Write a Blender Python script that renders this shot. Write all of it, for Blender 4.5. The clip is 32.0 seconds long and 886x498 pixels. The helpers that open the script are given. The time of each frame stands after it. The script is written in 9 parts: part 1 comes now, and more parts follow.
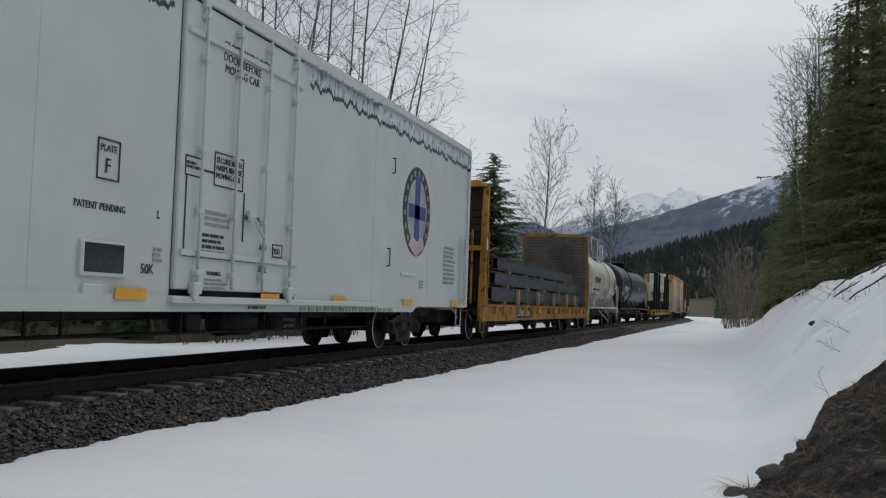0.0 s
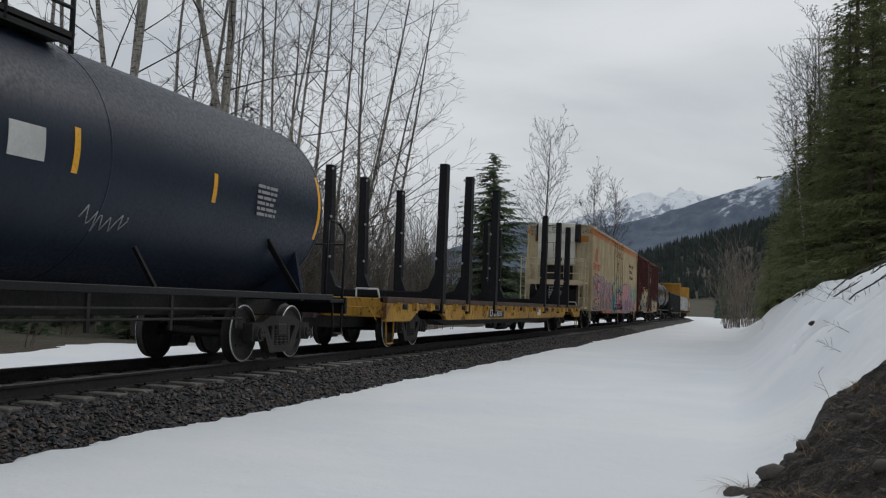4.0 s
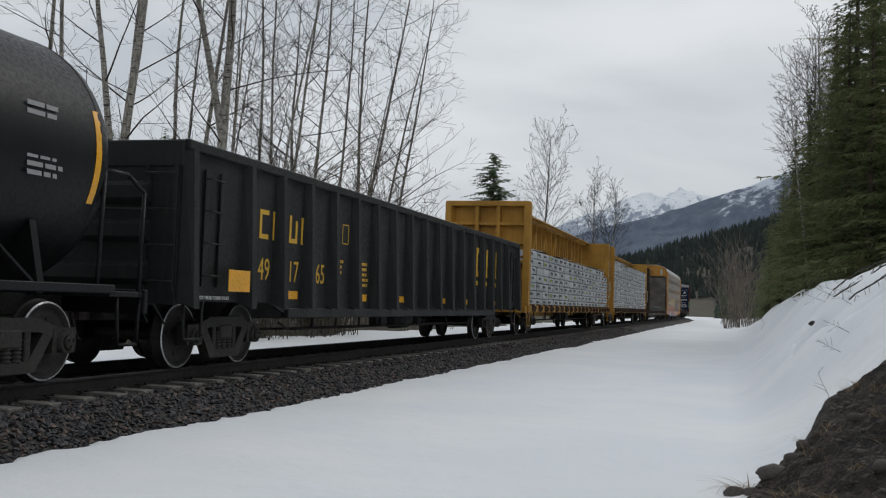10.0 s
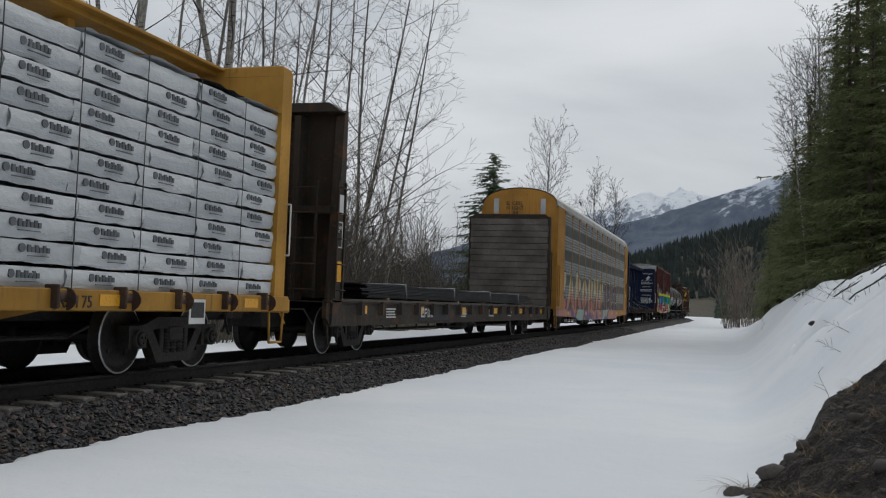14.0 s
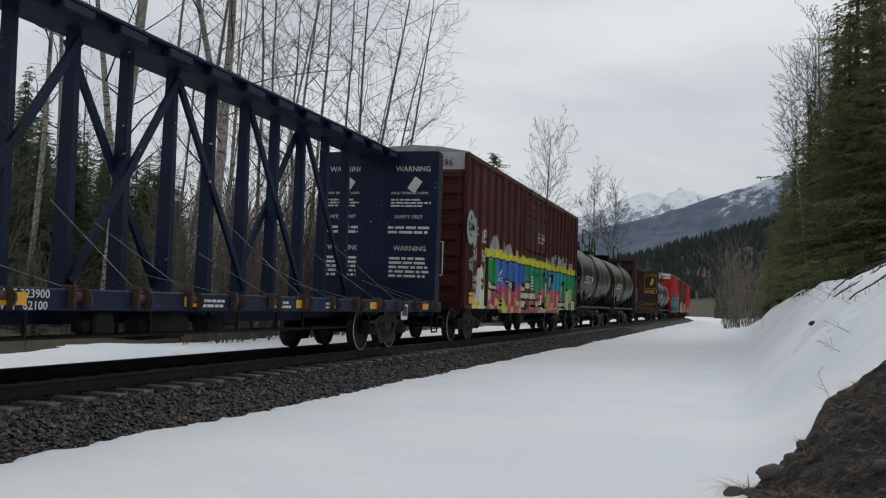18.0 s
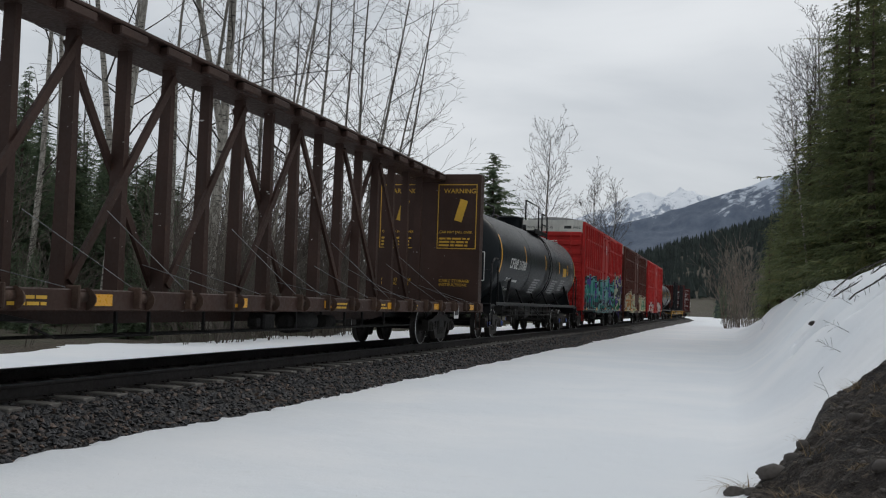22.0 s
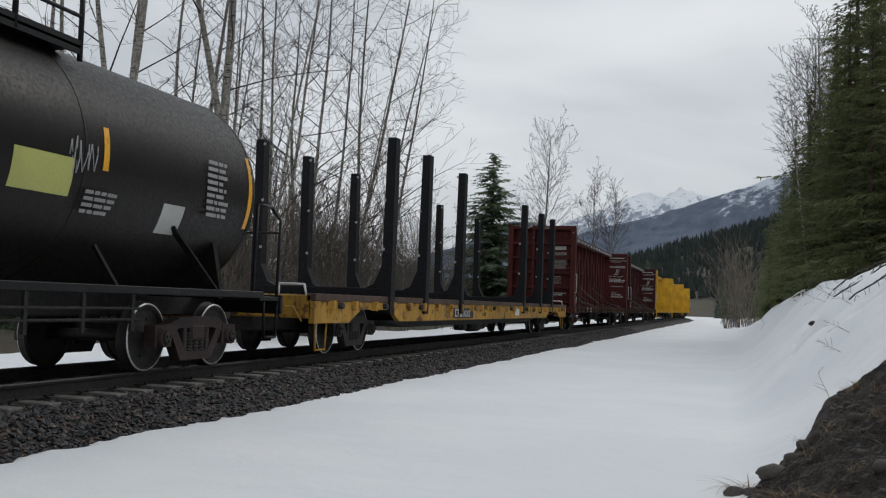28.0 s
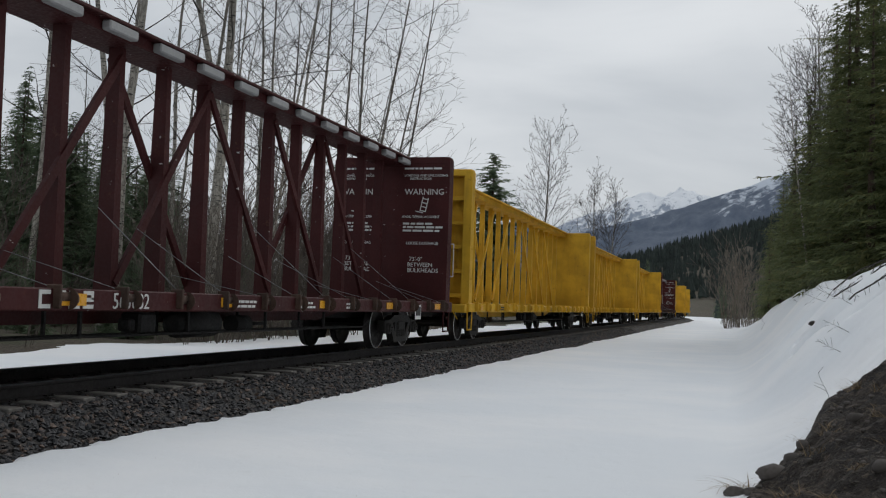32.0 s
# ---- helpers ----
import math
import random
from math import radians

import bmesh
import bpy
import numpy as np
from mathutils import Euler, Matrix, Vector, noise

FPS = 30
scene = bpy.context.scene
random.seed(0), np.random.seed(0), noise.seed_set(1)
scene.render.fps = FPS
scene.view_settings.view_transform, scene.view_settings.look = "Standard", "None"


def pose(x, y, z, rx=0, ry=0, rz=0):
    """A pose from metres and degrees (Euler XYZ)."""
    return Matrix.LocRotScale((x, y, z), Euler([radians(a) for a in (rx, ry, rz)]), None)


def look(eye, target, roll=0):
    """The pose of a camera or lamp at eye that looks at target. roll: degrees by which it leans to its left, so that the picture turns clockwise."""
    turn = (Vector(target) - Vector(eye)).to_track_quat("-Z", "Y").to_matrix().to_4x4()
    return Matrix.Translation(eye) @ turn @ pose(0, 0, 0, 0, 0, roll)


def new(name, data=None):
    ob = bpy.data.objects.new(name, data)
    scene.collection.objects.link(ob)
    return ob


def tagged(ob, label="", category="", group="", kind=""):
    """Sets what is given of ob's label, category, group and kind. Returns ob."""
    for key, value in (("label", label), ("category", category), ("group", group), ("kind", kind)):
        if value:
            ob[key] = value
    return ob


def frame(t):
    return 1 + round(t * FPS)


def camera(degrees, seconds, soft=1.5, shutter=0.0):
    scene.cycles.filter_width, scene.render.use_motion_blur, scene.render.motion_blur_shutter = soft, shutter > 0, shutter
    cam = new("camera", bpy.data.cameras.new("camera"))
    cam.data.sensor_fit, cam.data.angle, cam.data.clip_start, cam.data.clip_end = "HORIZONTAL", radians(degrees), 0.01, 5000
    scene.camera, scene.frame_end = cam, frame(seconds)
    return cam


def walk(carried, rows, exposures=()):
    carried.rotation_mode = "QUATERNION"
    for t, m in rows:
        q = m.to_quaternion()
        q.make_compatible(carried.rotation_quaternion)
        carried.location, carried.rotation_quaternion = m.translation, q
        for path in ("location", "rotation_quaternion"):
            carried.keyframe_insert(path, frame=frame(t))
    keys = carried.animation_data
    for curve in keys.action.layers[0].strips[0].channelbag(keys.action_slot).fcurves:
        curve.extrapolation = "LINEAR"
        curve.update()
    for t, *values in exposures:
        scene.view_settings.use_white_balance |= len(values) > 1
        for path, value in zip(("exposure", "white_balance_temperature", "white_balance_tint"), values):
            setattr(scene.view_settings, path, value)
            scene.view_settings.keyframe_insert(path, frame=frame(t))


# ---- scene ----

# ------------------------------------------------------------------ camera
EYE = Vector((8.3, 0.0, 1.046))
YAW, PITCH, ROLL = radians(16.32), radians(3.07), 1.97
AIM = EYE + 10 * Vector((-math.sin(YAW) * math.cos(PITCH), math.cos(YAW) * math.cos(PITCH), math.sin(PITCH)))
cam = camera(47.76, 32.0, 1.15)
walk(cam, [(0.0, look(EYE, AIM, ROLL)), (32.0, look(EYE, AIM, ROLL))],
     [(0.0, -0.07), (8.5, -0.05), (9.6, 0.03), (10.3, 0.03), (11.0, -0.05), (14.5, -0.05), (16.5, 0.01), (18.0, 0.05), (28.2, 0.05), (29.2, 0.0), (30.0, -0.03), (32.0, -0.03)])

# the train: speed in m/s, and its line: straight, then a long bend to the left, then straight again
SPEED = 16.789
BEND_AT, BEND_R, BEND_LEN = 153.0, 400.0, 120.0


def line(s, off=0.0):
    """Place and heading of the track at s metres along it; off: metres to the right of its middle."""
    if s <= BEND_AT:
        return Vector((off, s, 0)), 0.0
    a = min(s - BEND_AT, BEND_LEN) / BEND_R
    p = Vector((-BEND_R * (1 - math.cos(a)), BEND_AT + BEND_R * math.sin(a), 0))
    rest = max(0.0, s - BEND_AT - BEND_LEN)
    p += Vector((-math.sin(a), math.cos(a), 0)) * rest + Vector((math.cos(a), math.sin(a), 0)) * off
    return p, a


# ------------------------------------------------------------------ node helpers
class Nodes:
    """Short hand for a node tree."""

    def __init__(self, tree):
        self.t = tree
        tree.nodes.clear()

    def add(self, kind, **sets):
        n = self.t.nodes.new(kind)
        for k, v in sets.items():
            n.inputs[k].default_value = v
        return n

    def put(self, socket, value):
        if isinstance(value, (int, float)):
            socket.default_value = value
        elif isinstance(value, (tuple, list)):
            socket.default_value = (*value, 1.0) if len(value) == 3 and socket.type == "RGBA" else value
        else:
            self.t.links.new(value, socket)

    def noise(self, vec, scale, detail=3.0, rough=0.55, warp=0.0):
        n = self.t.nodes.new("ShaderNodeTexNoise")
        n.inputs["Scale"].default_value = scale
        n.inputs["Detail"].default_value = detail
        n.inputs["Roughness"].default_value = rough
        n.inputs["Distortion"].default_value = warp
        if vec is not None:
            self.t.links.new(vec, n.inputs["Vector"])
        return n.outputs["Fac"]

    def cells(self, vec, scale, out="Distance", feature="F1"):
        n = self.t.nodes.new("ShaderNodeTexVoronoi")
        n.feature = feature
        n.inputs["Scale"].default_value = scale
        self.t.links.new(vec, n.inputs["Vector"])
        return n.outputs[out]

    def math(self, op, a, b=0.0, c=0.0, clamp=False):
        n = self.t.nodes.new("ShaderNodeMath")
        n.operation, n.use_clamp = op, clamp
        for i, v in enumerate((a, b, c)):
            self.put(n.inputs[i], v)
        return n.outputs[0]

    def span(self, v, a, b, lo=0.0, hi=1.0):
        """v from a..b to lo..hi, clamped."""
        n = self.t.nodes.new("ShaderNodeMapRange")
        n.interpolation_type = "SMOOTHSTEP"
        for i, x in enumerate((v, a, b, lo, hi)):
            self.put(n.inputs[i], x)
        return n.outputs[0]

    def mix(self, fac, a, b, mode="MIX"):
        n = self.t.nodes.new("ShaderNodeMix")
        n.data_type, n.blend_type = "RGBA", mode
        self.put(n.inputs[0], fac)
        self.put(n.inputs[6], a)
        self.put(n.inputs[7], b)
        return n.outputs[2]

    def coords(self, which="Object", scale=None):
        n = self.t.nodes.new("ShaderNodeTexCoord")
        v = n.outputs[which]
        if scale is not None:
            m = self.t.nodes.new("ShaderNodeMapping")
            m.inputs["Scale"].default_value = scale
            self.t.links.new(v, m.inputs["Vector"])
            v = m.outputs[0]
        return v

    def scaled(self, v, scale, move=(0, 0, 0)):
        m = self.t.nodes.new("ShaderNodeMapping")
        m.inputs["Scale"].default_value = scale
        m.inputs["Location"].default_value = move
        self.t.links.new(v, m.inputs["Vector"])
        return m.outputs[0]

    def xyz(self, v):
        n = self.t.nodes.new("ShaderNodeSeparateXYZ")
        self.t.links.new(v, n.inputs[0])
        return n.outputs

    def bump(self, height, strength=0.3, dist=0.01):
        n = self.t.nodes.new("ShaderNodeBump")
        n.inputs["Strength"].default_value = strength
        n.inputs["Distance"].default_value = dist
        self.t.links.new(height, n.inputs["Height"])
        return n.outputs[0]

    def chance(self):
        return self.t.nodes.new("ShaderNodeObjectInfo").outputs["Random"]

    def island(self):
        return self.t.nodes.new("ShaderNodeNewGeometry").outputs["Random Per Island"]

    def done(self, color, rough=0.6, metal=0.0, normal=None, spec=None):
        b = self.t.nodes.new("ShaderNodeBsdfPrincipled")
        self.put(b.inputs["Base Color"], color)
        self.put(b.inputs["Roughness"], rough)
        self.put(b.inputs["Metallic"], metal)
        if spec is not None:
            b.inputs["Specular IOR Level"].default_value = spec
        if normal is not None:
            self.t.links.new(normal, b.inputs["Normal"])
        o = self.t.nodes.new("ShaderNodeOutputMaterial")
        self.t.links.new(b.outputs[0], o.inputs[0])


def material(name):
    m = bpy.data.materials.new(name)
    m.use_nodes = True
    return m, Nodes(m.node_tree)


# ------------------------------------------------------------------ overcast sky, weak wide sun
SUN_UP, SUN_TURN = radians(42), radians(30)
world = bpy.data.worlds.new("overcast")
scene.world = world
world.use_nodes = True
wn = Nodes(world.node_tree)
sky = wn.add("ShaderNodeTexSky")
sky.sky_type, sky.sun_disc = "NISHITA", False
sky.sun_elevation, sky.sun_rotation, sky.air_density, sky.dust_density = SUN_UP, SUN_TURN, 1.0, 3.0
way = wn.coords("Generated")
drift = wn.scaled(way, (1.0, 1.0, 2.6))
billow = wn.noise(drift, 2.3, 6.0, 0.5, 0.35)
cloud = wn.mix(wn.span(billow, 0.30, 0.72), (0.505, 0.545, 0.590), (0.785, 0.815, 0.845))
dim = wn.add("ShaderNodeVectorMath")
dim.operation = "SCALE"
dim.inputs["Scale"].default_value = 0.07
world.node_tree.links.new(sky.outputs[0], dim.inputs[0])
air = wn.mix(0.92, dim.outputs[0], cloud)
back = wn.add("ShaderNodeBackground")
wn.put(back.inputs["Color"], air)
back.inputs["Strength"].default_value = 0.97
wout = wn.add("ShaderNodeOutputWorld")
world.node_tree.links.new(back.outputs[0], wout.inputs[0])

sun = new("sun", bpy.data.lights.new("sun", "SUN"))
sun.data.energy, sun.data.angle, sun.data.color = 0.6, radians(25), (1.0, 0.97, 0.92)
sun.matrix_world = look((0, 0, 30), (-30 * math.cos(SUN_UP) * math.sin(SUN_TURN), -30 * math.cos(SUN_UP) * math.cos(SUN_TURN), 30 - 30 * math.sin(SUN_UP)))
scene.view_settings.exposure = 0.0


# ------------------------------------------------------------------ mesh helpers
class G:
    """A mesh in the making: vertices, faces, a material slot and a smooth flag for each face."""

    def __init__(self):
        self.v, self.f, self.m, self.s = [], [], [], []

    def add(self, verts, faces, m=0, smooth=False):
        k = len(self.v)
        self.v.extend(verts)
        for f in faces:
            self.f.append([i + k for i in f])
            self.m.append(m)
            self.s.append(smooth)
        return self

    def box(self, x0, x1, y0, y1, z0, z1, c=0.0, m=0):
        """A box, with its edges chamfered by c."""
        if c <= 0:
            return self.add([(x, y, z) for x in (x0, x1) for y in (y0, y1) for z in (z0, z1)],
                            [(0, 1, 3, 2), (4, 6, 7, 5), (0, 4, 5, 1), (2, 3, 7, 6), (0, 2, 6, 4), (1, 5, 7, 3)], m)
        vs, idx = [], {}
        for i, x in enumerate((x0, x1)):
            for j, y in enumerate((y0, y1)):
                for k, z in enumerate((z0, z1)):
                    sx, sy, sz = (c, -c)[i], (c, -c)[j], (c, -c)[k]
                    for a, p in enumerate(((x, y + sy, z + sz), (x + sx, y, z + sz), (x + sx, y + sy, z))):
                        idx[i, j, k, a] = len(vs)
                        vs.append(p)
        q = lambda i, j, k, a: idx[i, j, k, a]
        fs = [[q(0, 0, 0, 0), q(0, 0, 1, 0), q(0, 1, 1, 0), q(0, 1, 0, 0)], [q(1, 0, 0, 0), q(1, 1, 0, 0), q(1, 1, 1, 0), q(1, 0, 1, 0)],
              [q(0, 0, 0, 1), q(1, 0, 0, 1), q(1, 0, 1, 1), q(0, 0, 1, 1)], [q(0, 1, 0, 1), q(0, 1, 1, 1), q(1, 1, 1, 1), q(1, 1, 0, 1)],
              [q(0, 0, 0, 2), q(0, 1, 0, 2), q(1, 1, 0, 2), q(1, 0, 0, 2)], [q(0, 0, 1, 2), q(1, 0, 1, 2), q(1, 1, 1, 2), q(0, 1, 1, 2)]]
        for i in (0, 1):
            for j in (0, 1):
                fs.append([q(i, j, 0, 0), q(i, j, 0, 1), q(i, j, 1, 1), q(i, j, 1, 0)])
                fs.append([q(i, 0, j, 0), q(i, 1, j, 0), q(i, 1, j, 2), q(i, 0, j, 2)])
                fs.append([q(0, i, j, 1), q(1, i, j, 1), q(1, i, j, 2), q(0, i, j, 2)])
                for k in (0, 1):
                    fs.append([q(i, j, k, 0), q(i, j, k, 1), q(i, j, k, 2)])
        return self.add(vs, fs, m)

    def cyl(self, a, b, r, r2=None, n=10, m=0, caps=True, smooth=True):
        """A round bar from a to b."""
        a, b = Vector(a), Vector(b)
        r2 = r if r2 is None else r2
        w = (b - a).normalized()
        u = w.orthogonal().normalized()
        t = w.cross(u)
        vs = []
        for p, q in ((a, r), (b, r2)):
            for i in range(n):
                g = 2 * math.pi * i / n
                vs.append(p + (u * math.cos(g) + t * math.sin(g)) * q)
        self.add(vs, [(i, (i + 1) % n, n + (i + 1) % n, n + i) for i in range(n)], m, smooth)
        if caps:
            k = len(self.v) - 2 * n
            self.f += [[k + i for i in reversed(range(n))], [k + n + i for i in range(n)]]
            self.m += [m, m]
            self.s += [False, False]
        return self

    def pipe(self, points, r, n=6, m=0):
        """A bent bar through points."""
        for a, b in zip(points[:-1], points[1:]):
            self.cyl(a, b, r, n=n, m=m)
        return self

    def lathe(self, profile, axis="y", n=24, m=0, at=(0, 0, 0), smooth=True):
        """Turn (along, radius) pairs round an axis."""
        vs, k = [], len(profile)
        for i in range(n):
            g = 2 * math.pi * i / n
            c, s = math.cos(g), math.sin(g)
            for al, r in profile:
                p = {"x": (al, r * c, r * s), "y": (r * s, al, r * c), "z": (r * c, r * s, al)}[axis]
                vs.append((p[0] + at[0], p[1] + at[1], p[2] + at[2]))
        fs = [(i * k + j, i * k + j + 1, (i + 1) % n * k + j + 1, (i + 1) % n * k + j) for i in range(n) for j in range(k - 1)]
        return self.add(vs, fs, m, smooth)

    def prism(self, poly, axis, a, b, m=0):
        """Push a polygon along an axis from a to b; poly gives the two other coordinates in x, y, z order."""
        def at(p, d):
            return {"x": (d, p[0], p[1]), "y": (p[0], d, p[1]), "z": (p[0], p[1], d)}[axis]
        n = len(poly)
        vs = [at(p, a) for p in poly] + [at(p, b) for p in poly]
        return self.add(vs, [list(reversed(range(n))), list(range(n, 2 * n))] + [(i, (i + 1) % n, n + (i + 1) % n, n + i) for i in range(n)], m)

    def beam(self, a, b, w, h, m=0):
        """A square bar from a to b, w wide and h deep."""
        a, b = Vector(a), Vector(b)
        d = (b - a).normalized()
        u = d.cross(Vector((1, 0, 0)))
        u = (d.cross(Vector((0, 1, 0))) if u.length < 0.1 else u).normalized()
        t = d.cross(u)
        vs = [p + u * i * w / 2 + t * j * h / 2 for p in (a, b) for i, j in ((-1, -1), (1, -1), (1, 1), (-1, 1))]
        return self.add(vs, [(3, 2, 1, 0), (4, 5, 6, 7), (0, 1, 5, 4), (1, 2, 6, 5), (2, 3, 7, 6), (3, 0, 4, 7)], m)

    def mesh(self, name, mats):
        me = bpy.data.meshes.new(name)
        me.from_pydata([tuple(v) for v in self.v], [], self.f)
        mats = mats if isinstance(mats, (list, tuple)) else [mats]
        for x in mats:
            me.materials.append(x)
        me.polygons.foreach_set("material_index", self.m)
        me.polygons.foreach_set("use_smooth", self.s)
        me.update()
        return me


def fix(me):
    """Turn all faces outwards."""
    bm = bmesh.new()
    bm.from_mesh(me)
    bmesh.ops.recalc_face_normals(bm, faces=bm.faces)
    bm.to_mesh(me)
    bm.free()
    return me


def part(name, g, mats=None, parent=None, label="", at=None):
    """Link a G, or a mesh that is shared, as one mesh object under a thing or a part."""
    me = fix(g.mesh(name, mats)) if isinstance(g, G) else g
    ob = new(name, me)
    if parent is not None:
        ob.parent = parent
    if at is not None:
        if isinstance(at, Matrix):
            ob.matrix_basis = at
        else:
            ob.location = at
    return tagged(ob, label) if label else ob


def thing(name, label, category, at=None, group="", kind=""):
    """An Empty at a thing's base."""
    ob = new(name)
    ob.empty_display_size = 0.2
    if at is not None:
        ob.matrix_basis = at if isinstance(at, Matrix) else Matrix.Translation(at)
    return tagged(ob, label, category, group, kind)


# ------------------------------------------------------------------ materials of the land
def mat_snow():
    m, n = material("snow")
    p = n.coords("Object")
    big = n.noise(p, 0.35, 4.0)
    mid = n.noise(p, 3.0, 4.0, 0.6)
    fine = n.noise(p, 60.0, 2.0, 0.6)
    col = n.mix(n.span(big, 0.35, 0.75), (0.80, 0.83, 0.86), (0.88, 0.89, 0.90))
    col = n.mix(n.span(mid, 0.62, 0.80, 0.0, 0.35), col, (0.70, 0.72, 0.72))
    specks = n.cells(p, 9.0)
    col = n.mix(n.span(specks, 0.035, 0.02), col, (0.25, 0.20, 0.15))
    h = n.math("ADD", n.math("MULTIPLY", mid, 0.8), n.math("MULTIPLY", fine, 0.12))
    n.done(col, 0.75, normal=n.bump(h, 0.35, 0.06), spec=0.25)
    return m


def mat_litter():
    m, n = material("forest_floor")
    p = n.coords("Object")
    a, b = n.noise(p, 1.2, 5.0, 0.65), n.noise(p, 14.0, 4.0, 0.7)
    col = n.mix(n.span(b, 0.3, 0.7), (0.034, 0.028, 0.020), (0.110, 0.088, 0.064))
    col = n.mix(n.span(n.noise(p, 0.5, 5.0, 0.6), 0.70, 0.74), col, (0.72, 0.74, 0.76))
    col = n.mix(n.span(n.noise(p, 0.9, 4.0, 0.6), 0.46, 0.60, 0.0, 0.7), col, (0.050, 0.056, 0.026))
    n.done(col, 0.9, normal=n.bump(n.math("ADD", a, b), 0.8, 0.08))
    return m


def mat_dirt():
    m, n = material("bare_soil")
    p = n.coords("Object")
    a, b, c = n.noise(p, 2.0, 5.0, 0.65), n.noise(p, 11.0, 5.0, 0.7), n.cells(p, 16.0)
    col = n.mix(n.span(a, 0.3, 0.7), (0.014, 0.012, 0.011), (0.046, 0.036, 0.029))
    col = n.mix(n.span(b, 0.50, 0.72), col, (0.105, 0.080, 0.060))
    grit = n.noise(p, 45.0, 4.0, 0.7)
    col = n.mix(n.span(grit, 0.56, 0.66, 0.0, 0.7), col, (0.15, 0.125, 0.10))
    col = n.mix(n.span(n.noise(p, 30.0, 3.0, 0.7), 0.60, 0.66), col, (0.010, 0.009, 0.008))
    h = n.math("ADD", n.math("MULTIPLY", b, 1.0), n.math("ADD", n.math("MULTIPLY", c, 0.5), n.math("MULTIPLY", grit, 0.5)))
    n.done(col, 0.95, normal=n.bump(h, 1.0, 0.06))
    return m


def mat_stone():
    m, n = material("ballast_stone")
    r = n.island()
    p = n.coords("Object")
    col = n.mix(n.span(r, 0.0, 0.7), (0.006, 0.007, 0.009), (0.042, 0.041, 0.043))
    col = n.mix(n.span(r, 0.72, 0.95), col, (0.125, 0.085, 0.065))
    col = n.mix(n.span(n.noise(p, 40.0, 3.0), 0.45, 0.75, 0.0, 0.5), col, (0.13, 0.13, 0.135))
    n.done(col, 0.7, normal=n.bump(n.noise(p, 70.0, 3.0), 0.5, 0.01))
    return m


def mat_bed():
    m, n = material("ballast_bed")
    p = n.coords("Object")
    c = n.cells(p, 17.0, "Color")
    d = n.cells(p, 17.0)
    v = n.t.nodes.new("ShaderNodeRGBToBW")
    n.t.links.new(c, v.inputs[0])
    col = n.mix(v.outputs[0], (0.015, 0.015, 0.016), (0.085, 0.075, 0.068))
    n.done(col, 0.9, normal=n.bump(d, 1.0, 0.05))
    return m


def mat_plain(name, color, rough=0.7, metal=0.0, spread=0.35, scale=6.0, bump=0.25, spec=None):
    """A surface of one colour with stains at two scales and a fine grain."""
    m, n = material(name)
    p = n.coords("Object")
    a, b = n.noise(p, scale * 0.25, 4.0, 0.6), n.noise(p, scale * 4, 3.0, 0.6)
    dark = tuple(c * (1 - spread) for c in color)
    light = tuple(min(0.9, c * (1 + spread * 0.6)) for c in color)
    col = n.mix(n.span(a, 0.3, 0.7), dark, light)
    col = n.mix(n.span(b, 0.35, 0.75, 0.0, 0.45), col, dark)
    n.done(col, n.span(b, 0.3, 0.7, max(0.05, rough - 0.12), min(1, rough + 0.1)), metal, n.bump(b, bump, 0.006), spec)
    return m


def mat_bark():
    m, n = material("pale_bark")
    p = n.coords("Object")
    rings = n.noise(n.scaled(p, (5, 5, 1.6)), 3.0, 4.0, 0.7)
    scars = n.noise(n.scaled(p, (4, 4, 22)), 1.0, 3.0, 0.6)
    col = n.mix(n.span(rings, 0.35, 0.65), (0.17, 0.155, 0.13), (0.42, 0.39, 0.34))
    # greyer and darker towards the top of the trunk
    col = n.mix(n.span(n.xyz(p)[2], 6.0, 14.0, 0.0, 0.8), col, (0.10, 0.092, 0.082))
    col = n.mix(n.span(scars, 0.57, 0.62), col, (0.035, 0.03, 0.027))
    n.done(col, 0.85, normal=n.bump(rings, 0.4, 0.02))
    return m


def mat_needles(name, lo, hi, tip):
    m, n = material(name)
    r, q = n.island(), n.chance()
    p = n.coords("Object")
    col = n.mix(r, lo, hi)
    col = n.mix(n.span(n.noise(p, 0.8, 3.0), 0.5, 0.75, 0.0, 0.6), col, tip)
    col = n.mix(n.math("MULTIPLY", q, 0.35), col, lo)
    n.done(col, 0.7, spec=0.3)
    # thin needles let part of the light through
    t = m.node_tree
    out = [k for k in t.nodes if k.bl_idname == "ShaderNodeOutputMaterial"][0]
    front = out.inputs[0].links[0].from_socket
    glow, blend = t.nodes.new("ShaderNodeBsdfTranslucent"), t.nodes.new("ShaderNodeMixShader")
    t.links.new(col, glow.inputs["Color"])
    blend.inputs[0].default_value = 0.42
    t.links.new(front, blend.inputs[1])
    t.links.new(glow.outputs[0], blend.inputs[2])
    t.links.new(blend.outputs[0], out.inputs[0])
    return m


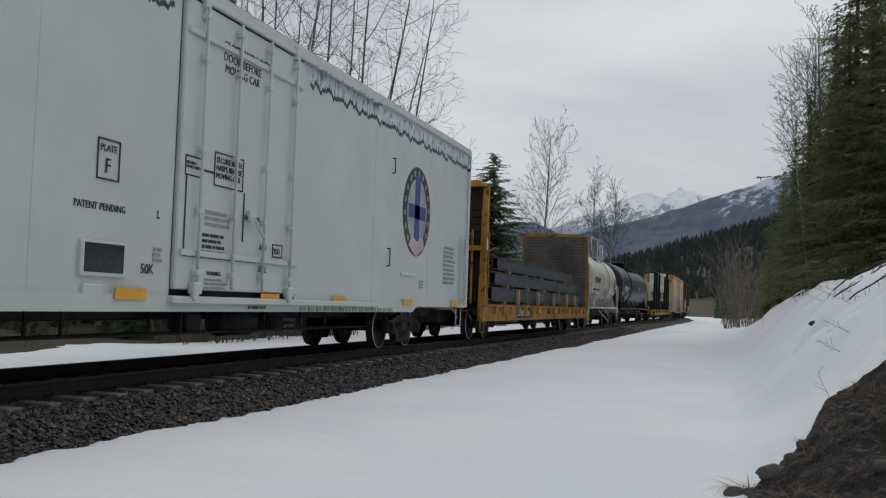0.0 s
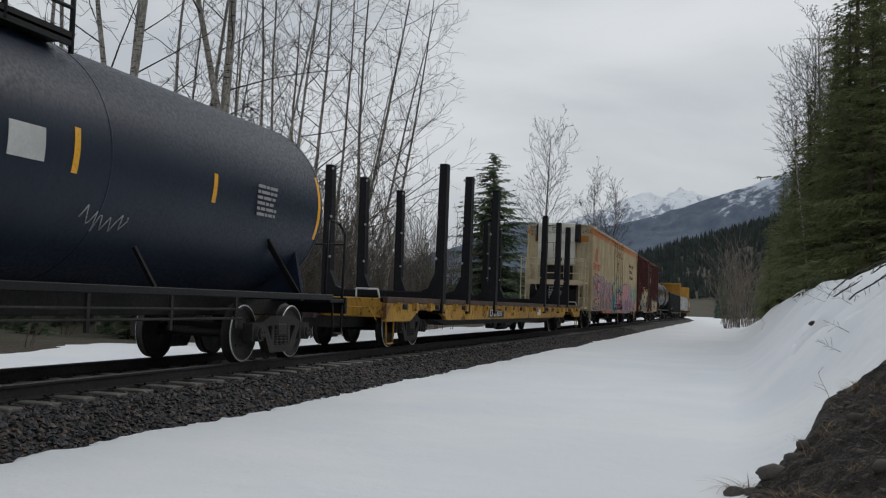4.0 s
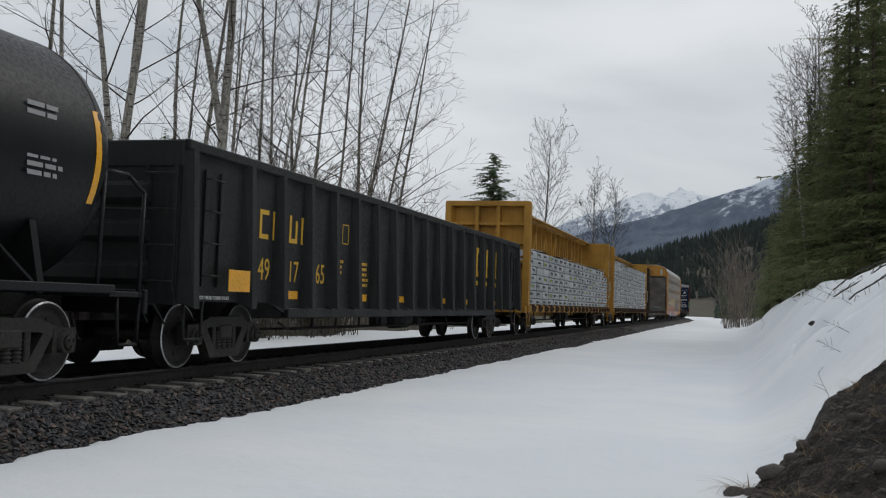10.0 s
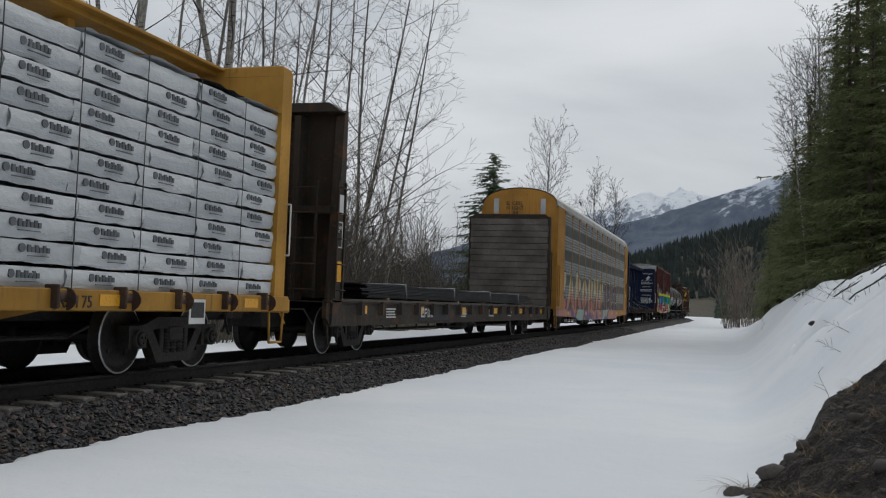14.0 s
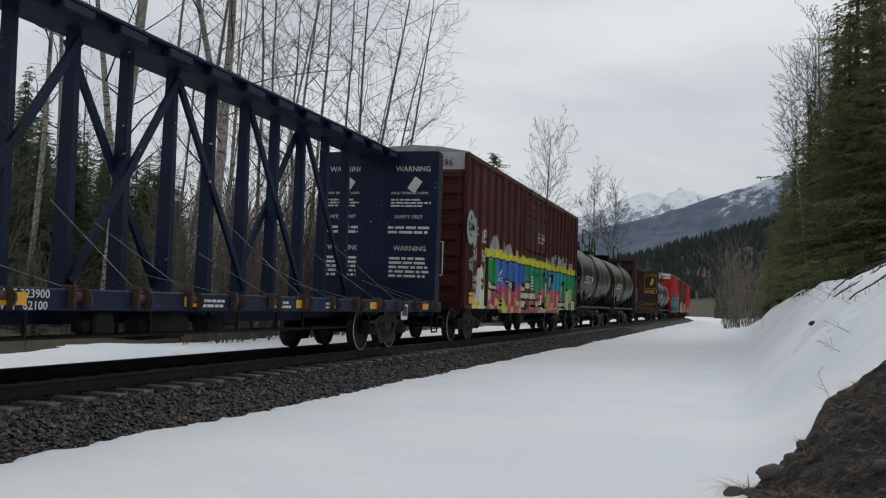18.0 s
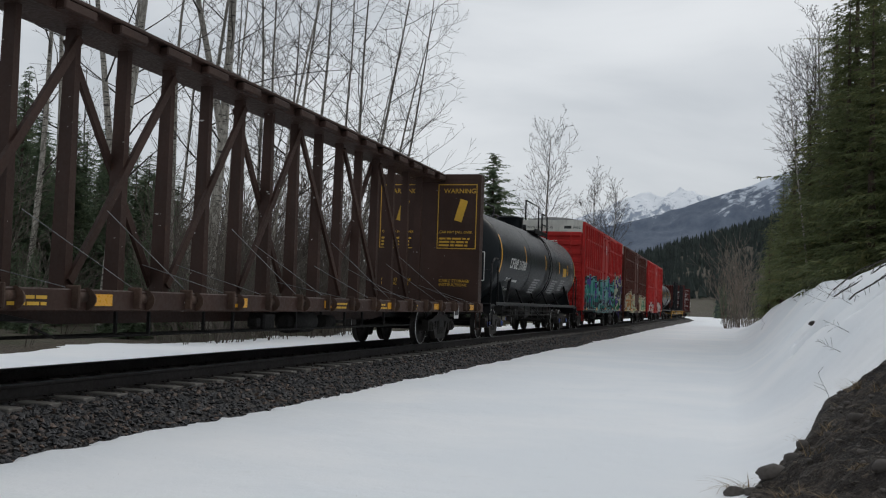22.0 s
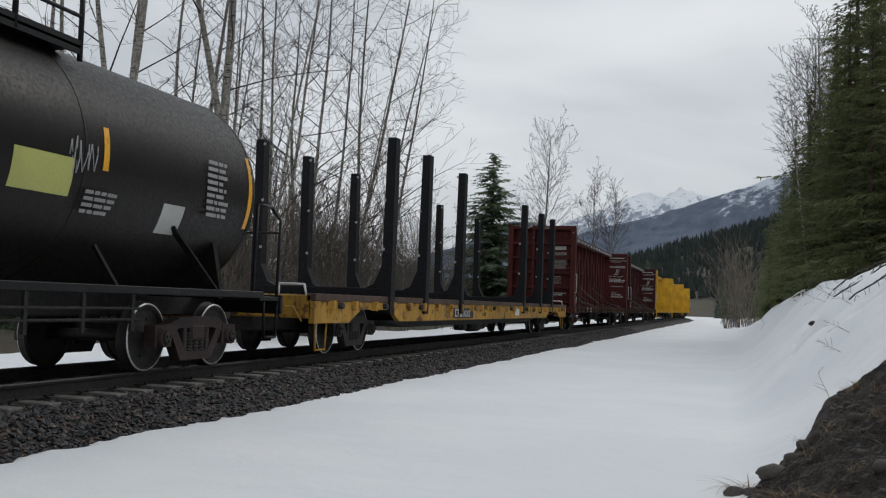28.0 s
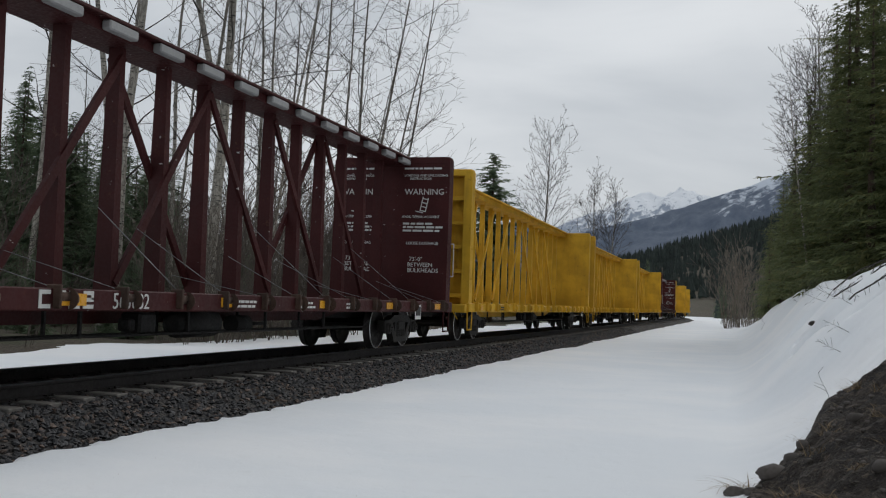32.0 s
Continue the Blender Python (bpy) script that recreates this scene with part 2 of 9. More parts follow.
def mat_mountain(name, wood, snow, rock, low, high, grain):
    """Slopes with woods below and snow above, in gullies and clearings; the colours passed in carry the haze."""
    m, n = material(name)
    p = n.coords("Object")
    z = n.xyz(p)[2]
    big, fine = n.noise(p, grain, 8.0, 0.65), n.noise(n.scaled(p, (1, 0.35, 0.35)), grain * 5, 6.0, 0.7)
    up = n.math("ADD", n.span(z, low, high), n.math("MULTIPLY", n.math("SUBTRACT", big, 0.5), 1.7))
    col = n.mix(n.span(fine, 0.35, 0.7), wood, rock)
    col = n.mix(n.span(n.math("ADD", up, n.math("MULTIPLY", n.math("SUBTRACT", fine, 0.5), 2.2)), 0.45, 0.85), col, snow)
    n.done(col, 0.95, normal=n.bump(fine, 0.5, 6.0), spec=0.1)
    return m


SNOW, LITTER, DIRT, STONE, BED, BARK = mat_snow(), mat_litter(), mat_dirt(), mat_stone(), mat_bed(), mat_bark()
TWIG = mat_plain("twig_bark", (0.050, 0.042, 0.037), 0.85, spread=0.4)
PALE_BRUSH = mat_plain("pale_brush_bark", (0.22, 0.185, 0.15), 0.85, spread=0.4)
BRUSH_BARK = mat_plain("brush_bark", (0.125, 0.104, 0.085), 0.85, spread=0.4)
TRUNK = mat_plain("conifer_bark", (0.085, 0.06, 0.045), 0.9, spread=0.5, bump=0.8)
NEEDLE = mat_needles("dark_needles", (0.078, 0.108, 0.070), (0.18, 0.235, 0.14), (0.22, 0.24, 0.125))
NEEDLE_WARM = mat_needles("olive_needles", (0.078, 0.096, 0.046), (0.180, 0.205, 0.088), (0.28, 0.24, 0.090))
# needles of the far hill, lightened and blued to paint in aerial haze
HAZED_NEEDLE = mat_needles("far_needles", (0.034, 0.046, 0.044), (0.070, 0.092, 0.080), (0.085, 0.10, 0.08))
RAIL_SIDE = mat_plain("rusty_rail", (0.030, 0.025, 0.024), 0.75, 0.2, 0.4)
RAIL_TOP = mat_plain("polished_rail", (0.075, 0.078, 0.085), 0.5, 0.8, 0.2)
TIE = mat_plain("weathered_tie", (0.20, 0.188, 0.172), 0.9, spread=0.45, scale=9.0, bump=0.6)
DRY = mat_plain("dry_grass", (0.24, 0.17, 0.09), 0.9, spread=0.4)


# ------------------------------------------------------------------ the land
def smooth(v, a, b):
    t = min(1.0, max(0.0, (v - a) / (b - a)))
    return t * t * (3 - 2 * t)


def poly(v, pts):
    """Straight pieces through (v, value) pairs."""
    if v <= pts[0][0]:
        return pts[0][1]
    for (a, p), (b, q) in zip(pts[:-1], pts[1:]):
        if v <= b:
            return p + (q - p) * (v - a) / (b - a)
    return pts[-1][1]


def bend(y):
    """How far the track has moved to the left at y."""
    if y < BEND_AT:
        return 0.0
    a = min((y - BEND_AT) / BEND_R, BEND_LEN / BEND_R)
    return BEND_R * (1 - math.cos(a)) + max(0.0, y - BEND_AT - BEND_R * math.sin(BEND_LEN / BEND_R)) * math.tan(BEND_LEN / BEND_R)


CREST = ((-20, 0.5), (5, 1.2), (11, 2.2), (18, 2.68), (28, 2.58), (36, 2.45), (46, 2.5), (60, 2.4), (72, 2.15), (84, 1.2), (98, 0.35), (125, 0.1))


HOLLOWS = ((9.58, 18.7, 0.42), (9.70, 19.9, 0.40), (9.9, 18.0, 0.35), (10.4, 16.4, 0.6), (10.1, 25.5, 0.8))


def height(x, y):
    u = x + bend(y)
    n1 = noise.noise((x * 0.16, y * 0.16, 0.0))
    n2 = noise.noise((x * 0.9, y * 0.9, 4.0))
    n3 = noise.noise((x * 3.1, y * 3.1, 9.0))
    z = -0.46 + 0.05 * n1 + 0.014 * n2
    if u < -2.5:
        z += 0.12 * smooth(-u, 3.0, 5.0) + 0.35 * smooth(-u, 6, 16) + 0.18 * max(0.0, n1) * smooth(-u, 3.2, 5)
    edge = 0.08 * n2 + 0.10 * n3 + 0.10 * noise.noise((x * 7.0, y * 7.0, 3.0)) + 0.05 * noise.noise((x * 15.0, y * 15.0, 3.0))
    bed = 1.0 - smooth(abs(u) + edge, 2.05, 2.34)
    z -= 0.33 * bed
    toe = 8.2 + 0.25 * n1 + poly(y, ((20, 0.0), (45, 0.15), (72, 0.25), (100, -0.6)))
    rise = smooth(x, toe, toe + 3.3 + 0.5 * n2) * poly(y, CREST)
    z += rise * (1 + 0.16 * noise.noise((x * 0.5, y * 0.23, 2.0))) + 0.11 * n2 * min(1, rise) + (0.07 * noise.noise((x * 1.7, y * 1.1, 7.0)) + 0.03 * noise.noise((x * 4.5, y * 3.0, 1.0))) * min(1.0, rise * 1.5) + 0.03 * n3 * min(1.0, rise + 0.2)
    for px_, py_, r in HOLLOWS:
        d = math.hypot((x - px_) * 1.5, y - py_) / r
        if d < 1:
            z -= 0.95 * (1 - d * d)
    if x > 12:
        z += 0.10 * min(30.0, x - 12)
    return z


def steps(*runs):
    """Grid lines: (start, end, step) runs one after the other."""
    out = []
    for a, b, d in runs:
        k = max(1, round((b - a) / d))
        out += [a + (b - a) * i / k for i in range(k)]
    return out + [runs[-1][1]]


def sheet(name, xs, ys, fn, mat, smoothed=True):
    g = G()
    g.v = [(x, y, fn(x, y)) for y in ys for x in xs]
    w = len(xs)
    g.f = [(j * w + i, j * w + i + 1, (j + 1) * w + i + 1, (j + 1) * w + i) for j in range(len(ys) - 1) for i in range(w - 1)]
    g.m, g.s = [0] * len(g.f), [smoothed] * len(g.f)
    return new(name, g.mesh(name, mat))


tagged(sheet("ground", steps((-4500, -300, 600), (-300, -60, 40), (-60, -8, 2.0), (-8, 1.6, 0.3), (1.6, 3.0, 0.05), (3.0, 8.2, 0.25), (8.2, 11.8, 0.1), (11.8, 13.0, 0.25), (13, 60, 3.0), (60, 300, 40), (300, 4500, 600)),
             steps((-1500, -60, 120), (-60, 2, 4.0), (2, 16, 0.09), (16, 26, 0.14), (26, 60, 0.5), (60, 130, 1.5), (130, 300, 8), (300, 4600, 430)), height, SNOW),
       "deep spring snow lying over flat ground and a roadside berm", "snow", kind="structure")


def litter_height(x, y):
    n = noise.noise((x * 0.3, y * 0.3, 3.0)) * 0.8 + noise.noise((x * 1.3, y * 1.3, 5.0)) * 0.4
    return height(x, y) + 0.12 * (smooth(-(x + bend(y)) + n, 6.3, 7.0) - 0.6) + 0.03 * n


tagged(sheet("forest_floor", steps((-70, -16, 2.0), (-16, -3.6, 0.3)), steps((0, 70, 0.5), (70, 170, 2.5)), litter_height, LITTER),
       "brown leaf litter and brush with patches of snow under the trees", "forest floor", kind="structure")


BANK_FOOT = ((4.4, 8.22), (8.0, 8.36), (8.57, 8.47), (9.19, 8.68), (10.16, 9.00), (10.8, 9.08), (11.87, 9.28), (12.4, 9.48), (13.2, 10.3))


def dirt_height(x, y):
    """Bare soil over the foot of the berm; outside its outline it dips below the snow."""
    n = noise.noise((x * 1.7, y * 1.7, 1.0)) * 0.10 + noise.noise((x * 4, y * 4, 2.0)) * 0.08 + noise.noise((x * 9, y * 9, 2.0)) * 0.05 + noise.noise((x * 22, y * 22, 2.0)) * 0.028
    ragged = noise.noise((x * 3, y * 3, 8.0)) * 0.05 + noise.noise((x * 9, y * 9, 8.0)) * 0.03
    inside = min(x - poly(y, BANK_FOOT), (11.75 - 2.7 * (x - 9.45) - y) * 0.35, (y - 6.15 - 1.6 * max(0.0, x - 8.85)) * 0.8) + ragged
    cover = min(0.11, max(-0.5, inside * 1.6))
    return height(x, y) + cover + n * min(1.0, max(0.25, inside * 4))


tagged(sheet("dirt_bank", steps((8.0, 10.4, 0.032), (10.4, 11.4, 0.06)), steps((5.2, 12.6, 0.034)), dirt_height, DIRT),
       "dark bare soil bank with roots, stones and dry grass beside the snow", "dirt bank", kind="structure")


# ------------------------------------------------------------------ track
def sweep(profile, s_list, closed=False, m=0, g=None):
    """Carry a profile of (off, z) along the track."""
    g = g or G()
    k = len(profile)
    vs = []
    for s in s_list:
        for off, z in profile:
            p, _ = line(s, off)
            vs.append((p.x, p.y, z))
    e = k if closed else k - 1
    fs = [(i * k + j, i * k + (j + 1) % k, (i + 1) * k + (j + 1) % k, (i + 1) * k + j) for i in range(len(s_list) - 1) for j in range(e)]
    return g.add(vs, fs, m)


RUN = steps((-620, -20, 60), (-20, 150, 5), (150, 290, 5), (290, 900, 60))
bed = sweep([(-4.2, -0.95), (-2.5, -0.56), (-1.65, -0.235), (-1.0, -0.215), (1.0, -0.215), (1.62, -0.235), (2.5, -0.56), (3.2, -0.9)], RUN)
tagged(part("ballast_bed", bed, BED), "grey-brown crushed stone ballast bed under the track", "ballast", kind="structure")
rails = thing("railway_track", "single railway track with rusty rails on weathered ties", "railway track", kind="structure")
HEAD = [(-0.037, -0.012), (-0.03, 0.0), (0.03, 0.0), (0.037, -0.012), (0.034, -0.04), (0.009, -0.05), (0.009, -0.155), (0.075, -0.178), (0.075, -0.19), (-0.075, -0.19), (-0.075, -0.178), (-0.009, -0.155), (-0.009, -0.05), (-0.034, -0.04)]
for side in (-0.7545, 0.7545):
    g = sweep([(side + a, z) for a, z in HEAD], RUN, True)
    g.m = [1 if i % len(HEAD) in (0, 1, 2) else 0 for i in range(len(g.f))]
    part("rail", g, [RAIL_SIDE, RAIL_TOP], rails)


# ------------------------------------------------------------------ paint of the cars
def rect(n, p, y0, y1, z0, z1, wob=0.08, soft=0.02, seed=0.0):
    """A patch of a car's side, with a wavering edge."""
    q = n.xyz(p)
    w = n.math("MULTIPLY", n.math("SUBTRACT", n.noise(n.scaled(p, (0, 1.6, 1.6), (seed, seed, 0)), 1.4, 2.0), 0.5), wob * 4)
    y, z = n.math("ADD", q[1], w), n.math("ADD", q[2], w)
    a = n.math("MULTIPLY", n.span(y, y0 - soft, y0 + soft), n.span(y, y1 + soft, y1 - soft))
    b = n.math("MULTIPLY", n.span(z, z0 - soft, z0 + soft), n.span(z, z1 + soft, z1 - soft))
    return n.math("MULTIPLY", a, b)


def drips(n, p, y0, y1, z0, z1, run=0.5, seed=0.0, fine=2.4):
    """A patch whose upper edge runs up and down in narrow tongues."""
    q = n.xyz(p)
    t = n.noise(n.scaled(p, (0, fine, 0.0), (seed, seed, 0)), 1.0, 1.5, 0.5)
    top = n.math("ADD", z1 - run / 2, n.math("MULTIPLY", t, run))
    a = n.math("MULTIPLY", n.span(q[1], y0 - 0.03, y0 + 0.03), n.span(q[1], y1 + 0.03, y1 - 0.03))
    return n.math("MULTIPLY", n.math("MULTIPLY", a, n.span(q[2], z0 - 0.02, z0 + 0.02)), n.span(n.math("SUBTRACT", top, q[2]), 0.0, 0.03))


def wedge(n, p, pts, soft=0.012):
    """A convex patch of a car's side with straight edges; pts run anticlockwise as (y, z)."""
    q = n.xyz(p)
    m = None
    for (a, b), (c, d) in zip(pts, pts[1:] + pts[:1]):
        L = math.hypot(c - a, d - b)
        ny, nz = -(d - b) / L, (c - a) / L
        s = n.math("ADD", n.math("MULTIPLY", q[1], ny), n.math("ADD", n.math("MULTIPLY", q[2], nz), -(a * ny + b * nz)))
        e = n.span(s, -soft, soft)
        m = e if m is None else n.math("MULTIPLY", m, e)
    return m


def oval(n, p, y, z, ry, rz, soft=0.06):
    q = n.xyz(p)
    a = n.math("POWER", n.math("ABSOLUTE", n.math("MULTIPLY", n.math("SUBTRACT", q[1], y), 1 / ry)), 2.0)
    b = n.math("POWER", n.math("ABSOLUTE", n.math("MULTIPLY", n.math("SUBTRACT", q[2], z), 1 / rz)), 2.0)
    return n.span(n.math("ADD", a, b), 1 + soft, 1 - soft)


def stroke_group():
    """Node group: the lesser of D and the squared distance of (Y, Z) to a straight stroke that starts at (AY, AZ) and runs (BY, BZ) on; K is 1 / its squared length."""
    t = bpy.data.node_groups.new("stroke", "ShaderNodeTree")
    names = ("Y", "Z", "AY", "AZ", "BY", "BZ", "K", "D")
    for name in names:
        t.interface.new_socket(name, in_out="INPUT", socket_type="NodeSocketFloat")
    t.interface.new_socket("D", in_out="OUTPUT", socket_type="NodeSocketFloat")
    gi, go = t.nodes.new("NodeGroupInput"), t.nodes.new("NodeGroupOutput")
    v = dict(zip(names, gi.outputs))
    def num(op, *args, clamp=False):
        k = t.nodes.new("ShaderNodeMath")
        k.operation, k.use_clamp = op, clamp
        for i, a in enumerate(args):
            t.links.new(a, k.inputs[i])
        return k.outputs[0]
    dy, dz = num("SUBTRACT", v["Y"], v["AY"]), num("SUBTRACT", v["Z"], v["AZ"])
    f = num("MULTIPLY", num("MULTIPLY_ADD", dz, v["BZ"], num("MULTIPLY", dy, v["BY"])), v["K"], clamp=True)
    ey, ez = num("SUBTRACT", dy, num("MULTIPLY", f, v["BY"])), num("SUBTRACT", dz, num("MULTIPLY", f, v["BZ"]))
    t.links.new(num("MINIMUM", num("MULTIPLY_ADD", ez, ez, num("MULTIPLY", ey, ey)), v["D"]), go.inputs[0])
    return t


STROKE = stroke_group()
# strokes of sprayed letters in a square of 1 x 1
SPRAY = {"A": ((0, 0, 0.45, 1), (0.45, 1, 1, 0), (0.25, 0.35, 0.8, 0.35)), "B": ((0.1, 0, 0.1, 1), (0.1, 1, 0.8, 0.8), (0.8, 0.8, 0.3, 0.52), (0.3, 0.52, 0.95, 0.3), (0.95, 0.3, 0.1, 0)),
         "E": ((0.15, 0, 0.1, 1), (0.1, 1, 0.9, 0.92), (0.12, 0.5, 0.75, 0.55), (0.15, 0, 1.0, 0.1)), "T": ((0, 0.9, 1, 1.0), (0.5, 0.92, 0.4, 0)), "R": ((0.05, 0, 0.1, 1), (0.1, 1, 0.85, 0.78), (0.85, 0.78, 0.2, 0.5), (0.3, 0.5, 1.0, 0)),
         "S": ((0.95, 0.9, 0.25, 0.9), (0.25, 0.9, 0.15, 0.6), (0.15, 0.6, 0.85, 0.4), (0.85, 0.4, 0.7, 0.05), (0.7, 0.05, 0.0, 0.1)), "O": ((0.5, 1, 0.05, 0.6), (0.05, 0.6, 0.3, 0.05), (0.3, 0.05, 0.9, 0.25), (0.9, 0.25, 0.9, 0.75), (0.9, 0.75, 0.5, 1)),
         "N": ((0.05, 0, 0.1, 1), (0.1, 1, 0.85, 0.05), (0.85, 0.05, 0.95, 1)), "K": ((0.1, 0, 0.1, 1), (0.95, 1, 0.15, 0.45), (0.3, 0.5, 1.0, 0)), "Z": ((0.05, 0.95, 0.95, 0.9), (0.95, 0.9, 0.05, 0.1), (0.05, 0.1, 1, 0.0)), "M": ((0, 0, 0.15, 1), (0.15, 1, 0.5, 0.45), (0.5, 0.45, 0.85, 1), (0.85, 1, 1, 0))}


def letters(n, p, col, y0, y1, z0, z1, pitch, low, high, ink, rim, seed=0.0, slant=0.12, hole=None, word=""):
    """A row of fat sprayed letters: swollen bodies of two colours, dark outlines and a pale rim, each laid over the one before."""
    rnd = random.Random(int(seed * 10) + 5)
    q = n.xyz(p)
    wob = n.noise(p, 2.2, 1.0)
    at_y = n.math("MULTIPLY_ADD", wob, 0.22, q[1])
    at_z = n.math("MULTIPLY_ADD", n.noise(p, 1.7, 1.0), 0.22, q[2])
    v = n.math("MULTIPLY", n.math("SUBTRACT", q[2], z0), 1 / (z1 - z0))
    fill = n.mix(n.span(n.math("ADD", v, n.math("MULTIPLY", n.math("SUBTRACT", wob, 0.5), 0.9)), 0.35, 0.55), low, high)
    k = max(1, round((y1 - y0) / pitch))
    w, hh = (y1 - y0) / k, z1 - z0
    fat = min(0.19 * w, 0.16 * hh)
    for i in range(k):
        glyph = SPRAY[word[i % len(word)] if word else rnd.choice("ABETRSONKZM")]
        sy, sz, dy, dz = w * rnd.uniform(0.62, 0.78), hh * rnd.uniform(0.66, 0.82), rnd.uniform(-0.05, 0.05) * w, rnd.uniform(-0.04, 0.06) * hh
        d = 9.0
        for a, b, c, e in glyph:
            st = n.t.nodes.new("ShaderNodeGroup")
            st.node_tree = STROKE
            oy, oz = y0 + w * i + 0.13 * w + dy + 0.11, z0 + fat + dz + 0.11
            ay, az, by, bz = oy + a * sy + slant * b * sz * 0.5, oz + b * sz, (c - a) * sy + slant * (e - b) * sz * 0.5, (e - b) * sz
            for socket, value in zip(st.inputs, (at_y, at_z, ay, az, by, bz, 1 / (by * by + bz * bz), d)):
                n.put(socket, value)
            d = st.outputs[0]
        for grow, c in ((0.105, rim), (0.058, ink), (0.0, fill))[int(rim == ink):]:
            col = n.mix(n.span(d, (fat + grow + 0.008) ** 2, (fat + grow - 0.008) ** 2), col, c)
        if hole:
            col = n.mix(n.span(d, (fat * 0.22 + 0.02) ** 2, (fat * 0.22) ** 2), col, hole)
    return col


def paint(name, color, rough=0.5, grime=0.4, rust=0.25, layers=None, soil=(0.05, 0.042, 0.035), metal=0.0, spec=0.2, fade=0.22):
    """Weathered paint on steel: faded panels, streaks that run down, chips of rust. layers: what is sprayed on it."""
    m, n = material(name)
    p = n.coords("Object")
    big = n.noise(p, 0.9, 4.0, 0.6)
    fine = n.noise(p, 22.0, 3.0, 0.6)
    streak = n.noise(n.scaled(p, (2.5, 2.5, 0.22)), 3.0, 5.0, 0.65)
    col = n.mix(n.span(big, 0.32, 0.7), tuple(c * (1 - fade) for c in color), tuple(min(0.88, c * (1 + fade * 0.55)) for c in color))
    if layers is not None:
        col = layers(n, p, col)
    col = n.mix(n.span(streak, 0.50, 0.78, 0.0, grime), col, soil)
    chip = n.math("MULTIPLY", n.span(n.noise(p, 5.0, 6.0, 0.75), 0.60, 0.66), n.span(streak, 0.4, 0.6))
    col = n.mix(n.math("MULTIPLY", chip, rust), col, (0.10, 0.042, 0.022))
    n.done(col, n.span(fine, 0.3, 0.7, rough - 0.08, min(1.0, rough + 0.15)), metal, n.bump(n.math("ADD", n.math("MULTIPLY", fine, 0.35), n.math("MULTIPLY", big, 2.0)), 0.12, 0.01), spec)
    return m


BROWN = (0.070, 0.0170, 0.0140)
WHITE_INK = mat_plain("white_stencil", (0.62, 0.62, 0.60), 0.7, spread=0.2)
BLACK_INK = mat_plain("black_stencil", (0.02, 0.02, 0.02), 0.6, spread=0.2)
YELLOW_INK = mat_plain("yellow_stencil", (0.62, 0.36, 0.03), 0.6, spread=0.2)
RED_INK = mat_plain("red_stencil", (0.50, 0.06, 0.03), 0.6, spread=0.2)
TAN_INK = mat_plain("tan_stencil", (0.45, 0.36, 0.24), 0.7, spread=0.25)
GREY_INK = mat_plain("grey_stencil", (0.30, 0.30, 0.30), 0.7, spread=0.2)
REFLECTOR = mat_plain("yellow_reflector", (0.75, 0.36, 0.02), 0.35, spread=0.15)
CAST = mat_plain("cast_steel", (0.030, 0.026, 0.023), 0.75, 0.1, 0.45)
CAST_RED = mat_plain("red_cast_steel", (0.036, 0.020, 0.018), 0.75, 0.1, 0.45)
WHEEL = mat_plain("wheel_steel", (0.030, 0.026, 0.024), 0.65, 0.3, 0.4)
TREAD = mat_plain("wheel_tread", (0.60, 0.60, 0.60), 0.35, 0.5, 0.15)
UNDER = mat_plain("under_grime", (0.022, 0.020, 0.019), 0.85, 0.0, 0.45)
CAP_BLUE = mat_plain("blue_cap", (0.03, 0.07, 0.28), 0.5)
GALV = mat_plain("galvanised", (0.40, 0.41, 0.42), 0.5, 0.6, 0.25)
WOOD_GREY = mat_plain("grey_timber", (0.115, 0.10, 0.088), 0.85, spread=0.45, scale=5.0, bump=0.5)
WOOD_PALE = mat_plain("pale_timber", (0.42, 0.29, 0.15), 0.8, spread=0.3)
STRAP = mat_plain("steel_strap", (0.25, 0.26, 0.27), 0.4, 0.8, 0.2)
BLACK = paint("black_paint", (0.010, 0.010, 0.011), 0.45, 0.35, 0.15, soil=(0.026, 0.024, 0.023))
RUBBER = mat_plain("rubber_hose", (0.012, 0.012, 0.013), 0.7)


# ------------------------------------------------------------------ lettering
SIDE = Matrix(((0, 0, 1, 0), (1, 0, 0, 0), (0, 1, 0, 0), (0, 0, 0, 1)))
END = Matrix(((1, 0, 0, 0), (0, 0, -1, 0), (0, 1, 0, 0), (0, 0, 0, 1)))


def text(words, size, at, parent, ink, face=SIDE, tilt=0.0, wide=1.0, name="lettering"):
    """Stencilled words; at: the start of their base line. tilt: degrees that they lean back."""
    c = bpy.data.curves.new(name, "FONT")
    c.body, c.size, c.extrude, c.resolution_u, c.space_line = words, size, 0.003, 2, 0.95
    c.materials.append(ink)
    ob = new(name, c)
    ob.parent = parent
    ob.matrix_basis = Matrix.Translation(at) @ face @ pose(0, 0, 0, -tilt) @ Matrix.Diagonal((wide, 1, 1, 1))
    return ob


def bars(parent, at, w, h, rows, ink, face=SIDE, tilt=0.0, seed=1, name="lettering"):
    """Lines of writing too small to read, as plain bars. at: their lower near corner."""
    rnd = random.Random(seed)
    g = G()
    step = h / rows
    for i in range(rows):
        x = 0.0
        end = w * rnd.uniform(0.75, 1.0)
        while x < end - step * 0.4:
            k = min(end - x, step * rnd.uniform(0.8, 3.2))
            g.box(x, x + k, i * step, i * step + step * 0.55, -0.002, 0.004)
            x += k + step * 0.4
    return part(name, g, ink, parent, at=Matrix.Translation(at) @ face @ pose(0, 0, 0, -tilt))


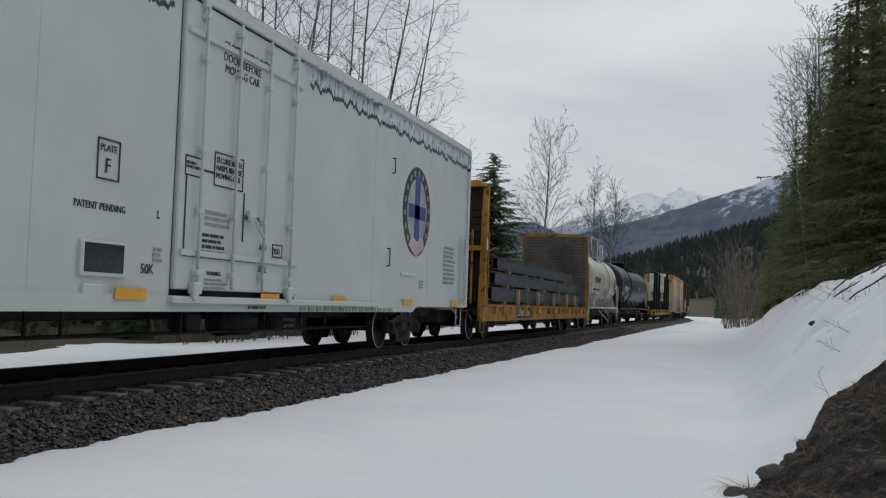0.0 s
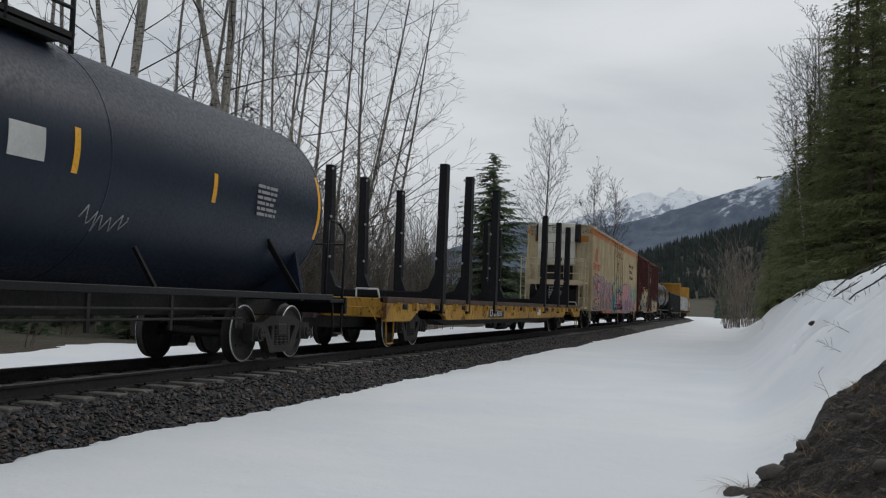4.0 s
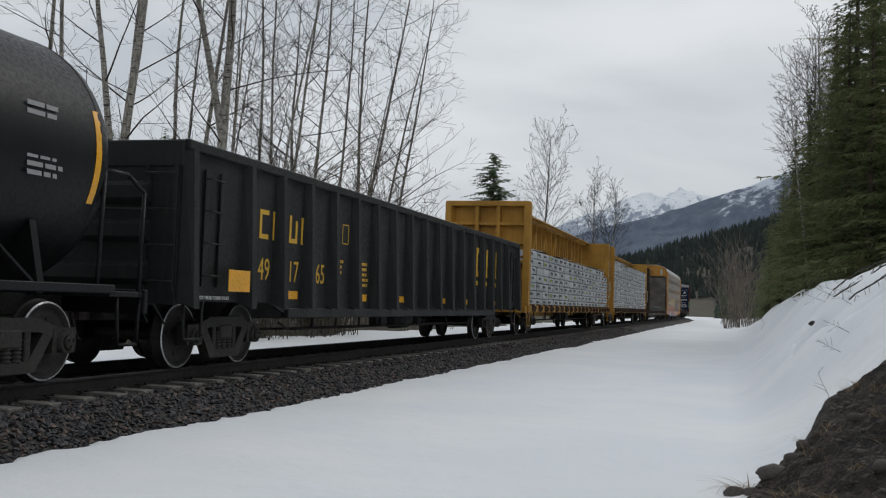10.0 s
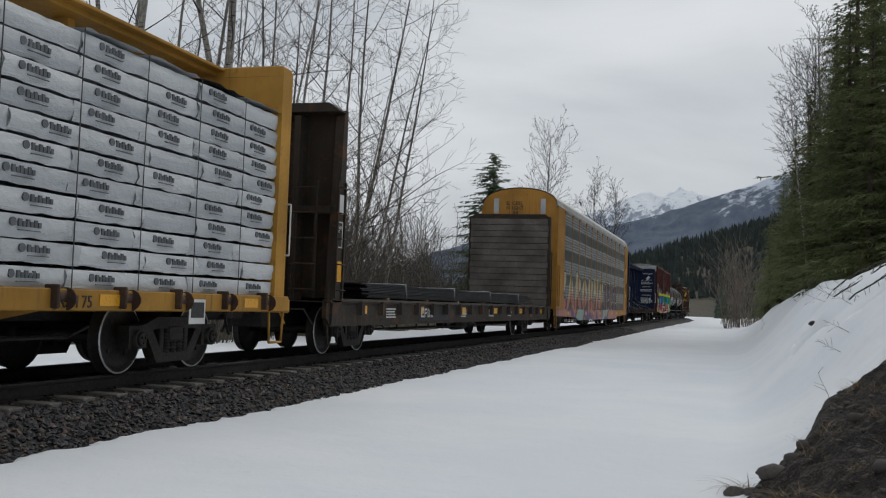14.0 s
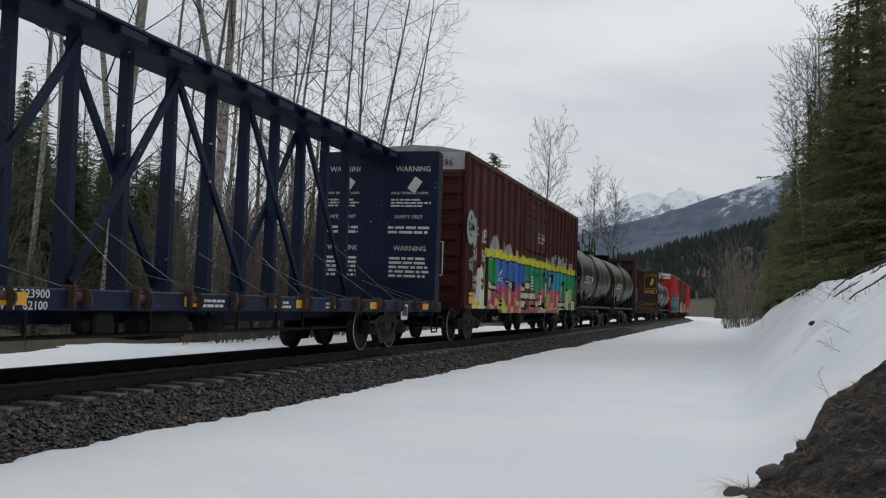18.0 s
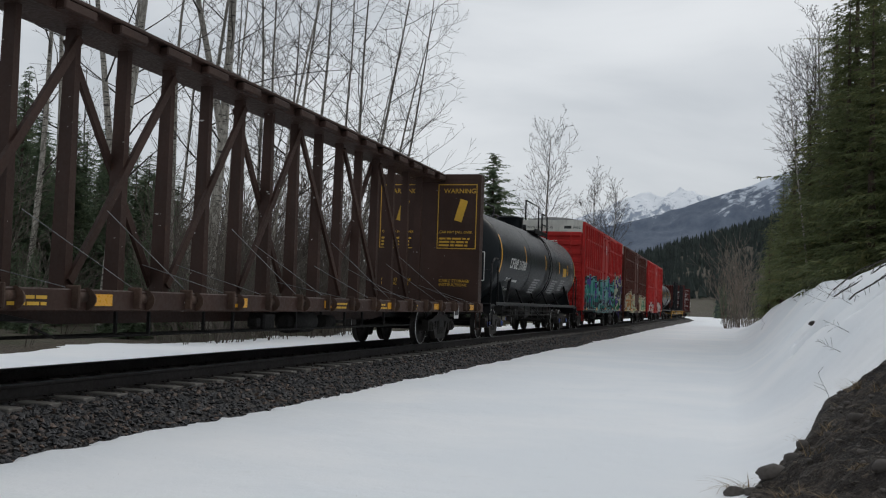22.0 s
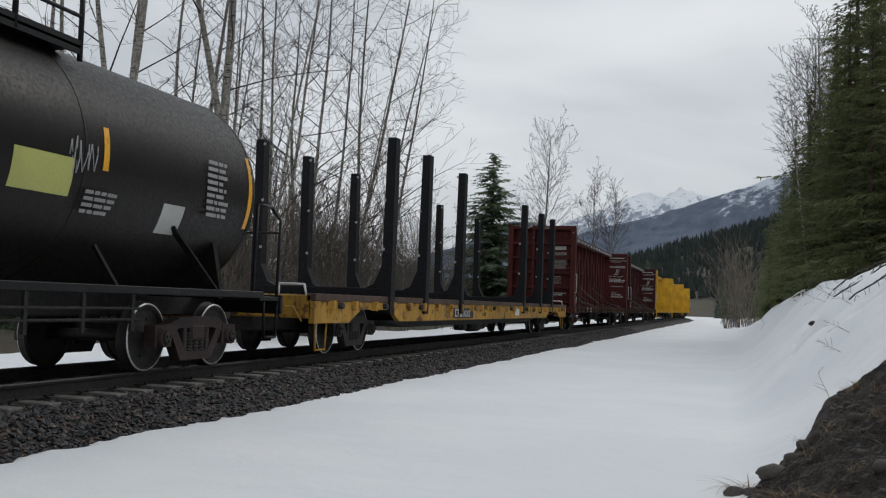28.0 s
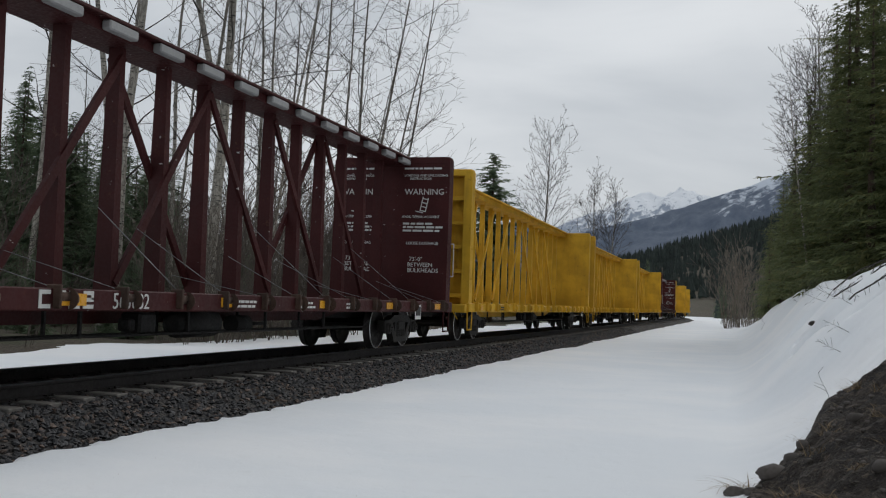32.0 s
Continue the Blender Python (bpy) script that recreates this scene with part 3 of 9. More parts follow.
def plate(parent, y, z, w, h, mat, x, name="marking", tilt=0.0, face=SIDE):
    """A flat patch such as a reflector."""
    return part(name, G().box(0, w, 0, h, -0.003, 0.006), mat, parent, at=Matrix.Translation((x, y, z)) @ face @ pose(0, 0, 0, -tilt))


def glyph_mark(parent, at, w, h, ink, k=0, face=SIDE, tilt=0.0):
    """One plain shape of a company's mark: an open or closed outline with a bar."""
    t = min(w, h) * 0.24
    g = G()
    g.box(0, t, 0, h, -0.002, 0.005)
    if k % 4 != 2:
        g.box(t, w, h - t, h, -0.002, 0.005)
    if k % 4 != 1:
        g.box(t, w, 0, t, -0.002, 0.005)
    if k % 4 in (1, 3):
        g.box(t, w, h * 0.5 - t / 2, h * 0.5 + t / 2, -0.002, 0.005)
    if k % 4 in (2, 3):
        g.box(w - t, w, t if k % 4 == 2 else h * 0.5, h - t, -0.002, 0.005)
    return part("company_mark", g, ink, parent, at=Matrix.Translation(at) @ face @ pose(0, 0, 0, -tilt))


def framed(parent, at, w, h, ink, t=0.018, face=SIDE, name="marking"):
    """An outlined rectangle."""
    g = G().box(0, w, 0, t, -0.002, 0.005).box(0, w, h - t, h, -0.002, 0.005).box(0, t, 0, h, -0.002, 0.005).box(w - t, w, 0, h, -0.002, 0.005)
    return part(name, g, ink, parent, at=Matrix.Translation(at) @ face)


# ------------------------------------------------------------------ running gear, shared by all cars
def wheelset_mesh():
    g = G()
    for s in (-1, 1):
        web = [(0.66, 0.09), (0.70, 0.12), (0.74, 0.36), (0.70, 0.40), (0.685, 0.43)]
        face = [(0.835, 0.40), (0.80, 0.385), (0.79, 0.34), (0.805, 0.14), (0.86, 0.12), (0.87, 0.085)]
        g.lathe([(s * a, r) for a, r in web], "x", 32)
        g.lathe([(s * a, r) for a, r in ((0.685, 0.43), (0.683, 0.475), (0.700, 0.484), (0.715, 0.470), (0.725, 0.458), (0.828, 0.452))], "x", 32, m=0)
        g.lathe([(s * a, r) for a, r in ((0.828, 0.452), (0.837, 0.449), (0.838, 0.430))], "x", 32, m=1)
        g.lathe([(s * a, r) for a, r in ((0.838, 0.430), *face)], "x", 32)
        for k in range(4):
            a = math.pi * k / 2
            g.cyl((s * 0.795, 0.25 * math.cos(a), 0.25 * math.sin(a)), (s * 0.812, 0.25 * math.cos(a), 0.25 * math.sin(a)), 0.03, n=8)
    g.cyl((-1.08, 0, 0), (1.08, 0, 0), 0.078, n=12)
    return fix(g.mesh("wheelset", [WHEEL, TREAD]))


def side_frame_mesh(mat, cap):
    g = G()
    g.prism([(-1.06, 0.60), (-0.72, 0.64), (-0.45, 0.73), (0.45, 0.73), (0.72, 0.64), (1.06, 0.60), (1.06, 0.50), (0.74, 0.50), (0.46, 0.58), (-0.46, 0.58), (-0.74, 0.50), (-1.06, 0.50)], "x", -0.08, 0.08)
    g.prism([(-0.70, 0.55), (-0.56, 0.60), (-0.30, 0.26), (0.30, 0.26), (0.56, 0.60), (0.70, 0.55), (0.42, 0.14), (-0.42, 0.14)], "x", -0.075, 0.075)
    for s in (-1, 1):
        g.box(-0.07, 0.07, s * 0.30 - 0.05, s * 0.30 + 0.05, 0.20, 0.60, 0.012)
        g.prism([(s * 1.08, 0.62), (s * 1.08, 0.34), (s * 1.02, 0.34), (s * 1.02, 0.52), (s * 0.76, 0.52), (s * 0.76, 0.34), (s * 0.68, 0.34), (s * 0.70, 0.62)], "x", -0.085, 0.085)
        g.cyl((-0.05, s * 0.89, 0.457), (0.14, s * 0.89, 0.457), 0.125, n=14)
        g.cyl((0.14, s * 0.89, 0.457), (0.175, s * 0.89, 0.457), 0.095, 0.075, n=14, m=1)
        for k in range(3):
            a = 2.094 * k + 0.5
            g.cyl((0.17, s * 0.89 + 0.045 * math.cos(a), 0.457 + 0.045 * math.sin(a)), (0.195, s * 0.89 + 0.045 * math.cos(a), 0.457 + 0.045 * math.sin(a)), 0.018, n=6, m=1)
    return fix(g.mesh("side_frame", [mat, cap]))


def spring_mesh(mat):
    g = G()
    for y in (-0.16, 0.0, 0.16):
        prof = []
        for k in range(6):
            z = 0.25 + 0.045 * k
            prof += [(z, 0.055), (z + 0.012, 0.072), (z + 0.03, 0.072), (z + 0.04, 0.055)]
        g.lathe(prof, "z", 10, at=(0.02, y, 0))
    return fix(g.mesh("spring", mat))


def bolster_mesh(mat):
    g = G().box(-1.1, 1.1, -0.19, 0.19, 0.40, 0.62, 0.03)
    g.cyl((0, 0, 0.60), (0, 0, 0.74), 0.2, n=16)
    g.box(-0.75, 0.75, -0.55, -0.45, 0.36, 0.46, 0.015).box(-0.75, 0.75, 0.45, 0.55, 0.36, 0.46, 0.015)
    for s in (-1, 1):
        for e in (-1, 1):
            g.box(s * 0.755 - 0.05, s * 0.755 + 0.05, e * 0.43 - 0.03, e * 0.43 + 0.03, 0.28, 0.60, 0.01)
    return fix(g.mesh("bogie", mat))


WHEELSET = wheelset_mesh()
FRAME_MESH = {k: side_frame_mesh(a, b) for k, (a, b) in {"dark": (CAST, CAST), "red": (CAST_RED, CAST), "blue": (CAST, CAP_BLUE)}.items()}
SPRING = spring_mesh(CAST)
BOLSTER = {"dark": bolster_mesh(CAST), "red": bolster_mesh(CAST_RED)}
BOLSTER["blue"] = BOLSTER["dark"]
AXLES = []          # every wheelset, front and rear of each bogie in turn


def bogie(car, y, look_="dark"):
    b = part("bogie", BOLSTER[look_], None, car, at=(0, y, 0))
    for s in (1, -1):
        m = Matrix.Translation((s * 1.0, 0, 0)) @ (Matrix.Identity(4) if s > 0 else pose(0, 0, 0, 0, 0, 180))
        part("side_frame", FRAME_MESH[look_], None, b, at=m)
        part("spring", SPRING, None, b, at=m)
    for e in (-0.89, 0.89):
        AXLES.append(part("wheelset", WHEELSET, None, b, "steel wheels with bright worn rims", at=(0, e, 0.457)))
    return b


def coupler_mesh():
    g = G().box(-0.09, 0.09, -0.45, 0.45, 0.72, 0.90, 0.02)
    g.prism([(-0.18, 0.40), (-0.20, 0.62), (-0.06, 0.78), (0.02, 0.66), (0.03, 0.56), (0.14, 0.64), (0.17, 0.52), (0.16, 0.40)], "z", 0.66, 0.96)
    return fix(g.mesh("coupler", CAST_RED))


COUPLER = coupler_mesh()


def hose_mesh():
    g = G()
    pts = [Vector((0.32, 0.0 + 0.03 * i, 0.78 - 0.36 * math.sin(i / 7 * math.pi * 0.55))) for i in range(8)]
    return fix(g.pipe(pts, 0.026, 6).mesh("brake_hose", RUBBER))


HOSE = hose_mesh()
CARS = []


def new_car(name, label, s0, s1, inset, gear="dark", sill=(0.30, 0.66, 1.0), group="cars of the freight train", mat=None):
    """A car with its bogies, centre sill, couplers and hoses; its front is at -L/2. Returns it and half its length."""
    car = thing(name, label, "freight car", group=group)
    h = (s1 - s0) / 2
    for y in (-h + inset, h - inset):
        bogie(car, y, gear)
    w, z0, z1 = sill
    part("centre_sill", G().box(-w, w, -h + 0.05, h - 0.05, z0, z1, 0.02), mat or UNDER, car)
    for e in (-1, 1):
        turn = Matrix.Identity(4) if e > 0 else pose(0, 0, 0, 0, 0, 180)
        part("coupler", COUPLER, None, car, at=Matrix.Translation((0, e * (h + 0.05), 0)) @ turn)
        part("brake_hose", HOSE, None, car, at=Matrix.Translation((0, e * (h + 0.05), 0)) @ turn)
    CARS.append((car, (s0 + s1) / 2, h - inset))
    return car, h


def brake_gear(car, y, mat=UNDER, z=0.62):
    """Reservoir, cylinder, valve and rods under a floor."""
    g = G().cyl((0.75, y - 0.5, z), (0.75, y + 0.5, z), 0.2, n=14).cyl((0.75, y - 0.57, z), (0.75, y - 0.5, z), 0.1, 0.2, n=14).cyl((0.75, y + 0.5, z), (0.75, y + 0.57, z), 0.2, 0.1, n=14)
    part("air_reservoir", g, mat, car)
    g = G().cyl((0.55, y + 1.5, z - 0.03), (0.55, y + 2.0, z - 0.03), 0.14, n=12).cyl((0.55, y + 2.0, z - 0.03), (0.55, y + 2.7, z - 0.03), 0.03, n=8)
    part("brake_cylinder", g, mat, car)
    g = G().box(0.6, 0.9, y - 1.6, y - 1.2, z - 0.14, z + 0.16, 0.03).box(0.66, 0.84, y - 1.75, y - 1.6, z - 0.08, z + 0.08, 0.02)
    part("brake_valve", g, mat, car)


def brake_rods(car, y0, y1, mat=UNDER, z=0.5, x=0.95):
    g = G().pipe([(x, y0, z + 0.12), (x, y0 + 0.4, z), (x, y1 - 0.4, z), (x, y1, z + 0.12)], 0.018).pipe([(x - 0.5, y0, z - 0.02), (x - 0.5, y1, z - 0.02)], 0.022)
    k = int((y1 - y0) / 2.2)
    for i in range(1, k):
        y = y0 + (y1 - y0) * i / k
        g.box(x - 0.02, x + 0.02, y - 0.02, y + 0.02, z - 0.02, z + 0.3).box(x - 0.52, x - 0.48, y - 0.02, y + 0.02, z - 0.04, z + 0.3)
    part("brake_rod", g, mat, car)


def ladder(car, x, y, z0, z1, w=0.45, rungs=None, mat=None, face="side", parent_name="ladder"):
    """Rungs (and stiles) on a side or an end."""
    rungs = rungs or max(2, round((z1 - z0) / 0.42))
    g = G()
    for i in range(rungs):
        z = z0 + (z1 - z0) * i / (rungs - 1)
        a, b = (y - w / 2, y + w / 2)
        pts = [(x, a, z), (x + 0.07, a, z), (x + 0.07, b, z), (x, b, z)] if face == "side" else [(a, x, z), (a, x - 0.07, z), (b, x - 0.07, z), (b, x, z)]
        g.pipe(pts, 0.013)
    for a in (y - w / 2, y + w / 2):
        if face == "side":
            g.box(x + 0.0, x + 0.03, a - 0.025, a + 0.025, z0 - 0.15, z1 + 0.12)
        else:
            g.box(a - 0.025, a + 0.025, x - 0.03, x, z0 - 0.15, z1 + 0.12)
    return part(parent_name, g, mat, car)


def stirrup(car, y, z1, mat, x=1.45, w=0.5, drop=0.5):
    g = G().pipe([(x, y - w / 2, z1), (x, y - w / 2 + 0.04, z1 - drop), (x, y + w / 2 - 0.04, z1 - drop), (x, y + w / 2, z1)], 0.02)
    part("stirrup", g, mat, car)


def cut_lever(car, h, e, mat, z=0.95):
    y = e * (h + 0.1)
    g = G().pipe([(0.1, y, z - 0.12), (0.25, y + e * 0.08, z - 0.05), (1.2, y + e * 0.08, z - 0.05), (1.35, y + e * 0.05, z - 0.3)], 0.014)
    part("uncoupling_lever", g, mat, car)


# ------------------------------------------------------------------ closed cars
def box_shell(car, h, side, end, roof, z0, z1, door, steps_at=None, posts=(), girts=(), half=1.52, rib=0.075, roof_top=0.22, smooth_ends=False, seed=3):
    """Walls, ends, roof and sills of a closed car. door: its near and far edge; posts: places of the upright ribs."""
    d0, d1 = door
    part("side_panel", G().box(half - 0.05, half, -h + 0.02, d0, z0 + 0.18, z1), side, car)
    part("side_panel", G().box(half - 0.05, half, d1, h - 0.02, z0 + 0.18, z1), side, car)
    part("side_panel", G().box(-half, -half + 0.05, -h + 0.02, h - 0.02, z0 + 0.18, z1), side, car)
    part("floor", G().box(-half + 0.06, half - 0.06, -h + 0.06, h - 0.06, 1.02, 1.10), UNDER, car)
    for s in (1, -1):
        a, b = (half - 0.06, half + 0.05) if s > 0 else (-half - 0.05, -half + 0.06)
        notch = [(-h, 0.12), (-h + 4.2, 0.12), (-h + 4.5, 0.0), (h - 4.5, 0.0), (h - 4.2, 0.12), (h, 0.12)]
        pts = [(y, z0 + d) for y, d in notch] + [(h, z0 + 0.20), (-h, z0 + 0.20)]
        part("side_sill", G().prism(pts, "x", a, b), side, car)
        part("eave", G().box(a - 0.02, b + 0.01, -h, h, z1 - 0.09, z1 + 0.035, 0.015), side, car)
    for y in posts:
        if d0 - 0.02 < y < d1 + 0.02:
            continue
        part("rib", G().prism([(half - 0.005, y - 0.085), (half + rib, y - 0.05), (half + rib, y + 0.05), (half - 0.005, y + 0.085)], "z", z0 + 0.19, z1 - 0.08), side, car)
    if posts:
        g = G()
        for y in posts:
            g.box(-half - rib, -half + 0.005, y - 0.06, y + 0.06, z0 + 0.19, z1 - 0.08)
        part("rib", g, side, car)
    for z in girts:
        for a, b in ((-h + 0.5, d0 - 0.05), (d1 + 0.05, h - 0.5)):
            part("girt", G().box(half, half + rib * 0.7, a, b, z - 0.05, z + 0.05, 0.012), side, car)
    # ends
    for e in (-1, 1):
        y = e * h
        part("end_wall", G().box(-half, half, min(y, y - e * 0.06), max(y, y - e * 0.06), z0 + 0.1, z1 + 0.02), end, car)
        for s in (1, -1):
            part("corner_post", G().box(s * half - 0.07, s * half + 0.06, y - 0.07, y + 0.07, z0 + 0.12, z1 + 0.02, 0.02), side, car)
        if not smooth_ends:
            k = 9
            for i in range(k):
                z = z0 + 0.35 + (z1 - z0 - 0.9) * i / (k - 1)
                g = G().prism([(y - e * 0.01, z - 0.16), (y + e * 0.075, z - 0.07), (y + e * 0.075, z + 0.07), (y - e * 0.01, z + 0.16)], "x", -half + 0.1, half - 0.1)
                part("corrugation", g, end, car)
    # roof with cross seams
    prof = [(-half - 0.03, z1 + 0.03), (-half * 0.5, z1 + roof_top * 0.75), (0, z1 + roof_top), (half * 0.5, z1 + roof_top * 0.75), (half + 0.03, z1 + 0.03), (half, z1 - 0.02), (-half, z1 - 0.02)]
    part("roof", G().prism(prof, "y", -h, h), roof, car)
    g = G()
    k = int(h * 2 / 1.2)
    for i in range(k + 1):
        y = -h + 0.05 + (2 * h - 0.1) * i / k
        g.prism([(a, b + 0.025) for a, b in prof[:5]] + [(a, b - 0.01) for a, b in reversed(prof[:5])], "y", y - 0.04, y + 0.04)
    part("roof_seam", g, roof, car)


def plug_door(car, d0, d1, z0, z1, mat, half=1.52, ribs=4, hardware=None, rods=4):
    """A sliding plug door with its locking rods, rails and rollers."""
    hw = hardware or mat
    door = part("door", G().box(half - 0.03, half + 0.055, d0 + 0.04, d1 - 0.04, z0 + 0.28, z1 - 0.18, 0.02), mat, car)
    for i in range(ribs):
        z = z0 + 0.75 + (z1 - z0 - 1.35) * i / max(1, ribs - 1)
        part("door_rib", G().box(half + 0.055, half + 0.095, d0 + 0.1, d1 - 0.1, z - 0.04, z + 0.04, 0.012), mat, door)
    for i in range(rods):
        y = d0 + (d1 - d0) * (i + 0.5) / rods
        g = G().cyl((half + 0.12, y, z0 + 0.3), (half + 0.12, y, z1 - 0.2), 0.022, n=8)
        for z in (z0 + 0.5, z0 + 1.3, (z0 + z1) / 2, z1 - 0.9, z1 - 0.35):
            g.box(half + 0.05, half + 0.15, y - 0.05, y + 0.05, z - 0.035, z + 0.035, 0.01)
        part("locking_rod", g, hw, door)
    ym = (d0 + d1) / 2
    part("door_crank", G().cyl((half + 0.1, ym, z0 + 1.35), (half + 0.17, ym, z0 + 1.35), 0.09, n=12).pipe([(half + 0.17, ym, z0 + 1.35), (half + 0.19, ym + 0.35, z0 + 1.05)], 0.02), hw, door)
    for y in (d0 + 0.45, d1 - 0.45):
        part("roller", G().box(half + 0.05, half + 0.16, y - 0.1, y + 0.1, z0 + 0.22, z0 + 0.38, 0.02).cyl((half + 0.1, y - 0.06, z0 + 0.2), (half + 0.17, y - 0.06, z0 + 0.2), 0.06, n=10), hw, door)
        part("hanger", G().box(half + 0.04, half + 0.13, y - 0.06, y + 0.06, z1 - 0.24, z1 - 0.02, 0.015), hw, door)
    part("door_track", G().box(half + 0.04, half + 0.13, d0 - 0.1, min(d1 + (d1 - d0), d1 + 3.6), z0 + 0.10, z0 + 0.19, 0.012), hw, car)
    part("door_header", G().box(half + 0.03, half + 0.10, d0 - 0.1, min(d1 + (d1 - d0), d1 + 3.6), z1 - 0.16, z1 - 0.08, 0.012), hw, car)
    return door


def car_common(car, h, mat, z0, z1, half=1.52, ladders=True):
    brake_gear(car, 0.6)
    brake_rods(car, -h + 4.0, h - 4.0)
    for e in (-1, 1):
        stirrup(car, e * (h - 0.35), z0 + 0.15, mat, half - 0.03)
        cut_lever(car, h, e, mat)
        if ladders:
            ladder(car, half + 0.045, e * (h - 0.33), z0 + 0.45, z0 + (2.0 if e > 0 else 2.2), 0.42, 5, mat)
    ladder(car, -h - 0.07, 1.1, z0 + 0.5, z1 - 0.6, 0.45, 8, mat, "end")
    ladder(car, -h - 0.07, -1.1, z0 + 0.5, z0 + 2.2, 0.45, 5, mat, "end")
    part("crossover_board", G().box(-0.9, 0.9, -h - 0.35, -h - 0.05, z0 + 0.22, z0 + 0.26), mat, car)
    part("hand_brake", G().lathe([(-h - 0.22, 0.26), (-h - 0.20, 0.28), (-h - 0.18, 0.26)], "y", 20, at=(-0.75, 0, z0 + 1.9)).box(-0.9, -0.6, -h - 0.18, -h - 0.02, z0 + 1.7, z0 + 2.1, 0.03).box(-1.02, -0.48, -h - 0.215, -h - 0.185, z0 + 1.88, z0 + 1.92).box(-0.77, -0.73, -h - 0.215, -h - 0.185, z0 + 1.64, z0 + 2.16), CAST, car)


def spread(a, b, k):
    return [a + (b - a) * i / (k - 1) for i in range(k)]


def reflectors(car, ys, z, x=1.585, w=0.55, h=0.13):
    for y in ys:
        plate(car, y - w / 2, z, w, h, REFLECTOR, x, "reflector")


# --- brown boxcars with outside ribs
def cream_piece(n, p, col):
    black = (0.02, 0.018, 0.016)
    for y, w in ((-5.75, 0.42), (-4.55, 0.45), (-3.2, 0.5)):
        col = n.mix(oval(n, p, y, 2.35, w + 0.05, 0.46, 0.03), col, (0.50, 0.42, 0.06))
        col = n.mix(oval(n, p, y, 2.35, w, 0.40, 0.03), col, (0.22, 0.02, 0.03))
    spots = n.span(n.cells(n.scaled(p, (0, 6.0, 5.0)), 1.0), 0.26, 0.2)
    low, high = (0.22, 0.22, 0.21), n.mix(n.math("MULTIPLY", spots, 0.5), (0.46, 0.41, 0.27), (0.25, 0.22, 0.15))
    for grow, c in ((0.06, black), (0.0, (0.34, 0.34, 0.33))):
        col = n.mix(oval(n, p, -7.6, 1.55, 0.36 + grow, 0.36 + grow), col, c)
    col = letters(n, p, col, -7.05, -1.95, 0.82, 2.5, 1.02, low, high, black, (0.42, 0.40, 0.33), 4.0, 0.06, None, "BSERT")
    return letters(n, p, col, 2.0, 8.5, 0.82, 1.75, 0.80, (0.38, 0.33, 0.24), (0.52, 0.45, 0.31), (0.05, 0.04, 0.03), (0.46, 0.42, 0.33), 9.0, 0.05)


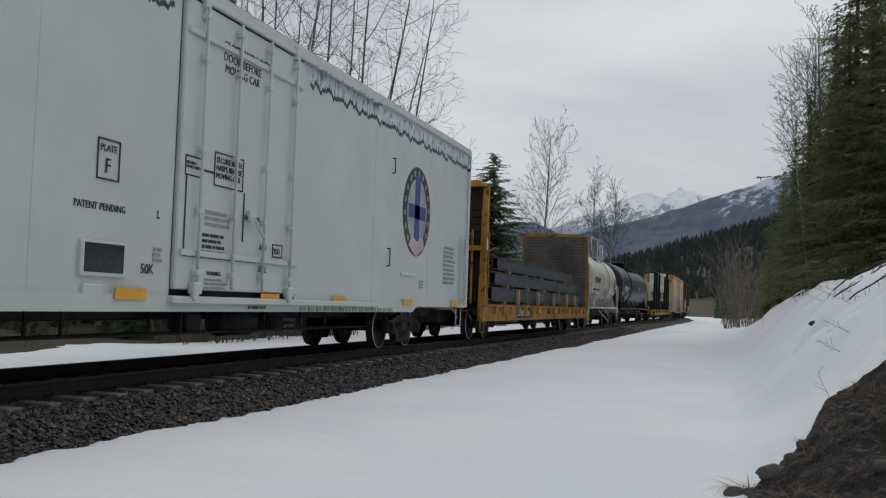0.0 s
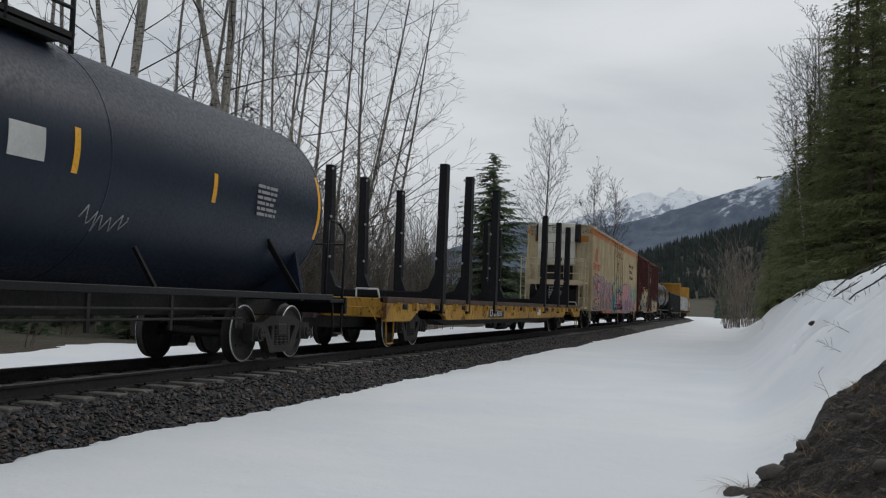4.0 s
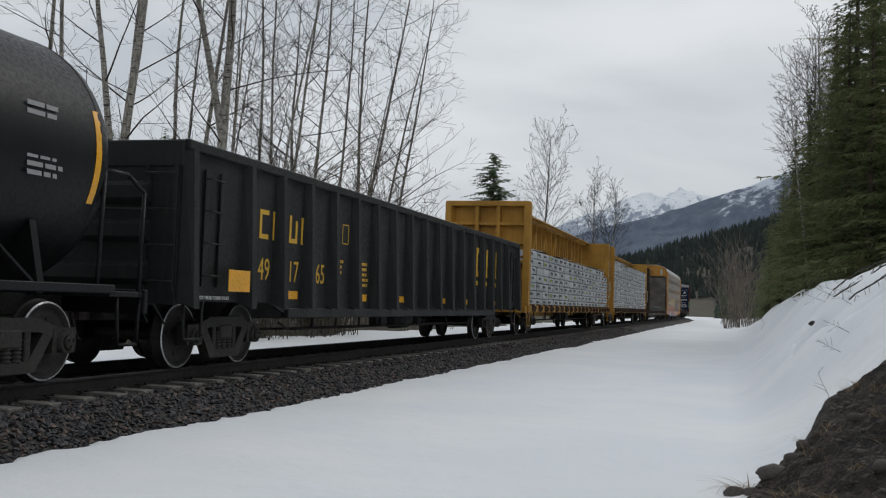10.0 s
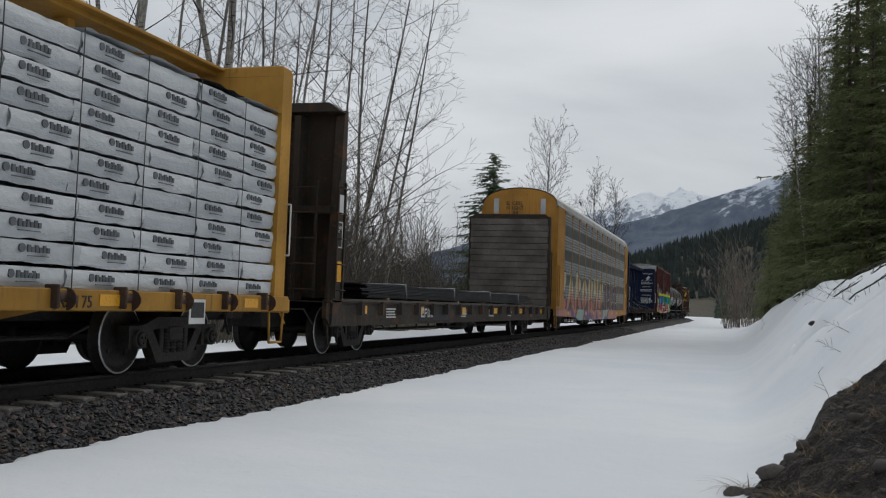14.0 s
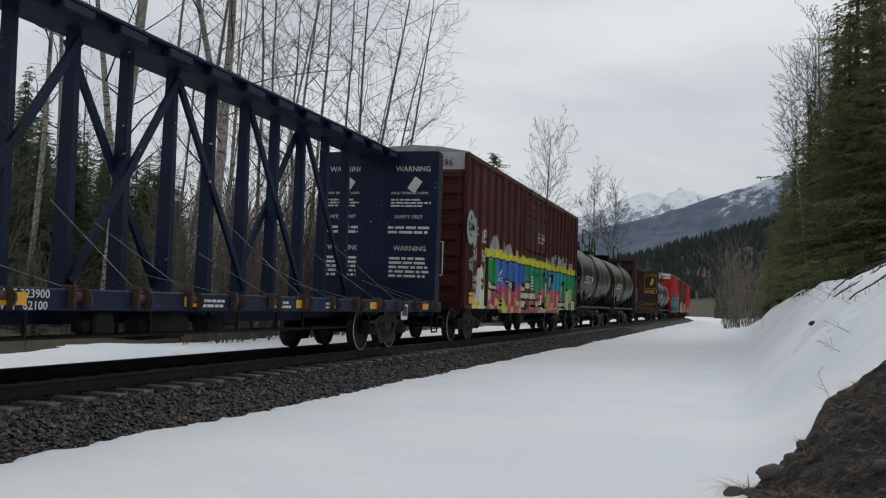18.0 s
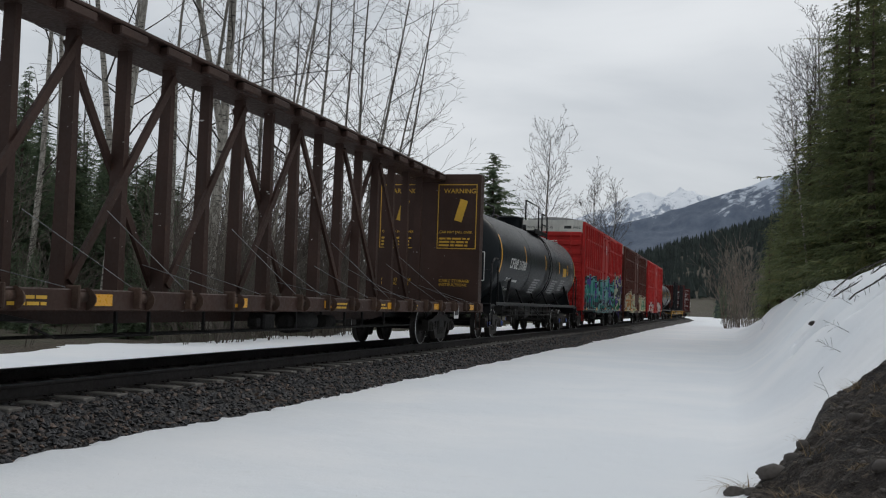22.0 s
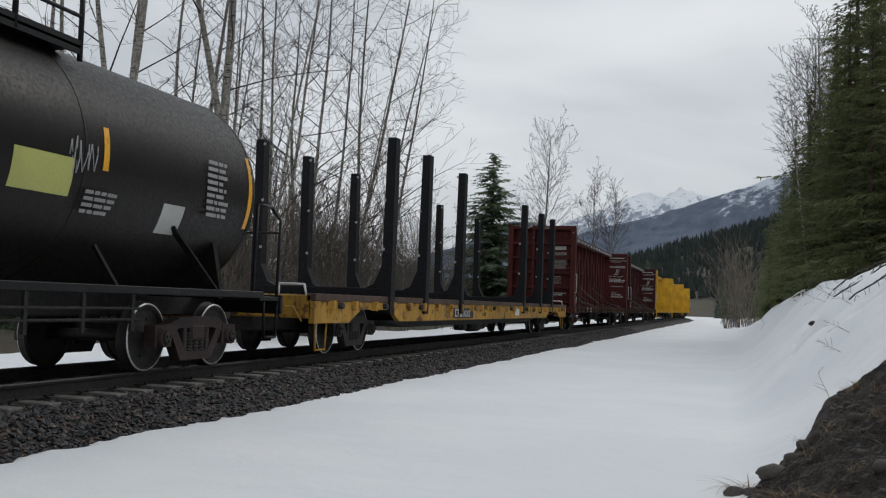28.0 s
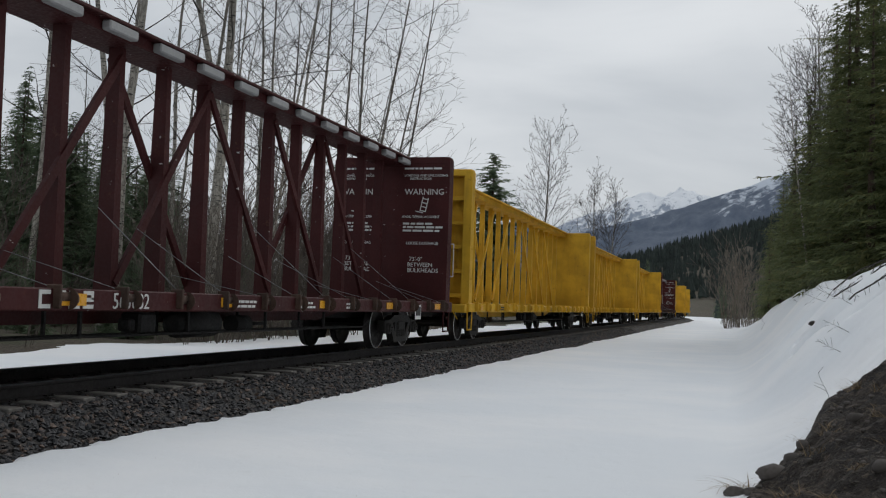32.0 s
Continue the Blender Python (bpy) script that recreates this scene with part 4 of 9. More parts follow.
def bright_piece(n, p, col):
    black, yellow = (0.015, 0.015, 0.015), (0.62, 0.58, 0.05)
    for y, z, ry, rz in ((-6.05, 2.5, 0.62, 0.58), (-4.95, 2.6, 0.2, 0.4), (-4.2, 2.5, 0.55, 0.46), (-3.0, 2.4, 0.42, 0.42), (-0.6, 2.3, 0.35, 0.4), (2.2, 2.3, 0.42, 0.72), (3.6, 2.5, 0.4, 0.5), (5.0, 2.4, 0.5, 0.62), (6.4, 2.4, 0.6, 0.5), (8.0, 2.4, 0.7, 0.5)):
        col = n.mix(oval(n, p, y, z, ry, rz), col, (0.33, 0.33, 0.33))
    col = n.mix(drips(n, p, -7.25, 9.3, 0.8, 2.66, 0.62, 6.0, 3.2), col, yellow)
    col = n.mix(rect(n, p, -7.2, 9.3, 0.6, 2.42, 0.05, 0.01, 2.0), col, black)
    zone = rect(n, p, -7.1, 9.25, 0.6, 2.37, 0.05, 0.01, 2.0)
    q = n.xyz(p)
    run = n.math("ADD", q[1], n.math("MULTIPLY", n.math("SUBTRACT", n.noise(n.scaled(p, (0, 1.5, 1.5)), 1.0, 2.0), 0.5), 0.7))
    band = n.mix(n.span(run, -5.95, -5.75), (0.02, 0.25, 0.08), (0.05, 0.13, 0.42))
    band = n.mix(n.span(run, -1.95, -1.85), band, (0.02, 0.27, 0.13))
    band = n.mix(n.span(run, 1.6, 2.4), band, (0.04, 0.17, 0.40))
    band = n.mix(n.span(run, 3.2, 3.4), band, (0.03, 0.30, 0.42))
    band = n.mix(n.span(run, 5.9, 6.1), band, (0.02, 0.28, 0.12))
    col = n.mix(zone, col, band)
    low = n.math("MULTIPLY", n.math("SUBTRACT", n.noise(n.scaled(p, (0, 0.9, 0.9), (4, 4, 0)), 1.0, 1.0), 0.5), 0.7)
    pink = n.math("MULTIPLY", zone, n.math("MULTIPLY", n.span(n.math("ADD", q[2], low), 1.60, 1.56), n.span(q[1], 6.0, 5.9)))
    col = n.mix(pink, col, n.mix(n.span(run, -3.0, 3.0), (0.44, 0.08, 0.16), (0.52, 0.15, 0.20)))
    for y, z, ry, rz in ((-6.65, 1.32, 0.22, 0.16), (-6.4, 0.85, 0.25, 0.22), (-5.55, 1.0, 0.16, 0.12), (-4.85, 0.95, 0.42, 0.30), (-4.95, 1.35, 0.17, 0.14), (-4.0, 1.3, 0.25, 0.28), (-3.7, 0.86, 0.2, 0.16), (-3.0, 1.15, 0.22, 0.14), (-2.5, 0.85, 0.2, 0.2), (-2.2, 1.4, 0.15, 0.2), (2.6, 1.2, 0.25, 0.3), (7.8, 1.5, 0.5, 0.3)):
        col = n.mix(n.math("MULTIPLY", zone, oval(n, p, y, z, ry, rz)), col, (0.42, 0.52, 0.09))
    # black wedges with cream hearts
    for a, b, c in (((-7.15, 1.92), (-7.15, 1.50), (-5.25, 1.36)), ((-5.2, 1.88), (-3.3, 1.42), (-3.4, 1.78)), ((-6.1, 1.45), (-6.05, 1.0), (-4.9, 1.02)), ((-2.3, 1.95), (-2.1, 0.95), (-1.6, 1.5)), ((1.3, 2.3), (1.9, 1.0), (2.4, 1.9)), ((2.5, 2.2), (3.2, 1.5), (3.6, 2.3)), ((5.4, 1.9), (5.7, 1.0), (6.2, 2.1))):
        m = ((a[0] + b[0] + c[0]) / 3, (a[1] + b[1] + c[1]) / 3)
        area = (b[0] - a[0]) * (c[1] - a[1]) - (c[0] - a[0]) * (b[1] - a[1])
        t = [a, b, c] if area > 0 else [a, c, b]
        col = n.mix(n.math("MULTIPLY", zone, wedge(n, p, t)), col, black)
        col = n.mix(n.math("MULTIPLY", zone, wedge(n, p, [(m[0] + (y - m[0]) * 0.55, m[1] + (z - m[1]) * 0.55) for y, z in t])), col, (0.60, 0.57, 0.30))
    # cream blocks on and beside the door
    for y0, y1, z0, z1 in ((-1.75, -0.9, 1.62, 1.80), (-2.2, -0.2, 1.28, 1.46), (-2.25, -1.7, 1.0, 1.2), (-0.4, 0.5, 1.05, 1.2), (0.6, 1.25, 0.75, 1.45), (1.35, 2.2, 0.72, 0.95), (4.6, 5.1, 0.75, 1.55), (5.2, 7.4, 1.05, 1.2), (6.9, 7.3, 0.8, 1.7), (8.3, 8.9, 0.8, 1.3)):
        col = n.mix(n.math("MULTIPLY", zone, rect(n, p, y0 - 0.08, y1 + 0.08, z0 - 0.07, z1 + 0.07, 0.02, 0.01, 3.0)), col, black)
        col = n.mix(n.math("MULTIPLY", zone, rect(n, p, y0, y1, z0, z1, 0.02, 0.01, 3.0)), col, (0.60, 0.58, 0.42))
    for da in (0.25, 1.3, 2.35):
        cy, cz = math.cos(da), math.sin(da)
        col = n.mix(wedge(n, p, [(-5.4 - 0.28 * cy + 0.012 * cz, 1.82 - 0.28 * cz - 0.012 * cy), (-5.4 + 0.28 * cy + 0.012 * cz, 1.82 + 0.28 * cz - 0.012 * cy), (-5.4 + 0.28 * cy - 0.012 * cz, 1.82 + 0.28 * cz + 0.012 * cy), (-5.4 - 0.28 * cy - 0.012 * cz, 1.82 - 0.28 * cz + 0.012 * cy)]), col, (0.6, 0.65, 0.68))
    # the pale outlined blob at the front
    for grow, c in ((0.07, black), (0.0, (0.62, 0.62, 0.58))):
        for y, z, ry, rz in ((-7.75, 1.75, 0.40, 0.42), (-7.7, 1.2, 0.50, 0.55), (-8.3, 0.95, 0.42, 0.26)):
            col = n.mix(oval(n, p, y, z, ry + grow, rz + grow, 0.03), col, c)
    stripe = n.noise(n.scaled(p, (0, 1.2, 3.0)), 1.2, 1.0, 0.4, 0.8)
    for y, z, ry, rz in ((-7.6, 1.5, 0.36, 0.6), (-8.1, 0.95, 0.5, 0.22)):
        col = n.mix(n.math("MULTIPLY", oval(n, p, y, z, ry, rz), n.span(stripe, 0.54, 0.57)), col, yellow)
    for y, z, r in ((-8.75, 2.55, 0.13), (-8.85, 2.1, 0.14), (-8.7, 1.95, 0.08)):
        col = n.mix(oval(n, p, y, z, r, r * 1.6), col, (0.33, 0.34, 0.34))
    return col


BOX_END = paint("boxcar_brown_end", BROWN, 0.6, 0.5, 0.4)
ROOF = mat_plain("galvanised_roof", (0.30, 0.30, 0.29), 0.6, 0.4, 0.35)


def brown_boxcar(s0, s1, layers, label, mark, weight, tag):
    car, h = new_car("boxcar", label, s0, s1, 2.25)
    z0, z1 = 0.80, 4.98
    side = paint("boxcar_brown", BROWN, 0.55, 0.35, 0.35, layers, (0.036, 0.026, 0.022))
    d = (-1.85, 1.85)
    box_shell(car, h, side, BOX_END, ROOF, z0, z1, d, posts=[-h + 0.57 + 0.9 * i for i in range(8)] + [d[0] - 0.12, d[1] + 0.12] + [h - 0.57 - 0.9 * i for i in range(8)])
    plug_door(car, *d, z0, z1, side, ribs=5)
    car_common(car, h, side, z0, z1)
    x = 1.53
    for w, y in ((mark[:3], -h + 0.70), (mark[3:], -h + 1.58)):
        text(w, 0.50, (x + 0.01, y, 2.22), car, WHITE_INK, wide=0.68)
    for k, y in enumerate((0.74, 1.08, 1.62, 1.96)):
        glyph_mark(car, (x + 0.003, -h + y, 2.76), 0.24, 0.38, WHITE_INK, k)
    text("LD LMT", 0.20, (x + 0.01, -h + 0.72, 1.66), car, WHITE_INK, wide=0.85)
    text("LT WT", 0.20, (x + 0.01, -h + 0.72, 1.44), car, WHITE_INK, wide=0.85)
    text(weight, 0.20, (x + 0.01, -h + 1.58, 1.64), car, BLACK_INK if not tag else WHITE_INK, wide=0.9)
    framed(car, (x + 0.004, -h + 2.72, 2.32), 0.3, 0.42, WHITE_INK)
    text("PLATE\n  F", 0.12, (x + 0.006, -h + 2.75, 2.58), car, WHITE_INK)
    text("CLOSE AND LOCK\nBOTH DOORS BEFORE\n   MOVING CAR", 0.15, (1.58, 0.2, 3.55), car, WHITE_INK)
    for i in range(4):
        glyph_mark(car, (1.535, 4.2 + i * 0.9 - 0.1, 2.78), 0.30, 0.28, WHITE_INK, i + 1)
        plate(car, 4.1 + i * 0.9, 2.68, 0.34, 0.03, WHITE_INK, 1.535, "company_mark")
    bars(car, (1.535, h - 1.6, 1.6), 0.5, 0.9, 8, WHITE_INK, seed=4)
    bars(car, (1.60, -0.9, 1.5), 0.5, 0.6, 6, WHITE_INK, seed=8)
    plate(car, -h + 0.28, 1.05, 0.62, 0.30, REFLECTOR, x + 0.06, "reflector")
    reflectors(car, (-6.0, -3.0, 0.2, 3.2, 6.4), 1.02, 1.60, 0.5, 0.16)
    # pale plate over the end
    part("end_plate", G().box(-1.45, 1.45, -h - 0.02, -h + 0.01, z1 - 0.42, z1 + 0.04), paint("end_white", (0.42, 0.41, 0.39), 0.6, 0.4, 0.1), car)
    text(mark, 0.26, (0.35, -h - 0.03, z1 - 0.33), car, BLACK_INK, END)
    if tag:
        faded, cyan = mat_plain("faded_yellow_spray", (0.42, 0.36, 0.07), 0.6), mat_plain("blue_spray", (0.03, 0.22, 0.52), 0.5)
        for ink, w, lines in ((faded, 0.014, (((8.2, 3.1), (8.4, 3.22), (8.62, 3.26), (8.78, 3.12), (8.75, 2.98), (8.55, 2.92)), ((8.5, 3.2), (8.5, 2.85), (8.42, 2.66), (8.3, 2.72), (8.2, 2.95)), ((8.55, 2.92), (8.66, 2.78), (8.72, 2.62)))),
                              (cyan, 0.026, (((8.08, 2.42), (8.1, 2.2), (8.16, 1.95)), ((8.05, 2.2), (8.35, 2.22), (8.8, 2.28)), ((8.22, 2.15), (8.3, 1.86)), ((8.4, 2.32), (8.44, 1.86), (8.55, 1.9)), ((8.42, 2.1), (8.56, 2.14)), ((8.62, 2.38), (8.66, 1.84)), ((8.64, 2.3), (8.84, 2.2), (8.66, 2.06)), ((8.02, 1.96), (8.06, 1.84), (8.4, 1.80), (8.78, 1.78)), ((8.56, 1.78), (8.6, 1.66), (8.64, 1.56))))):
            for line_ in lines:
                part("sprayed_tag", G().pipe([(1.535, y - 9.6 + h - 0.02, z) for y, z in line_], w, 5), ink, car)
        part("sprayed_tag", G().prism([(h - 1.25 + 0.13 * math.cos(a), 2.52 + 0.15 * math.sin(a)) for a in spread(0, 5.9, 14)], "x", 1.534, 1.538), cyan, car)
        text("GET", 0.26, (1.54, h - 1.56, 1.55), car, WHITE_INK, wide=0.9, name="sprayed_tag")
        bars(car, (1.54, h - 1.62, 1.32), 0.72, 0.18, 1, WHITE_INK, seed=31)
    else:
        silver = mat_plain("silver_spray", (0.36, 0.37, 0.37), 0.5)
        lobe = lambda y, z, ry, rz, x0, x1: G().prism([(y + ry * math.cos(a), z + rz * math.sin(a)) for a in spread(0, 5.98, 20)], "x", x0, x1)
        tagging = part("sprayed_tag", lobe(-h + 0.22, 3.05, 0.44, 0.50, 1.602, 1.606), BLACK_INK, car)
        part("outline", lobe(-h + 0.68, 2.95, 0.27, 0.48, 1.6015, 1.6055), BLACK_INK, tagging)
        part("fill", lobe(-h + 0.22, 3.05, 0.39, 0.45, 1.607, 1.611), silver, tagging)
        part("fill", lobe(-h + 0.66, 2.95, 0.21, 0.41, 1.6068, 1.6104), silver, tagging)
        for pts in (((0.0, 2.95), (0.02, 3.2), (0.0, 3.08), (0.12, 3.2), (0.03, 3.08), (0.14, 2.97)), ((0.2, 3.15), (0.2, 3.0), (0.3, 3.02), (0.3, 3.16), (0.38, 3.0), (0.4, 3.16)), ((0.45, 3.1), (0.52, 3.14), (0.55, 3.02), (0.46, 3.0), (0.45, 3.1)), ((0.08, 2.88), (0.3, 2.82), (0.56, 2.84)), ((0.16, 3.35), (0.28, 3.28)), ((0.21, 3.38), (0.22, 3.24)), ((0.27, 3.36), (0.17, 3.27))):
            part("scrawl", G().pipe([(1.6125, -h + y, z) for y, z in pts], 0.016, 4), BLACK_INK, tagging)
    return car


# --- red and brown boxcars with girts
def dark_piece(n, p, col):
    ink = (0.008, 0.01, 0.012)
    m = drips(n, p, -7.7, 4.6, 0.7, 2.55, 0.9, 3.0)
    col = n.mix(m, col, n.mix(n.span(n.noise(n.scaled(p, (0, 0.5, 0.4)), 1.0, 1.0), 0.45, 0.5), (0.02, 0.13, 0.11), (0.05, 0.055, 0.065)))
    hue = n.noise(n.scaled(p, (0, 0.9, 0.5), (5, 0, 0)), 1.0, 1.0)
    high = n.mix(n.span(hue, 0.46, 0.52), (0.10, 0.07, 0.28), (0.12, 0.36, 0.33))
    col = letters(n, p, col, -7.6, 4.3, 0.80, 2.45, 1.35, (0.05, 0.06, 0.075), high, ink, (0.20, 0.45, 0.42), 6.0, 0.22, (0.03, 0.20, 0.17))
    # the far end: violet and pale green bands that swing over dark grey
    z = n.math("MULTIPLY", n.span(n.xyz(p)[1], 4.35, 4.45), n.span(n.math("ADD", n.xyz(p)[2], n.math("MULTIPLY", n.noise(n.scaled(p, (0, 1.2, 0.0)), 1.0, 1.0), 1.4)), 3.75, 3.70))
    v = n.noise(n.scaled(p, (0, 0.75, 0.6), (17, 3, 0)), 1.0, 1.0, 0.4, 1.0)
    c = n.mix(n.span(v, 0.40, 0.405), (0.055, 0.06, 0.065), (0.42, 0.44, 0.33))
    c = n.mix(n.span(v, 0.455, 0.46), c, ink)
    c = n.mix(n.span(v, 0.475, 0.48), c, (0.085, 0.06, 0.22))
    c = n.mix(n.span(v, 0.555, 0.56), c, ink)
    c = n.mix(n.span(v, 0.57, 0.575), c, (0.44, 0.45, 0.35))
    c = n.mix(n.span(v, 0.62, 0.625), c, (0.02, 0.15, 0.06))
    return n.mix(z, col, c)


def pale_piece(n, p, col):
    hue = n.noise(n.scaled(p, (0, 1.1, 0.2)), 1.0, 1.0)
    high = n.mix(n.span(hue, 0.45, 0.52), (0.46, 0.35, 0.20), (0.42, 0.46, 0.33))
    low = n.mix(n.span(hue, 0.44, 0.54), (0.52, 0.47, 0.34), (0.34, 0.42, 0.28))
    rust = (0.14, 0.05, 0.03)
    col = letters(n, p, col, -7.3, -0.9, 0.72, 2.05, 1.02, low, high, rust, (0.55, 0.52, 0.42), 3.0, 0.08, (0.42, 0.18, 0.05))
    return letters(n, p, col, 1.7, 7.5, 0.72, 1.85, 0.92, low, high, rust, (0.55, 0.52, 0.42), 8.0, 0.08, (0.10, 0.26, 0.16))


def small_piece(n, p, col):
    ink = (0.03, 0.03, 0.05)
    col = letters(n, p, col, -6.9, -2.2, 0.72, 1.55, 0.72, (0.45, 0.42, 0.40), (0.60, 0.58, 0.54), ink, ink, 3.0, 0.1, (0.30, 0.02, 0.02))
    return letters(n, p, col, 2.0, 6.6, 0.72, 1.65, 0.75, (0.34, 0.32, 0.32), (0.55, 0.53, 0.50), ink, ink, 6.0, 0.1)


def girt_boxcar(s0, s1, color, layers, label, mark, gone=False):
    car, h = new_car("boxcar", label, s0, s1, 1.72)
    z0, z1 = 0.80, 5.02
    side = paint("boxcar_girt_side", color, 0.5, 0.30, 0.25, layers)
    end = paint("boxcar_girt_end", color, 0.55, 0.35, 0.25)
    d = (-1.62, 1.55)
    box_shell(car, h, side, end, ROOF, z0, z1, d, posts=spread(-h + 0.75, d[0] - 0.1, 9) + spread(d[1] + 0.1, h - 0.75, 9), girts=(1.70, 2.94, 4.28), rib=0.09, half=1.49)
    plug_door(car, *d, z0, z1, side, half=1.49, ribs=3, rods=2)
    car_common(car, h, side, z0, z1, 1.49)
    white = paint("excess_height_white", (0.60, 0.59, 0.54), 0.6, 0.35, 0.1)
    part("end_plate", G().box(-1.45, 1.42, -h - 0.04, -h + 0.01, z1 - 0.50, z1 + 0.10, 0.01), white, car)
    text("EXCESS HEIGHT CAR", 0.14, (-1.30, -h - 0.045, z1 - 0.30), car, BLACK_INK, END)
    plate(car, 0.55, z1 - 0.30, 0.34, 0.13, BLACK_INK, -h - 0.045, "company_mark", face=END).location = (0.55, -h - 0.046, z1 - 0.30)
    text(mark, 0.19, (0.95, -h - 0.045, z1 - 0.30), car, BLACK_INK, END)
    for k, z in enumerate((3.85, 3.2)):
        bars(car, (-0.35, -h - 0.085, z), 0.75, 0.35, 4, WHITE_INK, END, seed=20 + k)
    x = 1.50
    ink = GREY_INK if gone else WHITE_INK
    for i in range(3):
        glyph_mark(car, (x + 0.003, -h + 0.85 + 0.33 * i, 3.05), 0.22, 0.34, ink, i)
    text(mark[:2], 0.46, (x + 0.006, -h + 0.86, 2.50), car, ink)
    text(mark[2:], 0.46, (x + 0.006, -h + 1.62, 2.50), car, ink)
    bars(car, (1.58, -0.55, 3.95), 0.8, 0.5, 4, WHITE_INK, seed=31)
    reflectors(car, (-h + 0.95, -3.4, 0.2, 3.6, h - 1.0), 0.93, 1.56, 0.42, 0.13)
    return car


# --- smooth refrigerator cars
def mountain_band(n, p, col):
    """A jagged painted skyline under the eave: a dark outline, pale ice above it, streaked with blue."""
    q = n.xyz(p)
    saw = n.noise(n.scaled(p, (0, 2.6, 0.0)), 1.0, 4.0, 0.75)
    lo = n.math("SUBTRACT", 4.86, n.math("MULTIPLY", saw, 0.62))
    d = n.math("SUBTRACT", q[2], lo)
    here = n.math("MULTIPLY", n.math("ADD", n.span(q[1], -2.75, -2.8), n.span(q[1], 1.35, 1.4), clamp=True), n.span(q[2], 4.88, 4.86))
    ice = n.mix(n.span(n.noise(n.scaled(p, (0, 5, 2.0)), 1.6, 3.0, 0.7), 0.50, 0.60), (0.55, 0.59, 0.61), (0.12, 0.22, 0.30))
    col = n.mix(n.math("MULTIPLY", here, n.span(d, 0.0, 0.02)), col, ice)
    edge = n.math("MULTIPLY", n.span(d, -0.045, -0.025), n.span(d, 0.06, 0.03))
    return n.mix(n.math("MULTIPLY", here, edge), col, (0.03, 0.04, 0.05))


def cream_layers(n, p, col):
    q = n.xyz(p)
    band = n.math("MULTIPLY", n.span(q[2], 4.62, 4.64), n.span(q[2], 4.93, 4.91))
    worn = n.span(n.noise(n.scaled(p, (1, 1, 2)), 1.6, 5.0, 0.7), 0.62, 0.50)
    col = n.mix(n.math("MULTIPLY", band, worn), col, (0.50, 0.16, 0.05))
    low = n.math("MULTIPLY", drips(n, p, -11.3, 11.3, 0.7, 2.45, 1.7, 2.0, 3.4), n.span(n.noise(n.scaled(p, (0, 1, 1)), 1.1, 3.0, 0.6), 0.40, 0.52))
    col = n.mix(n.math("MULTIPLY", low, 0.85), col, (0.03, 0.23, 0.27))
    col = n.mix(wedge(n, p, [(-2.9, 1.9), (-2.7, 1.9), (-0.9, 3.05), (-1.05, 3.15)]), col, (0.03, 0.23, 0.27))
    a = drips(n, p, -10.9, -2.2, 0.7, 2.35, 0.9, 3.0, 2.0)
    col = n.mix(n.math("MULTIPLY", a, 0.92), col, (0.022, 0.020, 0.026))
    pale = (0.42, 0.40, 0.40)
    col = letters(n, p, col, -10.9, -2.3, 0.85, 2.45, 1.45, (0.27, 0.16, 0.17), (0.44, 0.25, 0.27), (0.012, 0.012, 0.016), pale, 3.0, 0.18, (0.05, 0.04, 0.05), "OEKNMA")
    col = letters(n, p, col, -1.3, 1.75, 0.92, 2.05, 0.61, (0.36, 0.045, 0.12), (0.55, 0.22, 0.24), (0.015, 0.01, 0.015), pale, 6.0, 0.1, None, "BETAR")
    col = letters(n, p, col, 2.3, 8.3, 0.85, 2.55, 1.5, (0.22, 0.08, 0.18), (0.52, 0.24, 0.25), (0.012, 0.01, 0.014), pale, 12.0, -0.12, None, "TERO")
    col = letters(n, p, col, 8.9, 11.0, 0.85, 1.55, 0.7, (0.36, 0.10, 0.18), (0.48, 0.20, 0.24), (0.02, 0.02, 0.02), (0.02, 0.02, 0.02), 2.0, 0.05)
    strip = n.math("MULTIPLY", n.span(q[2], 0.96, 0.94), n.span(n.noise(n.scaled(p, (0, 1, 1)), 0.7, 1.0), 0.5, 0.53))
    return n.mix(strip, col, (0.42, 0.12, 0.05))


